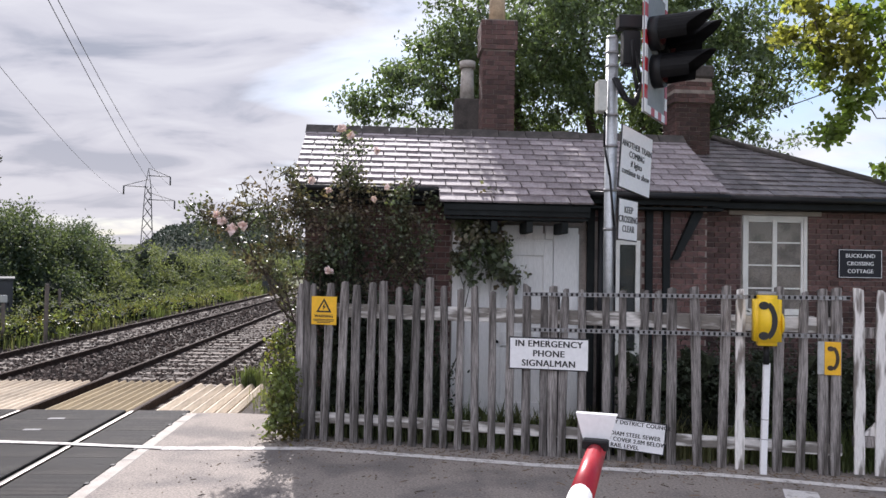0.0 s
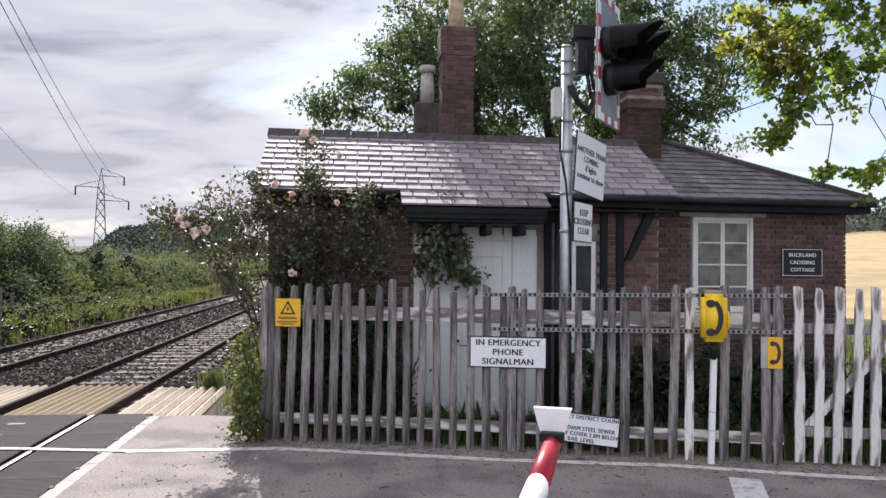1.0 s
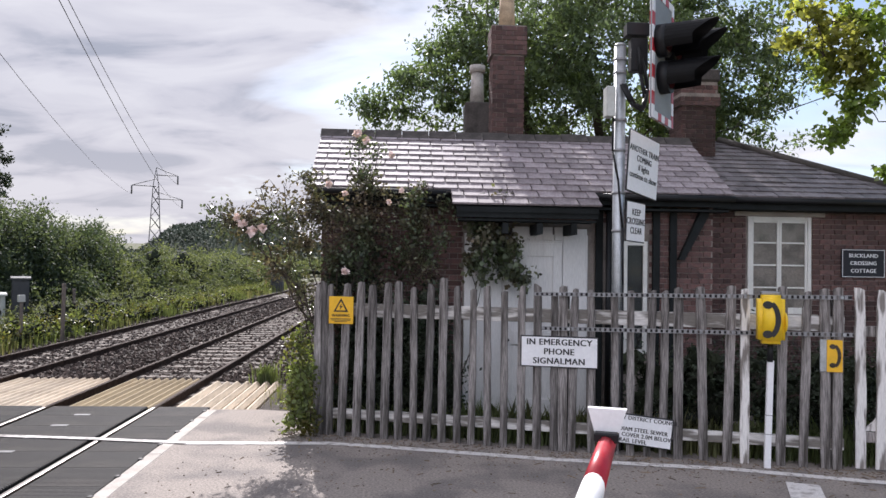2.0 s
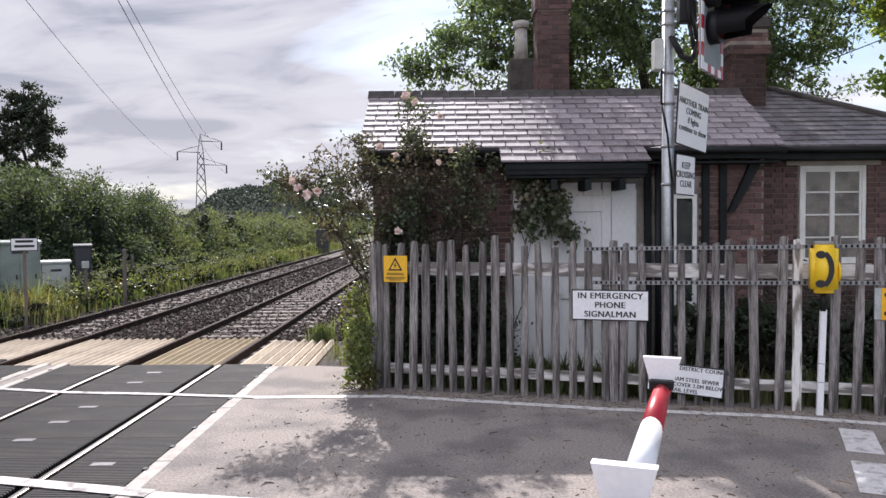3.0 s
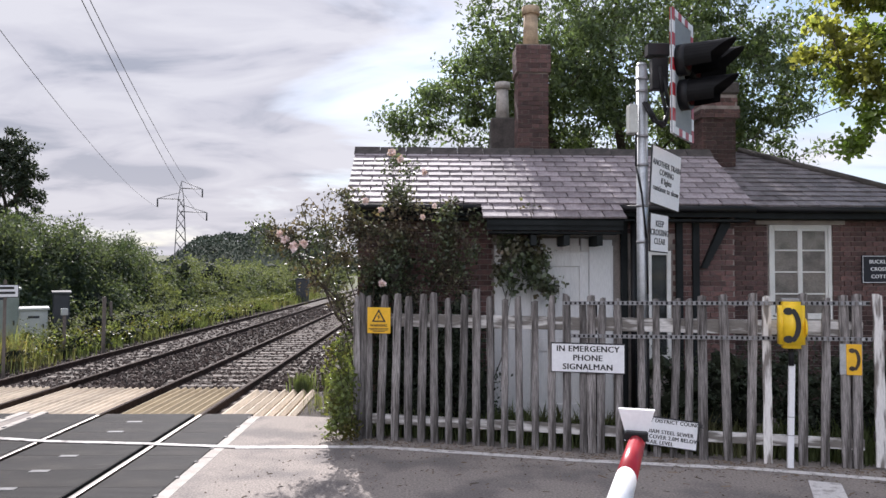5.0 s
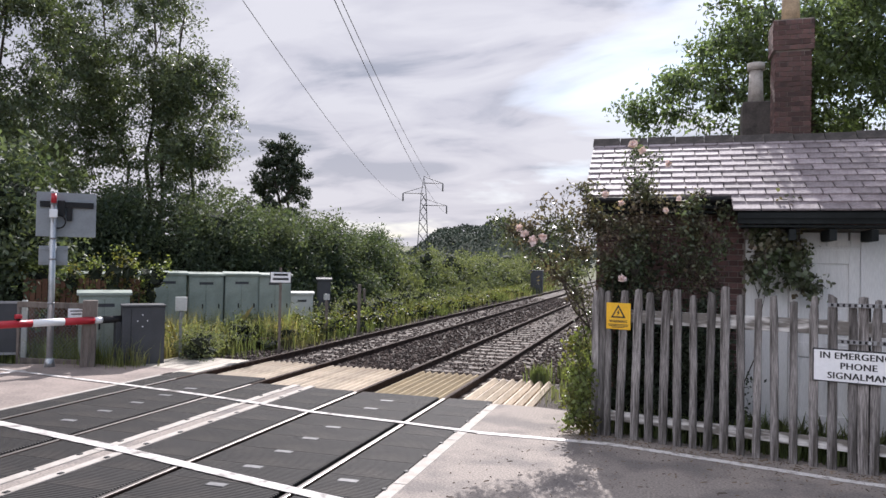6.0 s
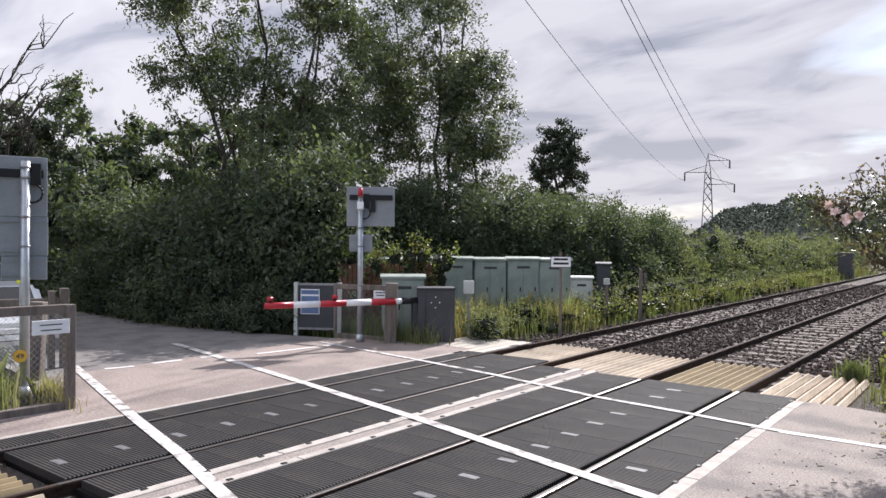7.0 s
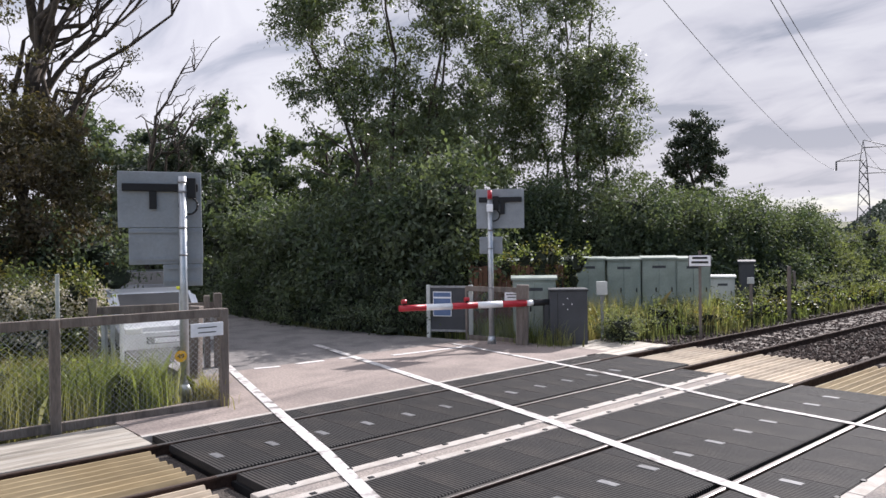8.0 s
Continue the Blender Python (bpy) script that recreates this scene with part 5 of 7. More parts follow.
def mesh_fence(name, label, p, q, h, top, posts, material, spacing=0.055, wire_r=0.0022, timber=False):
    """Woven wire between plan points p and q."""
    d = Vector((q[0] - p[0], q[1] - p[1], 0))
    ln = d.length
    f = thing(name, label, "fence", Matrix.Translation((p[0], p[1], 0)) @ Matrix.Rotation(math.atan2(d.y, d.x), 4, "Z"))
    w = 0.055 if timber else 0.03
    for u in posts:
        part("post", box(B(), u * ln - w, u * ln + w, -w, w, -0.2, h, 0.006), material, f)
    if top:
        part("top_rail", box(B(), 0, ln, -w - 0.004, w * 0.3, h - 0.11, h + 0.005, 0.006), material, f)
        part("bottom_rail", box(B(), 0, ln, -w - 0.004, w * 0.3, -0.02, 0.09, 0.006), material, f)
    verts, faces = [], []
    z0, z1 = 0.05, h - 0.02
    span = z1 - z0
    for sg in (1, -1):
        n = int((ln + span) / (spacing * 1.414))
        for i in range(n):
            u = i * spacing * 1.414 - (span if sg > 0 else 0)
            a, b = (u, z0), (u + sg * span, z1)
            pts = []
            for s0 in (a, b):
                pts.append(list(s0))
            (ua, za), (ub, zb) = pts
            lo, hi = (0.0, ln)
            if max(ua, ub) <= lo or min(ua, ub) >= hi:
                continue

            def clip(uu, zz, u2, z2):
                if uu < lo:
                    t = (lo - uu) / (u2 - uu)
                    return lo, zz + (z2 - zz) * t
                if uu > hi:
                    t = (hi - uu) / (u2 - uu)
                    return hi, zz + (z2 - zz) * t
                return uu, zz
            (xa, ya), (xb, yb) = clip(ua, za, ub, zb), clip(ub, zb, ua, za)
            o = len(verts)
            r = wire_r
            y = 0.003 * sg
            verts += [(xa - r, y, ya), (xa + r, y, ya), (xa, y - r * 1.6, ya), (xb - r, y, yb), (xb + r, y, yb), (xb, y - r * 1.6, yb)]
            faces += [(o, o + 1, o + 4, o + 3), (o + 1, o + 2, o + 5, o + 4), (o + 2, o, o + 3, o + 5)]
    part("wire_mesh", raw("wire_mesh", verts, faces, STEEL), None, f, "woven galvanised wire", kind="stuff")
    return f


# cage of wire panels beside the track
mesh_fence("wire_fence", "timber framed wire mesh fence beside the rails", (-9.82, 3.33), (-10.12, -1.6), 1.33, True, (0.0, 0.42, 0.8, 1.0), TIMBER_GREY, timber=True)
lab = thing("track_sign", "small white plate with two lines of writing on the mesh fence", "sign", Matrix.Translation((-9.73, 3.06, 1.07)) @ Matrix.Rotation(radians(86.5), 4, "Z"))
part("plate", box(B(), -0.22, 0.22, -0.008, 0.004, -0.09, 0.09, 0.004), SIGN_WHITE, lab)
for k, w in ((0.03, 0.13), (-0.035, 0.12)):
    part("text_bar", box(B(), -w, w, -0.010, -0.0082, k - 0.007, k + 0.007), SIGN_BLACK, lab)
mesh_fence("chain_link_fence", "chain link fence on concrete posts behind brambles", (-14.0, 2.3), (-14.4, -5.5), 1.75, False, (0.0, 0.33, 0.66, 1.0), CAB_PALE, 0.07)
mesh_fence("mesh_panel", "brown weathered mesh panel on posts beside the signal", (-12.5, 10.5), (-11.0, 10.75), 1.2, True, (0.0, 1.0), TIMBER_GREY, 0.06)


nt = slanted("small_notice", "small white printed plate wired to the mesh panel", "sign", -11.25, 10.66, 137)
part("plate", box(B(), -0.15, 0.15, -0.012, 0.0, 0.92, 1.10, 0.004), SIGN_WHITE, nt)
for z, w in ((1.04, 0.11), (0.98, 0.09)):
    part("text_bar", box(B(), -w, w, -0.0145, -0.0122, z, z + 0.022), SIGN_BLACK, nt)


def board_fence():
    f = slanted("board_fence", "brown upright board fence overgrown with ivy", "fence", -12.35, 12.1, 137)
    me = mesh_of(box(B(), -0.05, 0.05, -0.012, 0.012, 0, 1.62, 0.003), "board", TIMBER_BROWN)
    for k in range(20):
        part("board", me, None, f).matrix_local = Matrix.Translation((-1.15 + k * 0.115, rng.normal(0, 0.004), rng.normal(0, 0.02)))
    for z in (0.4, 1.3):
        part("rail", box(B(), -1.2, 1.2, 0.0125, 0.05, z, z + 0.07), TIMBER_BROWN, f)
    return f


board_fence()
for x, y, h, w in ((-10.85, 10.55, 1.28, 0.13), (-9.55, 18.4, 0.98, 0.04), (-8.72, 18.8, 1.45, 0.045), (-12.2, 3.9, 1.2, 0.11), (-10.9, 24.5, 1.1, 0.045)):
    ps = thing("timber_post", "short weathered grey timber post in the grass", "post", pose(x, y, 0, rng.normal(0, 1.0), rng.normal(0, 1.0), 40), "timber posts")
    part("post", box(B(), -w, w, -w * 0.8, w * 0.8, -0.2, h, 0.01), TIMBER_GREY, ps)
    if 0.9 < h < 1.0:
        part("lamp_head", box(B(), -0.08, 0.08, -0.06, 0.06, h, h + 0.18, 0.01), CAB_PALE, ps)
sg = slanted("trespass_sign", "small white warning plate with bars of writing on a grey post", "sign", -8.75, 14.2, 148)
part("post", box(B(), -0.03, 0.03, -0.02, 0.02, -0.2, 1.95), TIMBER_GREY, sg)
part("plate", box(B(), -0.23, 0.23, -0.035, -0.021, 1.60, 1.84, 0.005), SIGN_WHITE, sg)
part("border", box(B(), -0.245, 0.245, -0.0205, -0.0202, 1.585, 1.855), SIGN_BLACK, sg)
for z, w in ((1.76, 0.16), (1.66, 0.18)):
    part("text_bar", box(B(), -w, w, -0.038, -0.0352, z, z + 0.05), SIGN_BLACK, sg)
rel = thing("relay_post", "dark square trackside box far along the rails", "cabinet", pose(-9.45, 56, 0))
part("body", box(B(), -0.45, 0.45, -0.4, 0.4, -0.2, 1.6, 0.03), GREY_BOX, rel)
part("lid", box(B(), -0.48, 0.48, -0.43, 0.43, 1.6, 1.68, 0.03), GREY_BOX, rel)
kerb = thing("kerb_edge", "low brick-red kerb edging along the verge", "kerb", pose(-10.3, 14.9, 0, 0, 0, 55))
for k in range(9):
    part("kerb_block", box(B(), k * 0.32 - 1.4, k * 0.32 - 1.1, -0.06, 0.06, -0.1, 0.14, 0.01), BRICK, kerb)


# ---- beyond the mesh fence: cabin, cars, boards ----
gate = thing("field_gate", "weathered timber gate frame behind the signal", "gate", Matrix.Translation((-13.3, 3.75, 0)) @ Matrix.Rotation(radians(72), 4, "Z"))
for x in (-1.05, 1.0):
    part("gate_post", box(B(), x - 0.07, x + 0.07, -0.07, 0.07, -0.2, 1.34, 0.01), TIMBER_GREY, gate)
part("top_rail", box(B(), -0.98, 0.93, -0.03, 0.03, 1.04, 1.18, 0.008), TIMBER_GREY, gate)
for x in (-0.86, -0.74, -0.6):
    part("slat", box(B(), x - 0.035, x + 0.035, -0.02, 0.02, 0.1, 1.04), CAB_PALE, gate)
part("gate_post", box(B(), 0.76, 0.86, -0.06, 0.06, -0.2, 1.30, 0.01), TIMBER_GREY, gate)
gm = mesh_fence("gate_mesh", "silvery woven mesh panel inside the timber gate frame", (-13.52, 2.88), (-13.08, 4.5), 1.03, False, (0.0, 1.0), STEEL, 0.045, 0.004)


def car(label, x, y, az, paint, s=1.0):
    c = slanted("car", label, "car", x, y, az)
    L, W = 4.1 * s, 1.72 * s
    side = [(-L / 2, 0.30), (-L / 2, 0.72), (-L * 0.28, 0.90), (-L * 0.12, 1.36), (L * 0.24, 1.40), (L * 0.42, 0.98), (L / 2, 0.88), (L / 2, 0.30)]
    bm = prism(B(), side, W, "x", -W / 2)
    bmesh.ops.bevel(bm, geom=bm.edges[:], offset=0.09, segments=2, affect="EDGES")
    part("body", bm, paint, c)
    part("windscreen", prism(B(), [(-L * 0.27, 0.92), (-L * 0.125, 1.33), (-L * 0.115, 1.32), (-L * 0.26, 0.91)], W * 0.80, "x", -W * 0.40), CAR_GLASS, c).location = (0, -0.02, 0.02)
    for sx in (-1, 1):
        part("side_window", prism(B(), [(-L * 0.2, 0.95), (-L * 0.10, 1.28), (L * 0.2, 1.30), (L * 0.33, 0.98)], 0.02, "x", sx * W / 2 - 0.01), CAR_GLASS, c)
        part("headlight", box(B(), sx * W * 0.36 - 0.15, sx * W * 0.36 + 0.15, -L / 2 - 0.015, -L / 2 + 0.1, 0.62, 0.74, 0.02), CAB_PALE, c)
        part("mirror", box(B(), sx * (W / 2 + 0.09) - 0.08, sx * (W / 2 + 0.09) + 0.08, -L * 0.17, -L * 0.14, 0.95, 1.08, 0.02), paint, c)
        for yy in (-L * 0.32, L * 0.31):
            wh = part("wheel", tube(B(), (sx * W / 2 - sx * 0.16, yy, 0.31), (sx * W / 2 + sx * 0.01, yy, 0.31), 0.31, 0.31, 20), TYRE, c)
            part("rim", tube(B(), (sx * W / 2, yy, 0.31), (sx * W / 2 + sx * 0.02, yy, 0.31), 0.2, 0.18, 14), STEEL, wh)
    part("grille", box(B(), -0.4, 0.4, -L / 2 - 0.01, -L / 2 + 0.05, 0.40, 0.55, 0.01), BLACK, c)
    part("plate_bar", box(B(), -0.26, 0.26, -L / 2 - 0.02, -L / 2 - 0.011, 0.42, 0.52), SIGN_WHITE, c)
    return c


car("silver parked car with bright windscreen", -16.2, 4.62, 100, CAR_PAINT).scale.z = 0.92
car("dark grey parked car facing the crossing", -27.0, 8.45, 108, CAR_DARK)
ob_ = slanted("orange_sign", "orange roadside sign among leaves", "sign", -19.0, 4.62, 105)
part("plate", box(B(), -0.17, 0.17, -0.01, 0.01, 1.78, 2.3, 0.01), ORANGE, ob_)
part("text_bar", box(B(), -0.12, 0.1, -0.014, -0.0105, 2.08, 2.15), SIGN_BLACK, ob_)
part("post", tube(B(), (0, 0.03, -0.2), (0, 0.03, 2.15), 0.03), STEEL, ob_)
hv = thing("warning_bollard", "lime yellow bollard top behind the fence", "bollard", pose(-12.75, 3.95, 0))
part("post", tube(B(), (0, 0, -0.1), (0, 0, 1.45), 0.05), STEEL, hv)
part("cap", box(B(), -0.09, 0.09, -0.07, 0.07, 1.45, 1.56, 0.02), HIVIS, hv)


# ---- pylon and power lines ----
def pylon():
    P0, H = Vector((-43.1, 129.66, 0)), 18.3
    p = thing("pylon", "grey steel lattice electricity pylon with three arms", "pylon", Matrix.Translation(P0) @ Matrix.Rotation(radians(20), 4, "Z"))
    bm = B()

    def half(z):
        return 1.2 - 0.75 * min(z / 15.5, 1.0) if z < 15.5 else 0.45
    levels = [0, 2.8, 5.3, 7.6, 9.7, 11.7, 13.5, 15.2]
    for a, b in zip(levels, levels[1:]):
        for sx, sy in ((1, 1), (1, -1), (-1, 1), (-1, -1)):
            tube(bm, (sx * half(a), sy * half(a), a), (sx * half(b), sy * half(b), b), 0.075, 0.075, 4)
        for s in (1, -1):
            for q in (0, 1):
                f = (lambda u, v, z: (u, v, z)) if q else (lambda u, v, z: (v, u, z))
                tube(bm, f(-half(a), s * half(a), a), f(half(b), s * half(b), b), 0.045, 0.045, 4)
                tube(bm, f(half(a), s * half(a), a), f(-half(b), s * half(b), b), 0.045, 0.045, 4)
    part("tower", bm, GREY_BOX, p)
    part("peak", tube(tube(B(), (-0.45, 0, 15.2), (0, 0, H), 0.06, 0.05, 4), (0.45, 0, 15.2), (0, 0, H), 0.06, 0.05, 4), GREY_BOX, p)
    for sx, z, ln in ((-1, 15.1, 3.9), (1, 17.1, 3.6), (1, 12.9, 4.4)):
        arm = B()
        tube(arm, (0, 0.3, z), (sx * ln, 0, z), 0.06, 0.05, 4)
        tube(arm, (0, -0.3, z), (sx * ln, 0, z), 0.06, 0.05, 4)
        tube(arm, (0, 0, z + 1.3), (sx * ln, 0, z), 0.06, 0.05, 4)
        a = part("cross_arm", arm, GREY_BOX, p)
        part("insulator", tube(B(), (sx * ln, 0, z), (sx * ln, 0, z - 1.5), 0.13, 0.13, 8), GREY_BOX, a)
    return p


pylon()
# the cables start at the insulators and pass overhead towards the lane
for end, start in ((Vector((-46.76, 128.33, 13.6)), Vector((-13.6, 9.0, 15.6))), (Vector((-39.72, 130.89, 15.6)), Vector((-9.2, 9.0, 14.9))), (Vector((-38.97, 131.16, 11.4)), Vector((-9.0, 9.0, 14.2)))):
    pts = []
    for k in range(31):
        f = k / 30
        q = end.lerp(start, f)
        q.z -= 4 * 2.0 * f * (1 - f)
        pts.append(tuple(q))
    cab = thing("power_line", "thin dark overhead power cable running to the pylon", "cable", None, "power cables")
    part("wire", pipe(B(), pts, 0.020, 4), BLACK, cab)


# ---- plants ----
def leaf_mesh(name, pos, size, material, wide=0.5, droop=0.3, seed=0):
    """Folded four-cornered leaves at the given places."""
    g = np.random.default_rng(seed)
    n = len(pos)
    d = g.normal(size=(n, 3))
    d[:, 2] -= droop
    d /= np.linalg.norm(d, axis=1, keepdims=True)
    up = g.normal(size=(n, 3)) + (0, 0, 0.6)
    s = np.cross(d, up)
    s /= np.linalg.norm(s, axis=1, keepdims=True) + 1e-9
    nn = np.cross(s, d)
    L = (size * g.uniform(0.6, 1.25, n))[:, None]
    W = L * wide * 0.5
    v = np.empty((n, 4, 3))
    v[:, 0], v[:, 2] = pos, pos + d * L
    v[:, 1] = pos + d * L * 0.45 + s * W + nn * L * 0.08
    v[:, 3] = pos + d * L * 0.45 - s * W + nn * L * 0.08
    me = bpy.data.meshes.new(name)
    me.vertices.add(n * 4)
    me.vertices.foreach_set("co", v.ravel())
    me.loops.add(n * 4)
    me.loops.foreach_set("vertex_index", np.arange(n * 4, dtype=np.int32))
    me.polygons.add(n)
    me.polygons.foreach_set("loop_start", np.arange(0, n * 4, 4, dtype=np.int32))
    me.polygons.foreach_set("loop_total", np.full(n, 4, dtype=np.int32))
    me.materials.append(material)
    me.update()
    me.validate()
    return me


def limb_mesh(name, limbs, material, n=5):
    """limbs: lists of (point, radius)."""
    verts, faces = [], []
    for limb in limbs:
        for i, (p, r) in enumerate(limb):
            p = Vector(p)
            d = (Vector(limb[min(i + 1, len(limb) - 1)][0]) - Vector(limb[max(i - 1, 0)][0]))
            m = d.to_track_quat("Z", "Y").to_matrix() if d.length > 1e-6 else Matrix.Identity(3)
            o = len(verts)
            verts += [tuple(p + m @ Vector((r * math.cos(6.2832 * k / n), r * math.sin(6.2832 * k / n), 0))) for k in range(n)]
            if i:
                faces += [(o - n + k, o - n + (k + 1) % n, o + (k + 1) % n, o + k) for k in range(n)]
    return raw(name, verts, faces, material, True)


def bend(p, q, r0, r1, wob, g, steps=4):
    p, q = np.array(p, float), np.array(q, float)
    out = []
    for i in range(steps + 1):
        f = i / steps
        w = g.normal(0, wob, 3) * math.sin(math.pi * f)
        out.append((tuple(p + (q - p) * f + w + np.array((0, 0, wob * 1.2)) * math.sin(math.pi * f)), r0 + (r1 - r0) * f))
    return out


def tree(name, label, stems, blobs, leaves, size, material, seed, clump=0.8, wide=0.5, droop=0.3, trunk_r=0.2, gap=0.0, per=130):
    """stems: (foot, top) pairs. blobs: (centre, radii, share). Branches grow from the stems outwards, each from the
    nearest wood below it, and leaves sit in flattened sprays at their ends."""
    g = np.random.default_rng(seed)
    t = thing(name, label, "tree", Matrix.Translation(stems[0][0]))
    base = np.array(stems[0][0])
    paths = [bend(foot, tp, trunk_r, trunk_r * 0.22, 0.22, g, 9) for foot, tp in stems]
    wood = [p for path in paths for p, _ in path[2:]]
    thick = [r for path in paths for _, r in path[2:]]
    ends = []
    total = sum(b[2] for b in blobs)
    for c, r, share in blobs:
        c, r = np.array(c, float), np.array(r, float)
        for _ in range(max(4, int(leaves * share / total / per))):
            u = g.normal(size=3)
            u /= np.linalg.norm(u)
            q = c + u * r * g.uniform(0.2, 1.0) ** 0.5
            if gap and noise.noise(Vector(q) * 0.55) < gap - 0.5:
                continue
            ends.append((q, u))
    trunks = np.array(wood)
    ends.sort(key=lambda e: float(np.min(np.linalg.norm(trunks - e[0], axis=1))))
    nodes = np.empty((len(wood) + len(ends) * 3, 3))
    nodes[:len(wood)] = wood
    size_of = np.zeros(len(nodes))
    size_of[:len(wood)] = thick
    used = len(wood)
    limbs, pos = [], []
    for q, u in ends:
        d = nodes[:used] - q
        flat = np.hypot(d[:, 0], d[:, 1])
        cost = np.linalg.norm(d, axis=1) + 1.6 * np.maximum(0, d[:, 2] + 0.55 * flat)
        k = int(np.argmin(cost))
        r0 = max(0.009, min(size_of[k] * 0.62, 0.07))
        limb = bend(tuple(nodes[k]), tuple(q), r0, max(0.006, r0 * 0.35), 0.10 * float(cost[k]) ** 0.5, g, 4)
        limbs.append(limb)
        for p, r in limb[2:]:
            nodes[used], size_of[used] = p, r
            used += 1
        m = int(per * g.uniform(0.6, 1.4))
        cl = clump * g.uniform(0.55, 1.25)
        axis = g.normal(size=(6, 3)) * (1, 1, 0.55) + u * 0.9 + (0, 0, 0.1)
        axis /= np.linalg.norm(axis, axis=1, keepdims=True)
        pick = g.integers(6, size=m)
        along = g.uniform(0.05, 1, m)[:, None] * cl
        strand = axis[pick] * along + g.normal(size=(m, 3)) * cl * 0.13
        strand[:, 2] -= along[:, 0] ** 2 * 0.22
        pos.append(q + strand)
    pos = np.concatenate(pos) - base
    for path in paths:
        part("trunk", limb_mesh("trunk", [[(tuple(np.array(p) - base), r) for p, r in path]], BARK, 10), None, t)
    part("branchwork", limb_mesh("branchwork", [[(tuple(np.array(p) - base), r) for p, r in l] for l in limbs], BARK), None, t, kind="stuff")
    part("crown", leaf_mesh("crown", pos, size, material, wide, droop, seed), None, t, kind="stuff")
    return t


tree("garden_tree", "leafy green garden tree rising behind the cottage", [((4.5, 15.6, -0.2), (4.2, 15.2, 8.3)), ((4.8, 15.8, -0.2), (6.4, 15.4, 7.8)), ((4.3, 15.6, -0.2), (1.8, 15.0, 7.4))],
     [((4.8, 15.2, 6.8), (3.2, 2.8, 2.1), 1.0), ((2.4, 15.0, 7.2), (1.9, 1.6, 1.3), 0.28), ((1.2, 14.9, 6.3), (1.5, 1.2, 0.9), 0.12), ((0.5, 14.7, 5.5), (1.3, 0.9, 0.45), 0.06), ((-0.5, 14.6, 5.25), (0.9, 0.6, 0.25), 0.022), ((7.4, 15.1, 7.6), (1.6, 1.6, 1.2), 0.18),
      ((7.2, 15.0, 6.4), (1.5, 1.5, 1.2), 0.2), ((7.6, 15.0, 5.2), (1.3, 1.0, 0.55), 0.10), ((8.5, 15.0, 4.9), (0.7, 0.7, 0.25), 0.022), ((4.2, 15.5, 5.0), (2.9, 2.2, 1.4), 0.26)], 80000, 0.128, LEAF, 11, 0.6, 0.45, 0.7, 0.2, 0.20, 100)
tree("maple_tree", "maple with sunlit yellow-green lobed leaves overhanging the roof", [((11.5, 9.6, -0.2), (10.8, 9.0, 8.0))],
     [((5.55, 9.0, 5.2), (0.45, 0.4, 0.55), 0.5), ((6.2, 8.7, 5.7), (0.7, 0.5, 0.6), 0.8), ((6.3, 8.6, 4.75), (0.45, 0.4, 0.4), 0.35), ((6.05, 8.75, 4.05), (0.25, 0.3, 0.3), 0.10), ((7.1, 8.3, 5.0), (0.6, 0.6, 0.6), 0.6), ((6.65, 8.4, 3.4), (0.3, 0.3, 0.12), 0.10),
      ((7.6, 8.2, 5.8), (0.9, 0.8, 0.7), 0.8), ((8.6, 8.2, 5.2), (1.0, 0.9, 1.2), 0.9), ((6.3, 8.9, 6.6), (1.2, 0.8, 0.6), 1.0), ((9.5, 8.4, 6.5), (1.6, 1.4, 1.4), 1.4)], 20000, 0.095, LEAF_MAPLE, 12, 0.36, 0.8, 0.5, 0.12)
tree("willow_tree", "tall multi-stemmed silvery green tree beyond the barrier", [((-18.2, 13.5, -0.2), (-17.4, 14.4, 11.0)), ((-18.4, 13.3, -0.2), (-18.9, 13.0, 12.0)), ((-18.6, 13.1, -0.2), (-20.6, 11.2, 10.5)), ((-18.3, 13.8, -0.2), (-17.9, 15.0, 9.5)), ((-18.8, 13.0, -0.2), (-20.4, 12.6, 9.0))],
     [((-18.9, 12.9, 9.4), (2.7, 2.9, 3.4), 1.0), ((-20.2, 11.3, 8.9), (1.2, 1.2, 2.8), 0.26), ((-17.6, 14.8, 8.0), (1.5, 1.5, 2.8), 0.35), ((-18.8, 13.0, 5.0), (3.0, 3.0, 1.7), 0.25)], 82000, 0.14, LEAF_WILLOW, 13, 0.68, 0.42, 0.6, 0.10, 0.36, 90)
tree("willow_tree", "tall silvery green tree behind the equipment cabinets", [((-18.8, 21.2, -0.2), (-19.6, 20.2, 12.0)), ((-18.5, 21.5, -0.2), (-17.6, 22.4, 11.5)), ((-18.6, 21.4, -0.2), (-18.4, 21.8, 13.0)), ((-18.3, 21.9, -0.2), (-16.9, 23.4, 8.3))],
     [((-18.9, 21.1, 9.6), (2.5, 2.5, 4.2), 1.0), ((-17.4, 22.9, 7.4), (1.5, 1.5, 2.4), 0.35), ((-20.2, 19.6, 8.0), (1.6, 1.6, 3.2), 0.35), ((-18.0, 22.0, 5.0), (2.6, 2.6, 1.9), 0.3)], 88000, 0.148, LEAF_WILLOW, 14, 0.72, 0.42, 0.6, 0.11, 0.30, 90)
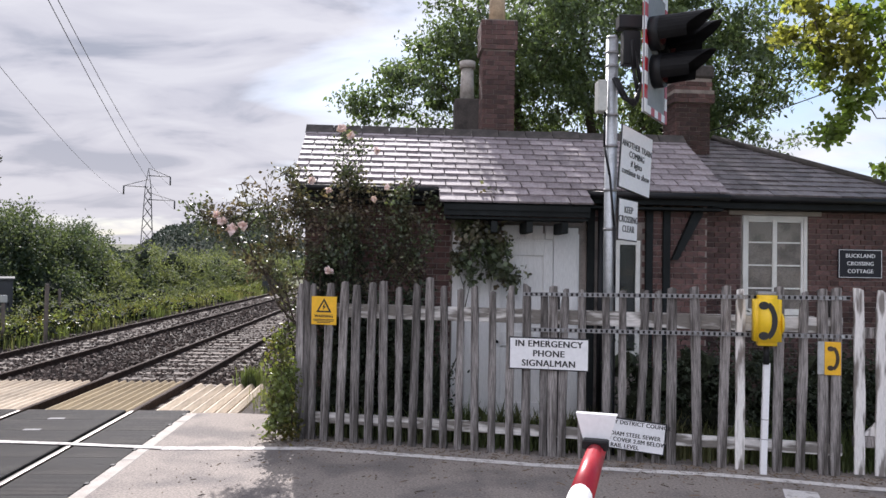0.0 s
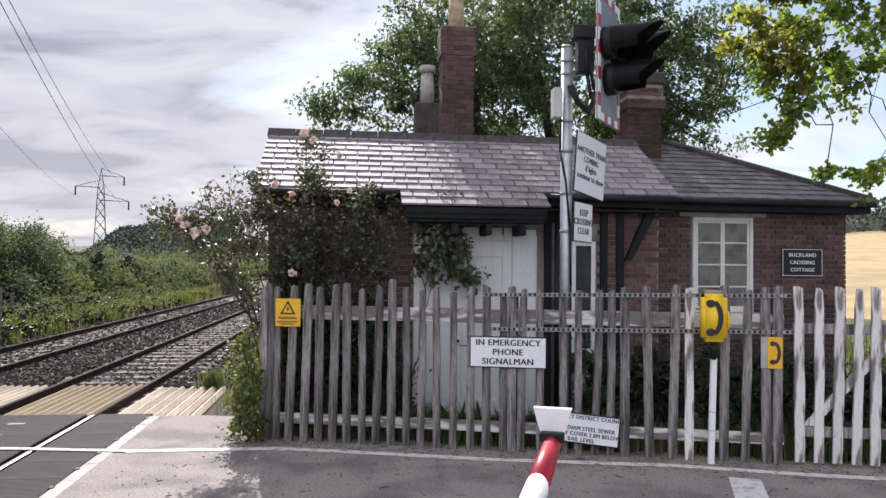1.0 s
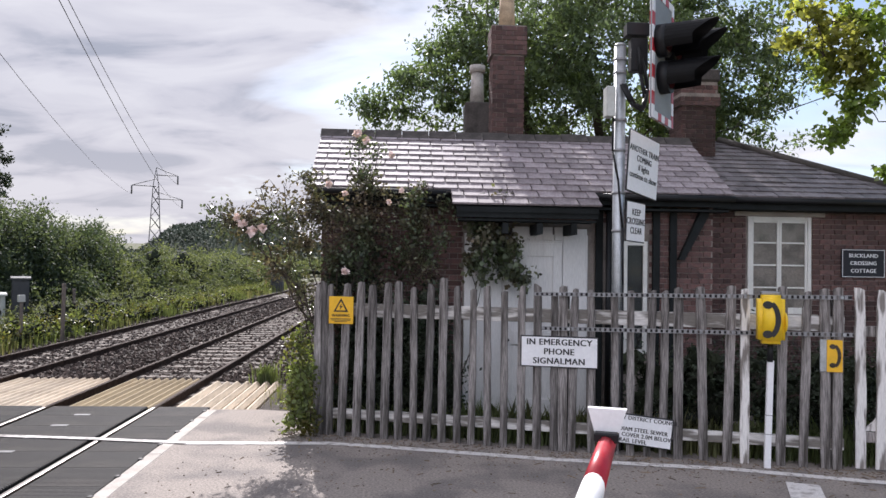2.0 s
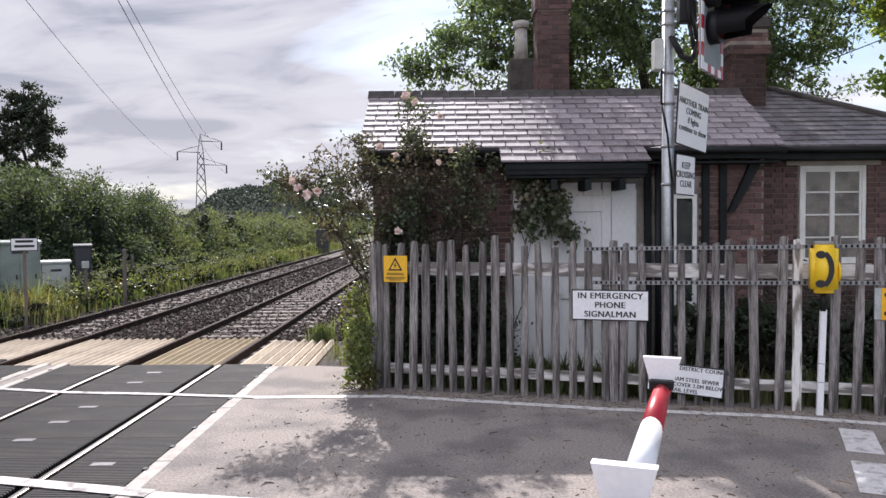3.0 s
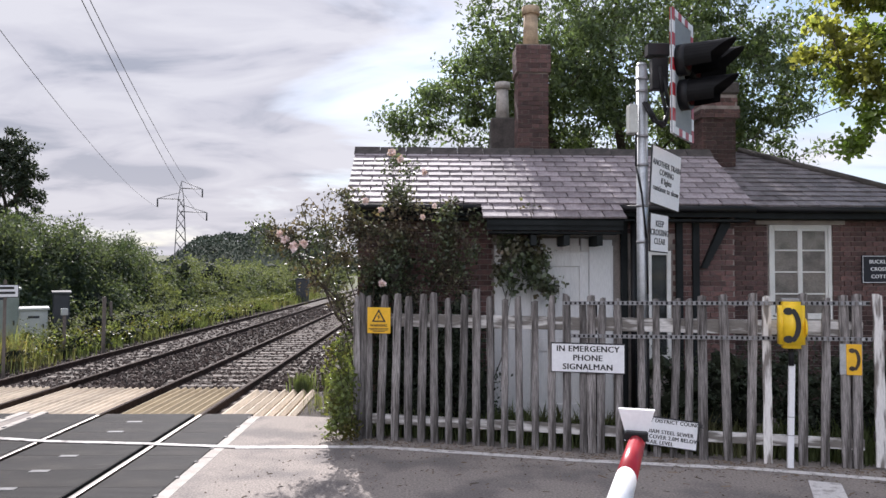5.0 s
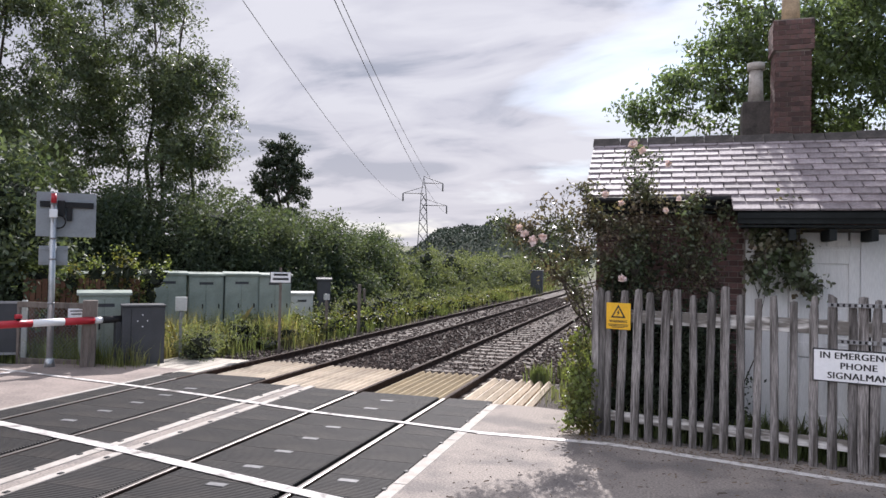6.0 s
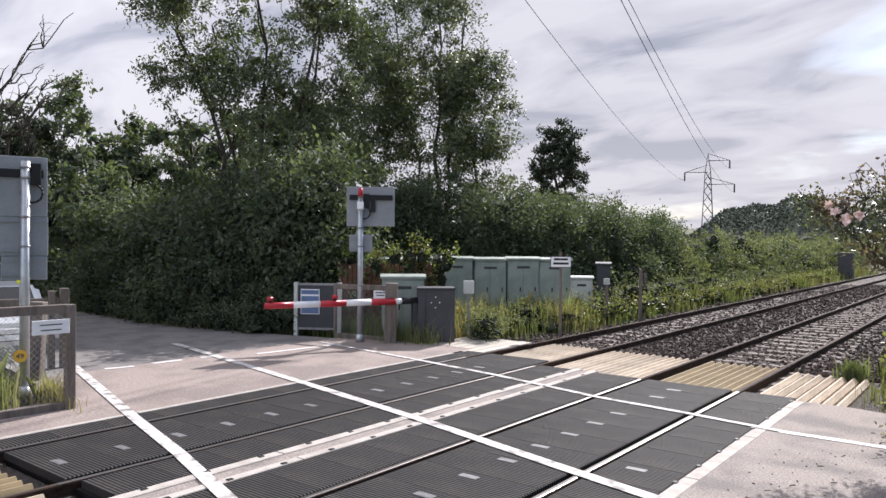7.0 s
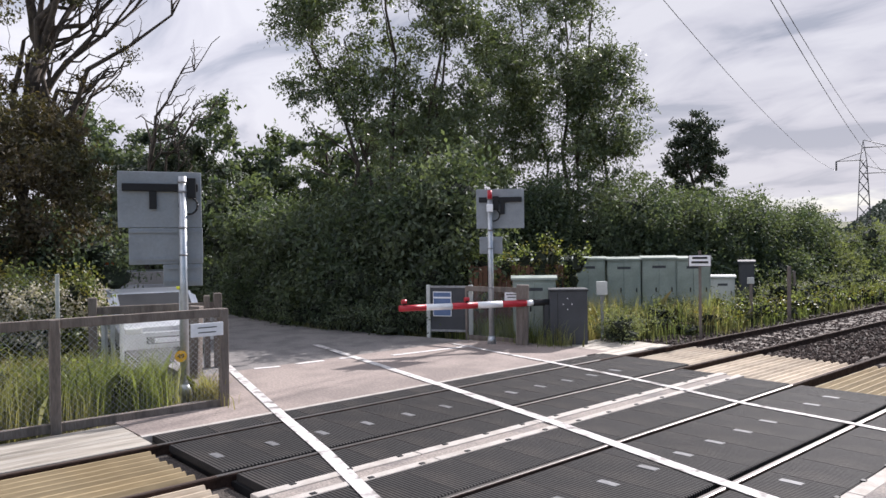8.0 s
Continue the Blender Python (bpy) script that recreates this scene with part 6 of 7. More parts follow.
for k, (x, y, h, r) in enumerate(((-41, 17.5, 10.2, 4.2), (-47, 12, 10.2, 4.5), (-36, 22, 9.6, 4.0), (-54, 5, 11.0, 5.0), (-30, 25, 9.4, 3.6))):
    tree("roadside_tree", "dark green roadside tree in full leaf", [((x, y, -0.2), (x, y, h * 0.85))], [((x, y, h * 0.58), (r, r, h * 0.44), 1.0)], 22000, 0.34, LEAF_DARK, 20 + k, 1.0, 0.5, 0.4, 0.25, 0.3)
tree("turning_tree", "tree with browning autumn leaves over the lane", [((-20.6, 1.8, -0.2), (-20.2, 2.4, 7.0)), ((-21.0, 2.4, -0.2), (-21.2, 3.4, 7.5))],
     [((-20.2, 2.5, 3.3), (2.5, 2.7, 2.7), 1.0), ((-20.0, 2.6, 1.3), (2.2, 2.1, 1.3), 0.28), ((-20.9, 3.6, 7.6), (1.8, 2.2, 2.4), 0.07)], 78000, 0.12, LEAF_BROWN, 31, 0.6, 0.45, 0.6, 0.2, 0.2)
tree("lane_tree", "green leafy tree with yellowing leaves behind the lane", [((-22.5, 1.2, -0.2), (-22.5, 1.4, 8.0))], [((-22.4, 1.2, 6.0), (1.9, 1.7, 2.4), 1.0)], 16000, 0.13, LEAF_MAPLE, 33, 0.6, 0.45, 0.5, 0.2, 0.3)
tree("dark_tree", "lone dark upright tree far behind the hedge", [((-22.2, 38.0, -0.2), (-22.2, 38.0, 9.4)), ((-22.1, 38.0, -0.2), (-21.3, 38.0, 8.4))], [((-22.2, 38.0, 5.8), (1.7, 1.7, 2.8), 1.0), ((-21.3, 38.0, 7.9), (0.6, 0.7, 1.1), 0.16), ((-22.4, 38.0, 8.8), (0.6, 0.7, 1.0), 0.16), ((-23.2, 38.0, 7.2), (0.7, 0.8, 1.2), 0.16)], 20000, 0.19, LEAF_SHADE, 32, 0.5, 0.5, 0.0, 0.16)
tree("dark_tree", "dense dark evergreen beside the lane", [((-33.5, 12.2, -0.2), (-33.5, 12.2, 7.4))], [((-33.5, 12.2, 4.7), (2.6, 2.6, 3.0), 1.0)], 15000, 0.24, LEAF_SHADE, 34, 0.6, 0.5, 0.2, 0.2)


def bare_tree(label, base, height, reach, r0, n, seed):
    g = np.random.default_rng(seed)
    t = thing("dead_tree", label, "tree", Matrix.Translation(base), "bare trees")
    trunk = bend((0, 0, -0.2), (0.3, reach * 0.15, height * 0.75), r0, r0 * 0.4, 0.25, g, 8)
    limbs = []
    for k in range(n):
        s, sr = trunk[3 + k % 6]
        q = np.array(s) + (g.uniform(-0.4, 0.5) * reach, g.uniform(0.05, 1.0) * reach, g.uniform(0.15, 0.45) * height)
        limb = bend(s, tuple(q), sr * 0.55, 0.014, 0.3, g, 6)
        limbs.append(limb)
        for _ in range(4):
            m = np.array(limb[int(g.integers(2, 6))][0])
            sub = bend(tuple(m), tuple(m + g.normal(0, 0.28, 3) * reach * 0.5 + (0, reach * 0.12, height * 0.08)), 0.032, 0.009, 0.10, g)
            limbs.append(sub)
            for _ in range(2):
                w = np.array(sub[int(g.integers(1, 4))][0])
                limbs.append(bend(tuple(w), tuple(w + g.normal(0, 0.22, 3) + (0, 0.1, 0.25)), 0.012, 0.005, 0.04, g, 2))
    part("trunk", limb_mesh("trunk", [trunk], BARK, 9), None, t)
    part("branchwork", limb_mesh("branchwork", limbs, BARK), None, t, kind="stuff")


bare_tree("bare grey dead tree with thin forked branches", (-30.9, 9.75, 0), 10.2, 2.9, 0.16, 10, 5)
bare_tree("half-bare tall tree with dark twisting branches", (-21.4, 3.0, 0), 13.5, 3.8, 0.26, 30, 6)


def hedge(name, label, line, width, height, leaves, size, material, seed, rough=0.5):
    """A hedge along plan points: lumpy heart coloured dark for inner shade, leaves over it."""
    g = np.random.default_rng(seed)
    h = thing(name, label, "hedge", Matrix.Translation((line[0][0], line[0][1], 0)))
    base = np.array((line[0][0], line[0][1], 0.0))
    segs = [(np.array(a, float), np.array(b, float)) for a, b in zip(line, line[1:])]
    lens = np.array([np.linalg.norm(b - a) for a, b in segs])
    pos, balls = [], []
    n = max(6, int(lens.sum() / (width * 0.28)))
    for k in range(n):
        s = k / n * lens.sum()
        i = 0
        while s > lens[i]:
            s -= lens[i]
            i += 1
        a, b = segs[i]
        c = a + (b - a) * s / lens[i]
        hh = height * g.uniform(1 - rough * 0.5, 1 + rough * 0.25)
        for lev in (0.28, 0.62, 0.86):
            r = width * 0.5 * (1.15 - lev * 0.5) * g.uniform(0.7, 1.2)
            q = np.array((c[0] + g.normal(0, width * 0.16), c[1] + g.normal(0, width * 0.16), hh * lev))
            rz = hh * 0.24 * g.uniform(0.8, 1.2)
            balls.append((q, (r, r, rz)))
            m = int(leaves / n / 3)
            sprays = max(3, m // 45)
            u = g.normal(size=(sprays, 3)) + (0, 0, 0.25)
            u /= np.linalg.norm(u, axis=1, keepdims=True)
            heart = u * np.array((r, r, rz)) * g.normal(0.92, 0.2, (sprays, 1))
            spread = min(0.34, 0.16 * width + 0.07)
            pick = g.integers(sprays, size=m)
            pos.append(q + heart[pick] + (u[pick] * 0.6 + (0, 0, 0.35)) * spread * g.uniform(-0.6, 1.5, (m, 1)) + g.normal(0, spread * 0.5, (m, 3)))
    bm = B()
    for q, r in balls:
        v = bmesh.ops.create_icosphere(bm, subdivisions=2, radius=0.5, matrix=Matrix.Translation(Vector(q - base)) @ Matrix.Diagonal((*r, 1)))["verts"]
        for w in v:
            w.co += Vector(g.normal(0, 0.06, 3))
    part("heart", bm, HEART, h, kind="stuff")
    pos = np.concatenate(pos)
    pos = pos[pos[:, 2] > 0.02]
    part("leaves", leaf_mesh("leaves", pos - base, size, material, 0.5, 0.2, seed), None, h, kind="stuff")
    return h


hedge("roadside_hedge", "dark overgrown hedge along the lane", [(-14.2, 12.0), (-17.5, 11.2), (-25, 11.6)], 2.6, 3.4, 92000, 0.165, LEAF_DARK, 41)
hedge("roadside_hedge", "dark overgrown hedge further along the lane", [(-25, 11.6), (-34, 11.6), (-50, 10)], 2.6, 3.9, 28000, 0.26, LEAF_DARK, 40)
hedge("roadside_hedge", "low bramble hedge hanging over the lane edge", [(-13.7, 10.9), (-17.0, 9.9), (-24, 10.4)], 1.1, 1.5, 30000, 0.10, LEAF_DARK, 42)
hedge("trackside_hedge", "tall dark hedge behind the equipment cabinets", [(-17.5, 17.5), (-15.0, 21.5), (-14.4, 25)], 3.2, 3.6, 84000, 0.135, LEAF_DARK, 43)
hedge("trackside_hedge", "mixed green shrubs along the railway", [(-13.6, 34), (-13.0, 42), (-12.6, 56), (-12.8, 80)], 2.6, 1.65, 66000, 0.17, LEAF_SCRUB, 44, 1.5)
hedge("trackside_hedge", "taller green bushes scattered along the railway", [(-14.0, 35), (-13.4, 44), (-13.2, 62)], 2.2, 1.9, 24000, 0.16, LEAF_SCRUB, 54, 1.8)
hedge("trackside_hedge", "green trees and shrubs far along the line", [(-19, 56), (-17, 85), (-14.5, 130)], 5.0, 2.5, 30000, 0.28, LEAF_SCRUB, 45, 0.9)
hedge("trackside_hedge", "green shrubs behind the cottage along the line", [(0.6, 22), (0.2, 40), (-0.6, 70), (-1, 110)], 2.8, 2.6, 16000, 0.26, LEAF, 46, 0.8)
bramble = hedge("bramble_bush", "sunlit bramble with pale flower heads behind the mesh", [(-14.8, 2.9), (-15.0, 1.3), (-15.1, -2.5)], 1.0, 1.5, 30000, 0.08, LEAF_IVY, 47)
fg = np.random.default_rng(52)
heads = np.stack([fg.normal(0.42, 0.12, 130), fg.uniform(-3.2, 0.2, 130), fg.uniform(0.6, 1.5, 130)], 1)
part("flower_heads", leaf_mesh("flower_heads", (heads[fg.integers(130, size=5200)] + fg.normal(0, 0.06, (5200, 3))), 0.05, SEED_HEAD, 0.8, 0.2, 53), None, bramble, "pale seed heads", kind="stuff")
hedge("field_hedge", "dark brambles under the tree beside the lane", [(-18.6, 4.0), (-19.2, 1.4), (-20, -2.5)], 1.8, 2.3, 26000, 0.12, LEAF_DARK, 50)
hedge("trackside_hedge", "dark hedge falling away along the railway", [(-14.6, 25), (-14.4, 29), (-15.0, 36)], 3.0, 3.3, 70000, 0.14, LEAF_DARK, 51, 0.35)
hedge("ivy_clump", "bright ivy spilling over the board fence", [(-13.5, 11.5), (-12.4, 12.3), (-11.3, 13.2)], 0.5, 1.8, 6000, 0.09, LEAF_IVY, 48, 0.4)
hedge("field_hedge", "dark hedge line behind the lane", [(-24, 0.0), (-30, -1), (-45, -6)], 2.5, 3.0, 15000, 0.24, LEAF_DARK, 49)


def far_wood(name, label, az0, az1, dist, height, seed, size=1.5):
    g = np.random.default_rng(seed)
    h = thing(name, label, "woodland", None, "", "stuff")
    az = np.radians(g.uniform(az0, az1, 13000))
    f = (az - np.radians(az0)) / np.radians(az1 - az0)
    prof = np.sin(np.pi * np.clip(f, 0, 1)) ** 0.6 * (0.9 + 0.07 * np.sin(f * 17 + seed) + 0.03 * np.sin(f * 41))
    d = dist * (1 + g.uniform(0, 0.25, 13000))
    z = height * prof * np.sqrt(g.uniform(0, 1, 13000)) * d / dist
    pos = np.stack([np.sin(az) * d, np.cos(az) * d, z], 1)
    part("tree_tops", leaf_mesh("tree_tops", pos, size * 1.15, FAR_WOOD, 0.9, 0.0, seed), None, h, kind="stuff")
    bm = B()
    k = 60
    rows = []
    for i in range(k + 1):
        fi = i / k
        a = radians(az0 + (az1 - az0) * fi)
        p = math.sin(math.pi * fi) ** 0.6 * (0.9 + 0.07 * math.sin(fi * 17 + seed) + 0.03 * math.sin(fi * 41))
        rows.append([bm.verts.new((math.sin(a) * dd, math.cos(a) * dd, zz)) for dd, zz in ((dist * 0.99, -3), (dist * 1.1, height * p * 0.92), (dist * 1.3, -3))])
    for a, b in zip(rows, rows[1:]):
        for j in range(2):
            bm.faces.new((a[j], b[j], b[j + 1], a[j + 1]))
    part("hill", bm, FAR_WOOD, h)


far_wood("far_woods", "dark wooded hill on the horizon beyond the line", -20, -5, 300, 21.5, 61, 1.0)
far_wood("far_woods", "wooded hill beyond the stubble field", 22, 62, 300, 33, 62)
far_wood("far_woods", "low line of distant trees", -60, -12, 320, 9, 63)
far_wood("far_woods", "low distant trees where the rails run out", -15, 30, 340, 12, 65, 1.2)
far_wood("far_woods", "low line of distant trees behind the road", 60, 300, 330, 14, 64, 2.5)


# ---- roses, climbers, grass ----
def shrub(name, label, stems, blobs, leaves, size, material, seed, stem_r=0.012, flowers=(), wide=0.6, category="shrub"):
    g = np.random.default_rng(seed)
    s = thing(name, label, category, Matrix.Translation(stems[0][0]))
    base = np.array(stems[0][0])
    limbs, pos = [], []
    for a, b in stems:
        limbs.append(bend(a, b, stem_r, stem_r * 0.4, 0.12, g, 6))
    total = sum(b[2] for b in blobs)
    for c, r, share in blobs:
        c, r = np.array(c, float), np.array(r, float)
        for _ in range(max(3, int(leaves * share / total / 26))):
            u = g.normal(size=3)
            u /= np.linalg.norm(u)
            q = c + u * r * g.uniform(0.2, 1.0) ** 0.5
            p = min((pt for l in limbs[:len(stems)] for pt, _ in l), key=lambda w: np.linalg.norm(np.array(w) - q + g.normal(0, 0.12, 3)))
            limbs.append(bend(p, q, stem_r * 0.45, 0.002, 0.06, g, 3))
            m = 26
            tt = g.uniform(0.3, 1.05, m)[:, None]
            pos.append(np.array(p) + (q - np.array(p)) * tt + g.normal(0, 0.055, (m, 3)) + np.array((0, 0, 0.02)))
    part("stemwork", limb_mesh("stemwork", [[(tuple(np.array(p) - base), r) for p, r in l] for l in limbs], BARK, 4), None, s, kind="stuff")
    part("leaves", leaf_mesh("leaves", np.concatenate(pos) - base, size, material, wide, 0.3, seed), None, s, kind="stuff")
    for f in flowers:
        k = 34
        u = g.normal(size=(k, 3))
        u /= np.linalg.norm(u, axis=1, keepdims=True)
        part("flower", leaf_mesh("flower", u * 0.012, 0.052 * f[3], PETAL, 0.95, 0.0, int(g.integers(999))), None, s, "pale pink rose bloom").location = tuple(np.array(f[:3]) - base)
    return s


shrub("rose_bush", "sprawling climbing rose with pale pink blooms at the cottage corner",
      [((-1.0, 8.95, 0), (-1.5, 8.8, 2.6)), ((-0.9, 9.0, 0), (-0.6, 8.8, 3.7)), ((-0.7, 9.0, 0), (-0.35, 8.85, 3.6)), ((-1.15, 8.85, 1.3), (-2.1, 8.6, 2.6)), ((-0.5, 9.05, 0), (0.3, 8.85, 3.1)), ((-0.8, 8.9, 0), (-1.3, 8.7, 3.15)), ((-1.05, 8.85, 0.9), (-1.8, 8.6, 3.0)), ((-1.2, 8.8, 1.5), (-2.4, 8.55, 2.7)), ((0.0, 9.1, 0), (0.6, 8.95, 2.9))],
      [((-1.5, 8.75, 2.35), (0.75, 0.4, 0.55), 1.0), ((-2.15, 8.65, 2.5), (0.45, 0.3, 0.35), 0.3), ((-0.9, 8.75, 2.5), (0.6, 0.35, 0.5), 0.8), ((-0.55, 8.75, 3.3), (0.22, 0.2, 0.5), 0.25), ((-0.2, 8.8, 2.75), (0.5, 0.25, 0.5), 0.55), ((0.3, 8.95, 2.6), (0.45, 0.2, 0.45), 0.4), ((-0.9, 8.85, 1.75), (0.65, 0.3, 0.45), 0.4), ((-0.1, 9.0, 1.9), (0.7, 0.2, 0.5), 0.45), ((-1.25, 8.7, 3.0), (0.4, 0.25, 0.25), 0.2)],
      10500, 0.056, LEAF_ROSE, 71, 0.014,
      [(-1.98, 8.45, 2.55, 1.3), (-1.86, 8.42, 2.46, 1.5), (-1.74, 8.42, 2.50, 1.2), (-2.06, 8.5, 2.62, 1.0), (-0.72, 8.4, 1.98, 1.1), (-0.18, 8.6, 3.45, 1.0), (-0.62, 8.6, 3.72, 1.2), (-0.50, 8.55, 3.62, 0.9), (-0.95, 8.5, 3.05, 1.0), (-0.75, 8.5, 2.95, 0.9), (-0.2, 8.5, 2.85, 0.8), (-0.05, 8.5, 3.0, 0.7)])
shrub("climbing_plant", "dark climber trailing over the white door", [((0.75, 9.1, 0), (1.0, 9.1, 2.5)), ((1.0, 9.1, 2.4), (1.55, 9.05, 1.95)), ((0.95, 9.1, 1.2), (1.2, 9.0, 2.9)), ((0.85, 9.1, 2.2), (1.45, 9.0, 2.35))],
      [((1.12, 9.05, 2.5), (0.3, 0.15, 0.35), 1.0), ((1.4, 9.02, 2.2), (0.25, 0.12, 0.28), 0.7), ((1.25, 8.95, 2.88), (0.16, 0.14, 0.12), 0.3), ((1.55, 9.0, 1.85), (0.2, 0.1, 0.12), 0.3), ((1.0, 9.05, 2.0), (0.2, 0.12, 0.3), 0.4)], 1700, 0.08, LEAF_ROSE, 72, 0.01, (), 0.8, "climber")
shrub("ivy_bush", "bright green ivy and bramble at the foot of the fence end", [((-1.2, 8.4, 0), (-1.25, 8.35, 1.3)), ((-1.3, 8.42, 0), (-1.3, 8.4, 0.7)), ((-1.1, 8.35, 0), (-1.15, 8.3, 0.8))],
      [((-1.17, 8.38, 0.75), (0.09, 0.15, 0.42), 0.7), ((-1.22, 8.35, 0.28), (0.17, 0.16, 0.25), 0.8), ((-1.1, 8.28, 0.12), (0.35, 0.12, 0.1), 0.4), ((-1.3, 8.75, 0.95), (0.2, 0.25, 0.5), 0.7), ((-1.35, 9.0, 0.4), (0.25, 0.3, 0.35), 0.6)], 2200, 0.06, LEAF_IVY, 73, 0.008, (), 0.8)
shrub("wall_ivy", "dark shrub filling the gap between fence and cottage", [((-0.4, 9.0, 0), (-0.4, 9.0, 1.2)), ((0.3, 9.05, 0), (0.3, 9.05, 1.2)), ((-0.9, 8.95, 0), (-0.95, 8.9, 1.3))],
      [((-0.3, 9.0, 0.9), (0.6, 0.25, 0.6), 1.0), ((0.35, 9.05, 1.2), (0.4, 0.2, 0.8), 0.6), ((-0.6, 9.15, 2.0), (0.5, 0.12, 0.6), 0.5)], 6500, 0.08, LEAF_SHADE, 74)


def grass_patch(name, label, count, place, hmin, hmax, material, seed, w=0.012):
    g = np.random.default_rng(seed)
    n = count
    xy = place(g, n)
    h = g.uniform(hmin, hmax, n) * (0.6 + 0.8 * g.random(n))
    lean = g.normal(0, 0.28, (n, 2)) * h[:, None]
    a = g.uniform(0, 6.283, n)
    dx, dy = np.cos(a) * w, np.sin(a) * w
    v = np.empty((n, 5, 3))
    z0 = np.full(n, -0.2)
    v[:, 0] = np.stack([xy[:, 0] - dx, xy[:, 1] - dy, z0], 1)
    v[:, 1] = np.stack([xy[:, 0] + dx, xy[:, 1] + dy, z0], 1)
    v[:, 2] = np.stack([xy[:, 0] + dx * 0.7 + lean[:, 0] * 0.35, xy[:, 1] + dy * 0.7 + lean[:, 1] * 0.35, h * 0.6], 1)
    v[:, 3] = np.stack([xy[:, 0] + lean[:, 0], xy[:, 1] + lean[:, 1], h], 1)
    v[:, 4] = np.stack([xy[:, 0] - dx * 0.7 + lean[:, 0] * 0.35, xy[:, 1] - dy * 0.7 + lean[:, 1] * 0.35, h * 0.6], 1)
    me = bpy.data.meshes.new(name)
    me.vertices.add(n * 5)
    me.vertices.foreach_set("co", v.ravel())
    me.loops.add(n * 5)
    me.loops.foreach_set("vertex_index", np.arange(n * 5, dtype=np.int32))
    me.polygons.add(n)
    me.polygons.foreach_set("loop_start", np.arange(0, n * 5, 5, dtype=np.int32))
    me.polygons.foreach_set("loop_total", np.full(n, 5, dtype=np.int32))
    me.materials.append(material)
    me.update()
    return solo(name, me, None, label, "grass", "stuff")


def behind_fence(g, n):
    u = g.uniform(0, 7.5, n)
    d = g.uniform(0.12, 1.0, n)
    return np.stack([-0.97 + u * 0.963 + d * 0.27, 8.45 - u * 0.269 + d * 0.963], 1)


def lane_edge(g, n):
    u = g.uniform(0, 1, n) ** 1.2
    y = np.interp(u, (0, 0.32, 1), (10.6, 9.35, 9.85))
    return np.stack([-13.6 - 10.4 * u, y + g.normal(0, 0.14, n)], 1)


def area(x0, x1, y0, y1, clumps=0, spread=0.4):
    def place(g, n):
        if clumps:
            c = np.stack([g.uniform(x0, x1, clumps), g.uniform(y0, y1, clumps)], 1)
            return c[g.integers(clumps, size=n)] + g.normal(0, spread, (n, 2))
        return np.stack([g.uniform(x0, x1, n), g.uniform(y0, y1, n)], 1)
    return place


grass_patch("verge_grass", "rough green and straw grass beside the track", 16000, area(-12.5, -9.7, 13.6, 30, 90, 0.45), 0.06, 0.30, GRASS_BLADE, 81, 0.007)
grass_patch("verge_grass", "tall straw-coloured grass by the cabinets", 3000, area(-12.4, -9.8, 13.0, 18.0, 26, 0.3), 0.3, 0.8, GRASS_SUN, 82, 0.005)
hedge("weed_clump", "low pale green plants creeping over the gravel beside the rails", [(-9.9, 15.5), (-9.8, 24), (-9.9, 40), (-10.2, 60)], 1.0, 0.22, 16000, 0.09, LEAF_IVY, 102, 1.6)
grass_patch("verge_grass", "green grass strip along the far railway verge", 14000, area(-12.0, -9.9, 28, 70, 120, 0.6), 0.15, 0.45, GRASS_BLADE, 83, 0.014)
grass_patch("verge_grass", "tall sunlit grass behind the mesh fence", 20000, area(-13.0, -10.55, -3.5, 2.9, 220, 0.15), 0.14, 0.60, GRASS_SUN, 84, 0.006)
hedge("weed_clump", "nettles and docks among the fenced grass", [(-11.2, 2.5), (-12.0, 1.4), (-11.3, 0.2), (-11.8, -2)], 0.5, 0.36, 9000, 0.07, LEAF_IVY, 90, 0.9)
grass_patch("verge_grass", "green weeds beside the near rail", 4000, area(-1.9, -0.9, 12.5, 26, 50, 0.25), 0.08, 0.28, GRASS_BLADE, 85)
grass_patch("verge_grass", "low weeds in the gritty strip by the timbers", 700, area(-1.9, -1.1, 10.4, 12.6, 14, 0.15), 0.03, 0.12, GRASS_BLADE, 100, 0.006)
grass_patch("verge_grass", "small tuft between the timbers", 180, lambda g, n: g.normal(0, 0.1, (n, 2)) + (-2.45, 12.9), 0.1, 0.24, GRASS_BLADE, 86, 0.01)
grass_patch("verge_grass", "weeds and grass in the cottage garden", 7000, behind_fence, 0.1, 0.35, GRASS_BLADE, 87)
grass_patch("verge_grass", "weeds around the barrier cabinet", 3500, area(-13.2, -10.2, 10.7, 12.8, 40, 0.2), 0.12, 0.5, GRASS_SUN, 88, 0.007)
grass_patch("field_grass", "dry grass at the edge of the field", 9000, area(7.8, 22, 10, 26, 100, 0.6), 0.1, 0.4, GRASS_BLADE, 89, 0.02)
hedge("weed_clump", "mixed green weeds and brambles on the railway verge", [(-10.3, 14.6), (-10.9, 17.2), (-10.7, 21)], 1.0, 0.40, 7000, 0.075, LEAF_SCRUB, 91, 1.6)
hedge("weed_clump", "mixed green weeds and brambles on the railway verge", [(-10.9, 22), (-11.2, 30), (-11.2, 44)], 1.4, 0.5, 9000, 0.10, LEAF_SCRUB, 92, 1.6)
hedge("weed_clump", "dark weeds at the foot of the barrier cabinet", [(-9.7, 12.4), (-10.6, 13.6)], 0.9, 0.36, 4500, 0.06, LEAF_SCRUB, 93, 1.5)
hedge("weed_clump", "low dark weeds along the cabinet fronts", [(-13.0, 13.4), (-11.6, 14.6), (-10.0, 16.4)], 0.8, 0.34, 10000, 0.06, LEAF_SCRUB, 94, 0.9)


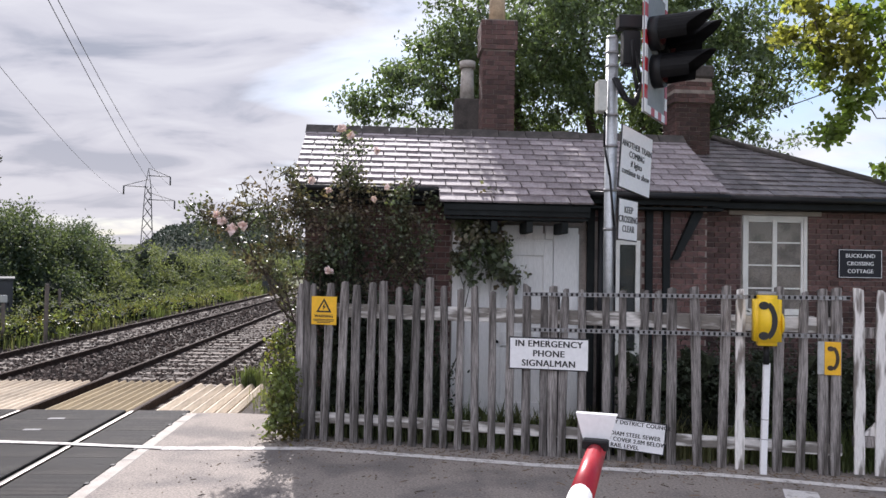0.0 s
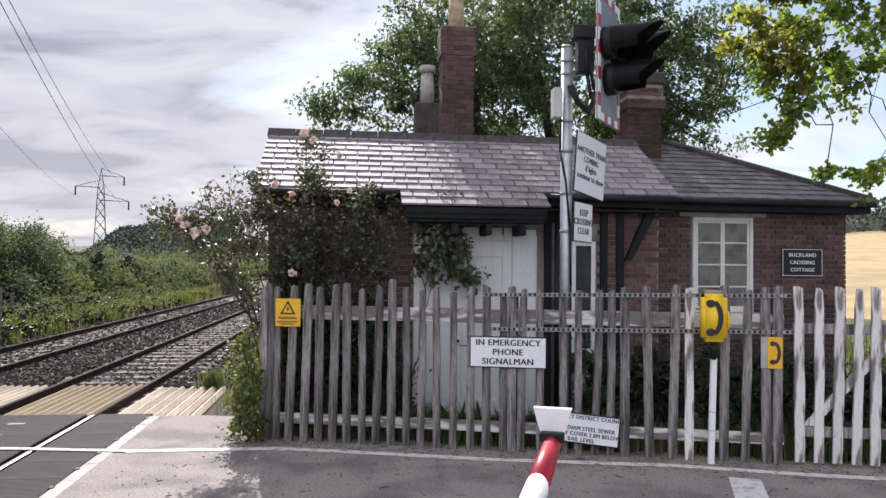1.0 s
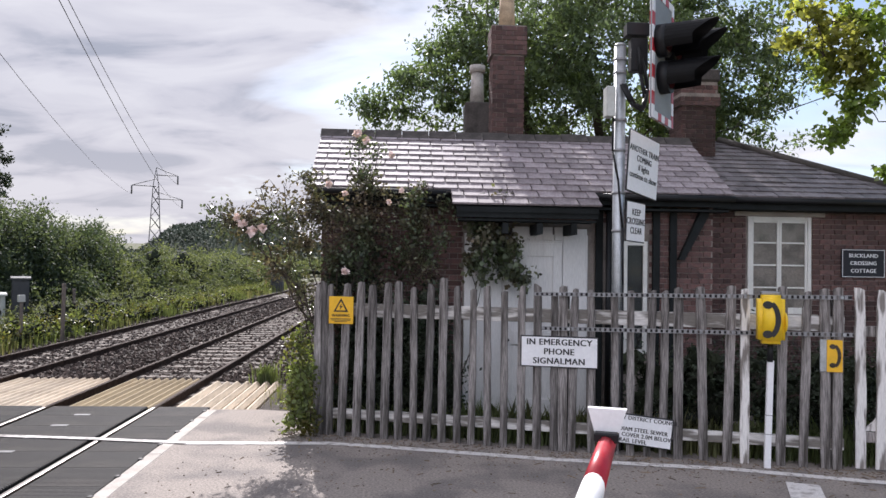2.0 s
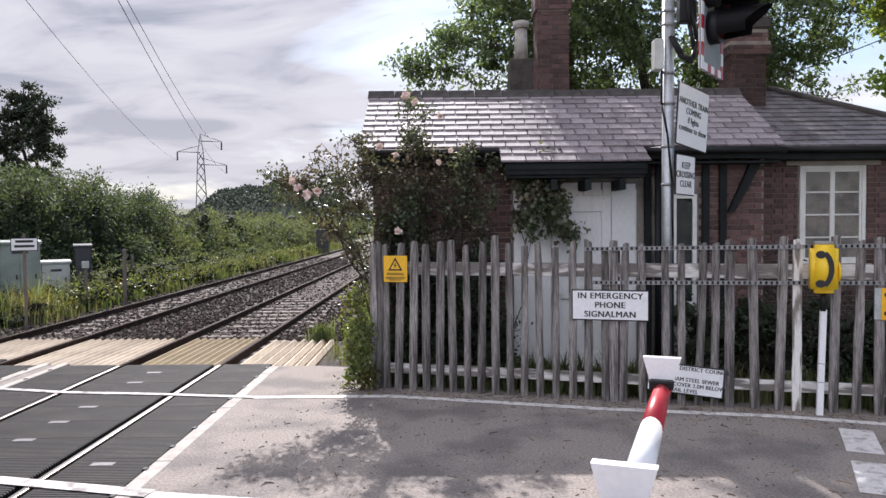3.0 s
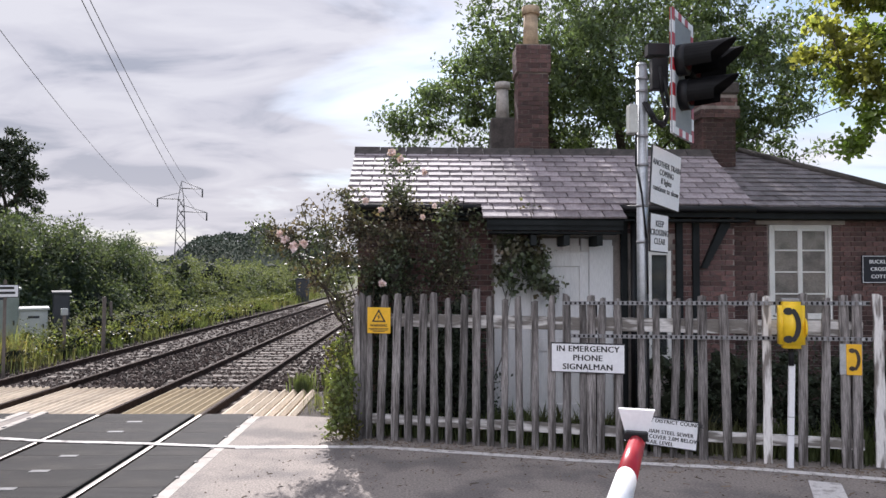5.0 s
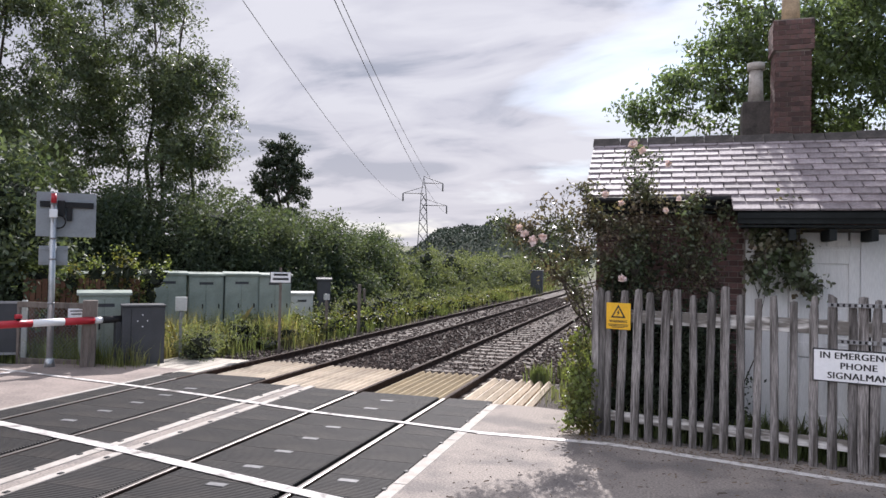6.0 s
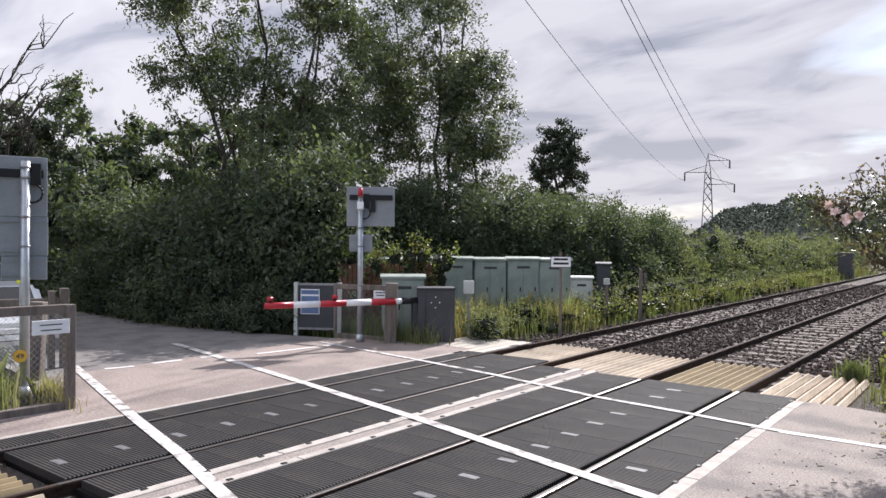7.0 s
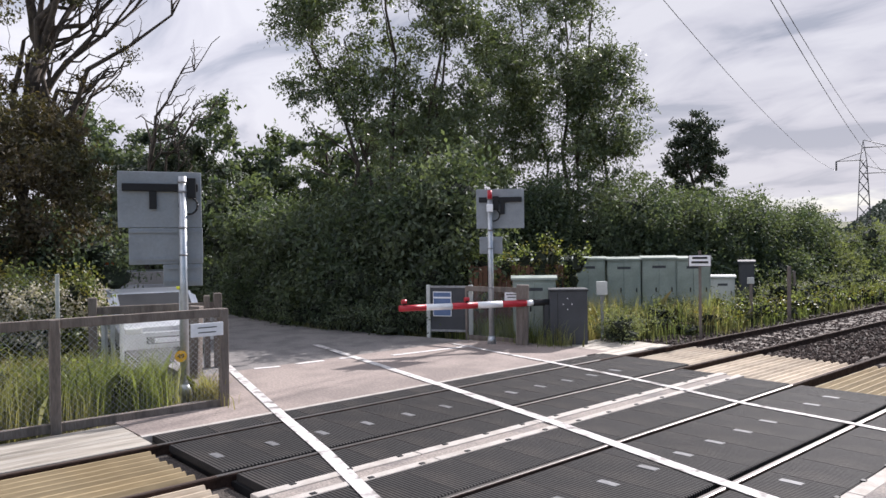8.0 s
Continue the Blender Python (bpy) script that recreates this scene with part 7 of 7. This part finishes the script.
def road_grit():
    """Grit, twigs and dead leaves that gather along the kerb and the crossing edge."""
    g = np.random.default_rng(95)
    verts, faces = [], []
    for k in range(2400):
        if k % 3:
            u = g.uniform(-0.5, 7.5)
            d = -abs(g.normal(0, 0.35)) - 0.03
            x, y = -0.97 + u * 0.963 + d * 0.27, 8.45 - u * 0.269 + d * 0.963
        else:
            x, y = g.uniform(-2.3, 4.0), g.uniform(3.0, 7.6)
        s = g.uniform(0.003, 0.008)
        ln = s * (g.uniform(3, 9) if k % 4 == 0 else g.uniform(0.8, 1.8))
        a = g.uniform(0, 6.283)
        c, n = np.array((math.cos(a), math.sin(a))), np.array((-math.sin(a), math.cos(a)))
        o = len(verts)
        for p, q, z in ((-1, -1, 0.0), (1, -1, 0.0), (1, 1, 0.0), (-1, 1, 0.0), (-0.6, 0, 1.2), (0.6, 0, 1.2)):
            w = c * ln * p + n * s * q
            verts.append((x + w[0], y + w[1], 0.001 + s * z))
        faces += [(o, o + 1, o + 5, o + 4), (o + 1, o + 2, o + 5), (o + 2, o + 3, o + 4, o + 5), (o + 3, o, o + 4)]
    solo("road_grit", raw("road_grit", verts, faces, GRIT), None, "scattered grit, twigs and dry leaves on the road", "debris", "stuff")


road_grit()
grass_patch("verge_grass", "dry grass and nettles along the foot of the lane hedge", 3500, lane_edge, 0.04, 0.20, GRASS_BLADE, 99, 0.008)
hedge("weed_clump", "scruffy brambles and nettles creeping onto the lane edge", [(-13.6, 10.5), (-15.5, 9.6), (-19, 9.5), (-24, 9.9)], 0.9, 0.5, 14000, 0.08, LEAF_DARK, 101, 1.4)
# shrubs added behind the pickets, dark-leaved to stand for the shade there
hedge("garden_shrub", "shrubs coloured dark as shade in the narrow cottage garden", [(-0.7, 8.95), (0.6, 8.75)], 0.5, 1.2, 6000, 0.06, LEAF_SHADE, 96, 0.5)
hedge("garden_shrub", "low shrubs coloured dark as shade behind the fence by the signal post", [(2.9, 8.3), (4.6, 8.1), (7.6, 7.6)], 0.7, 1.0, 12000, 0.06, LEAF_SHADE, 97, 0.7)
grass_patch("verge_grass", "sunlit tuft of yellow grass at the fence corner", 500, lambda g, n: g.normal(0, (0.22, 0.06), (n, 2)) + (-10.3, 3.32), 0.1, 0.36, GRASS_SUN, 98, 0.008)
tele = thing("telephone_wire", "thin telephone wire running up from the wing roof", "cable")
part("wire", pipe(B(), [(5.3, 11.75, 4.42), (6.4, 11.9, 4.78), (7.6, 12.1, 5.24), (9.0, 12.3, 5.9), (12.0, 12.7, 7.4)], 0.009, 4), BLACK, tele)
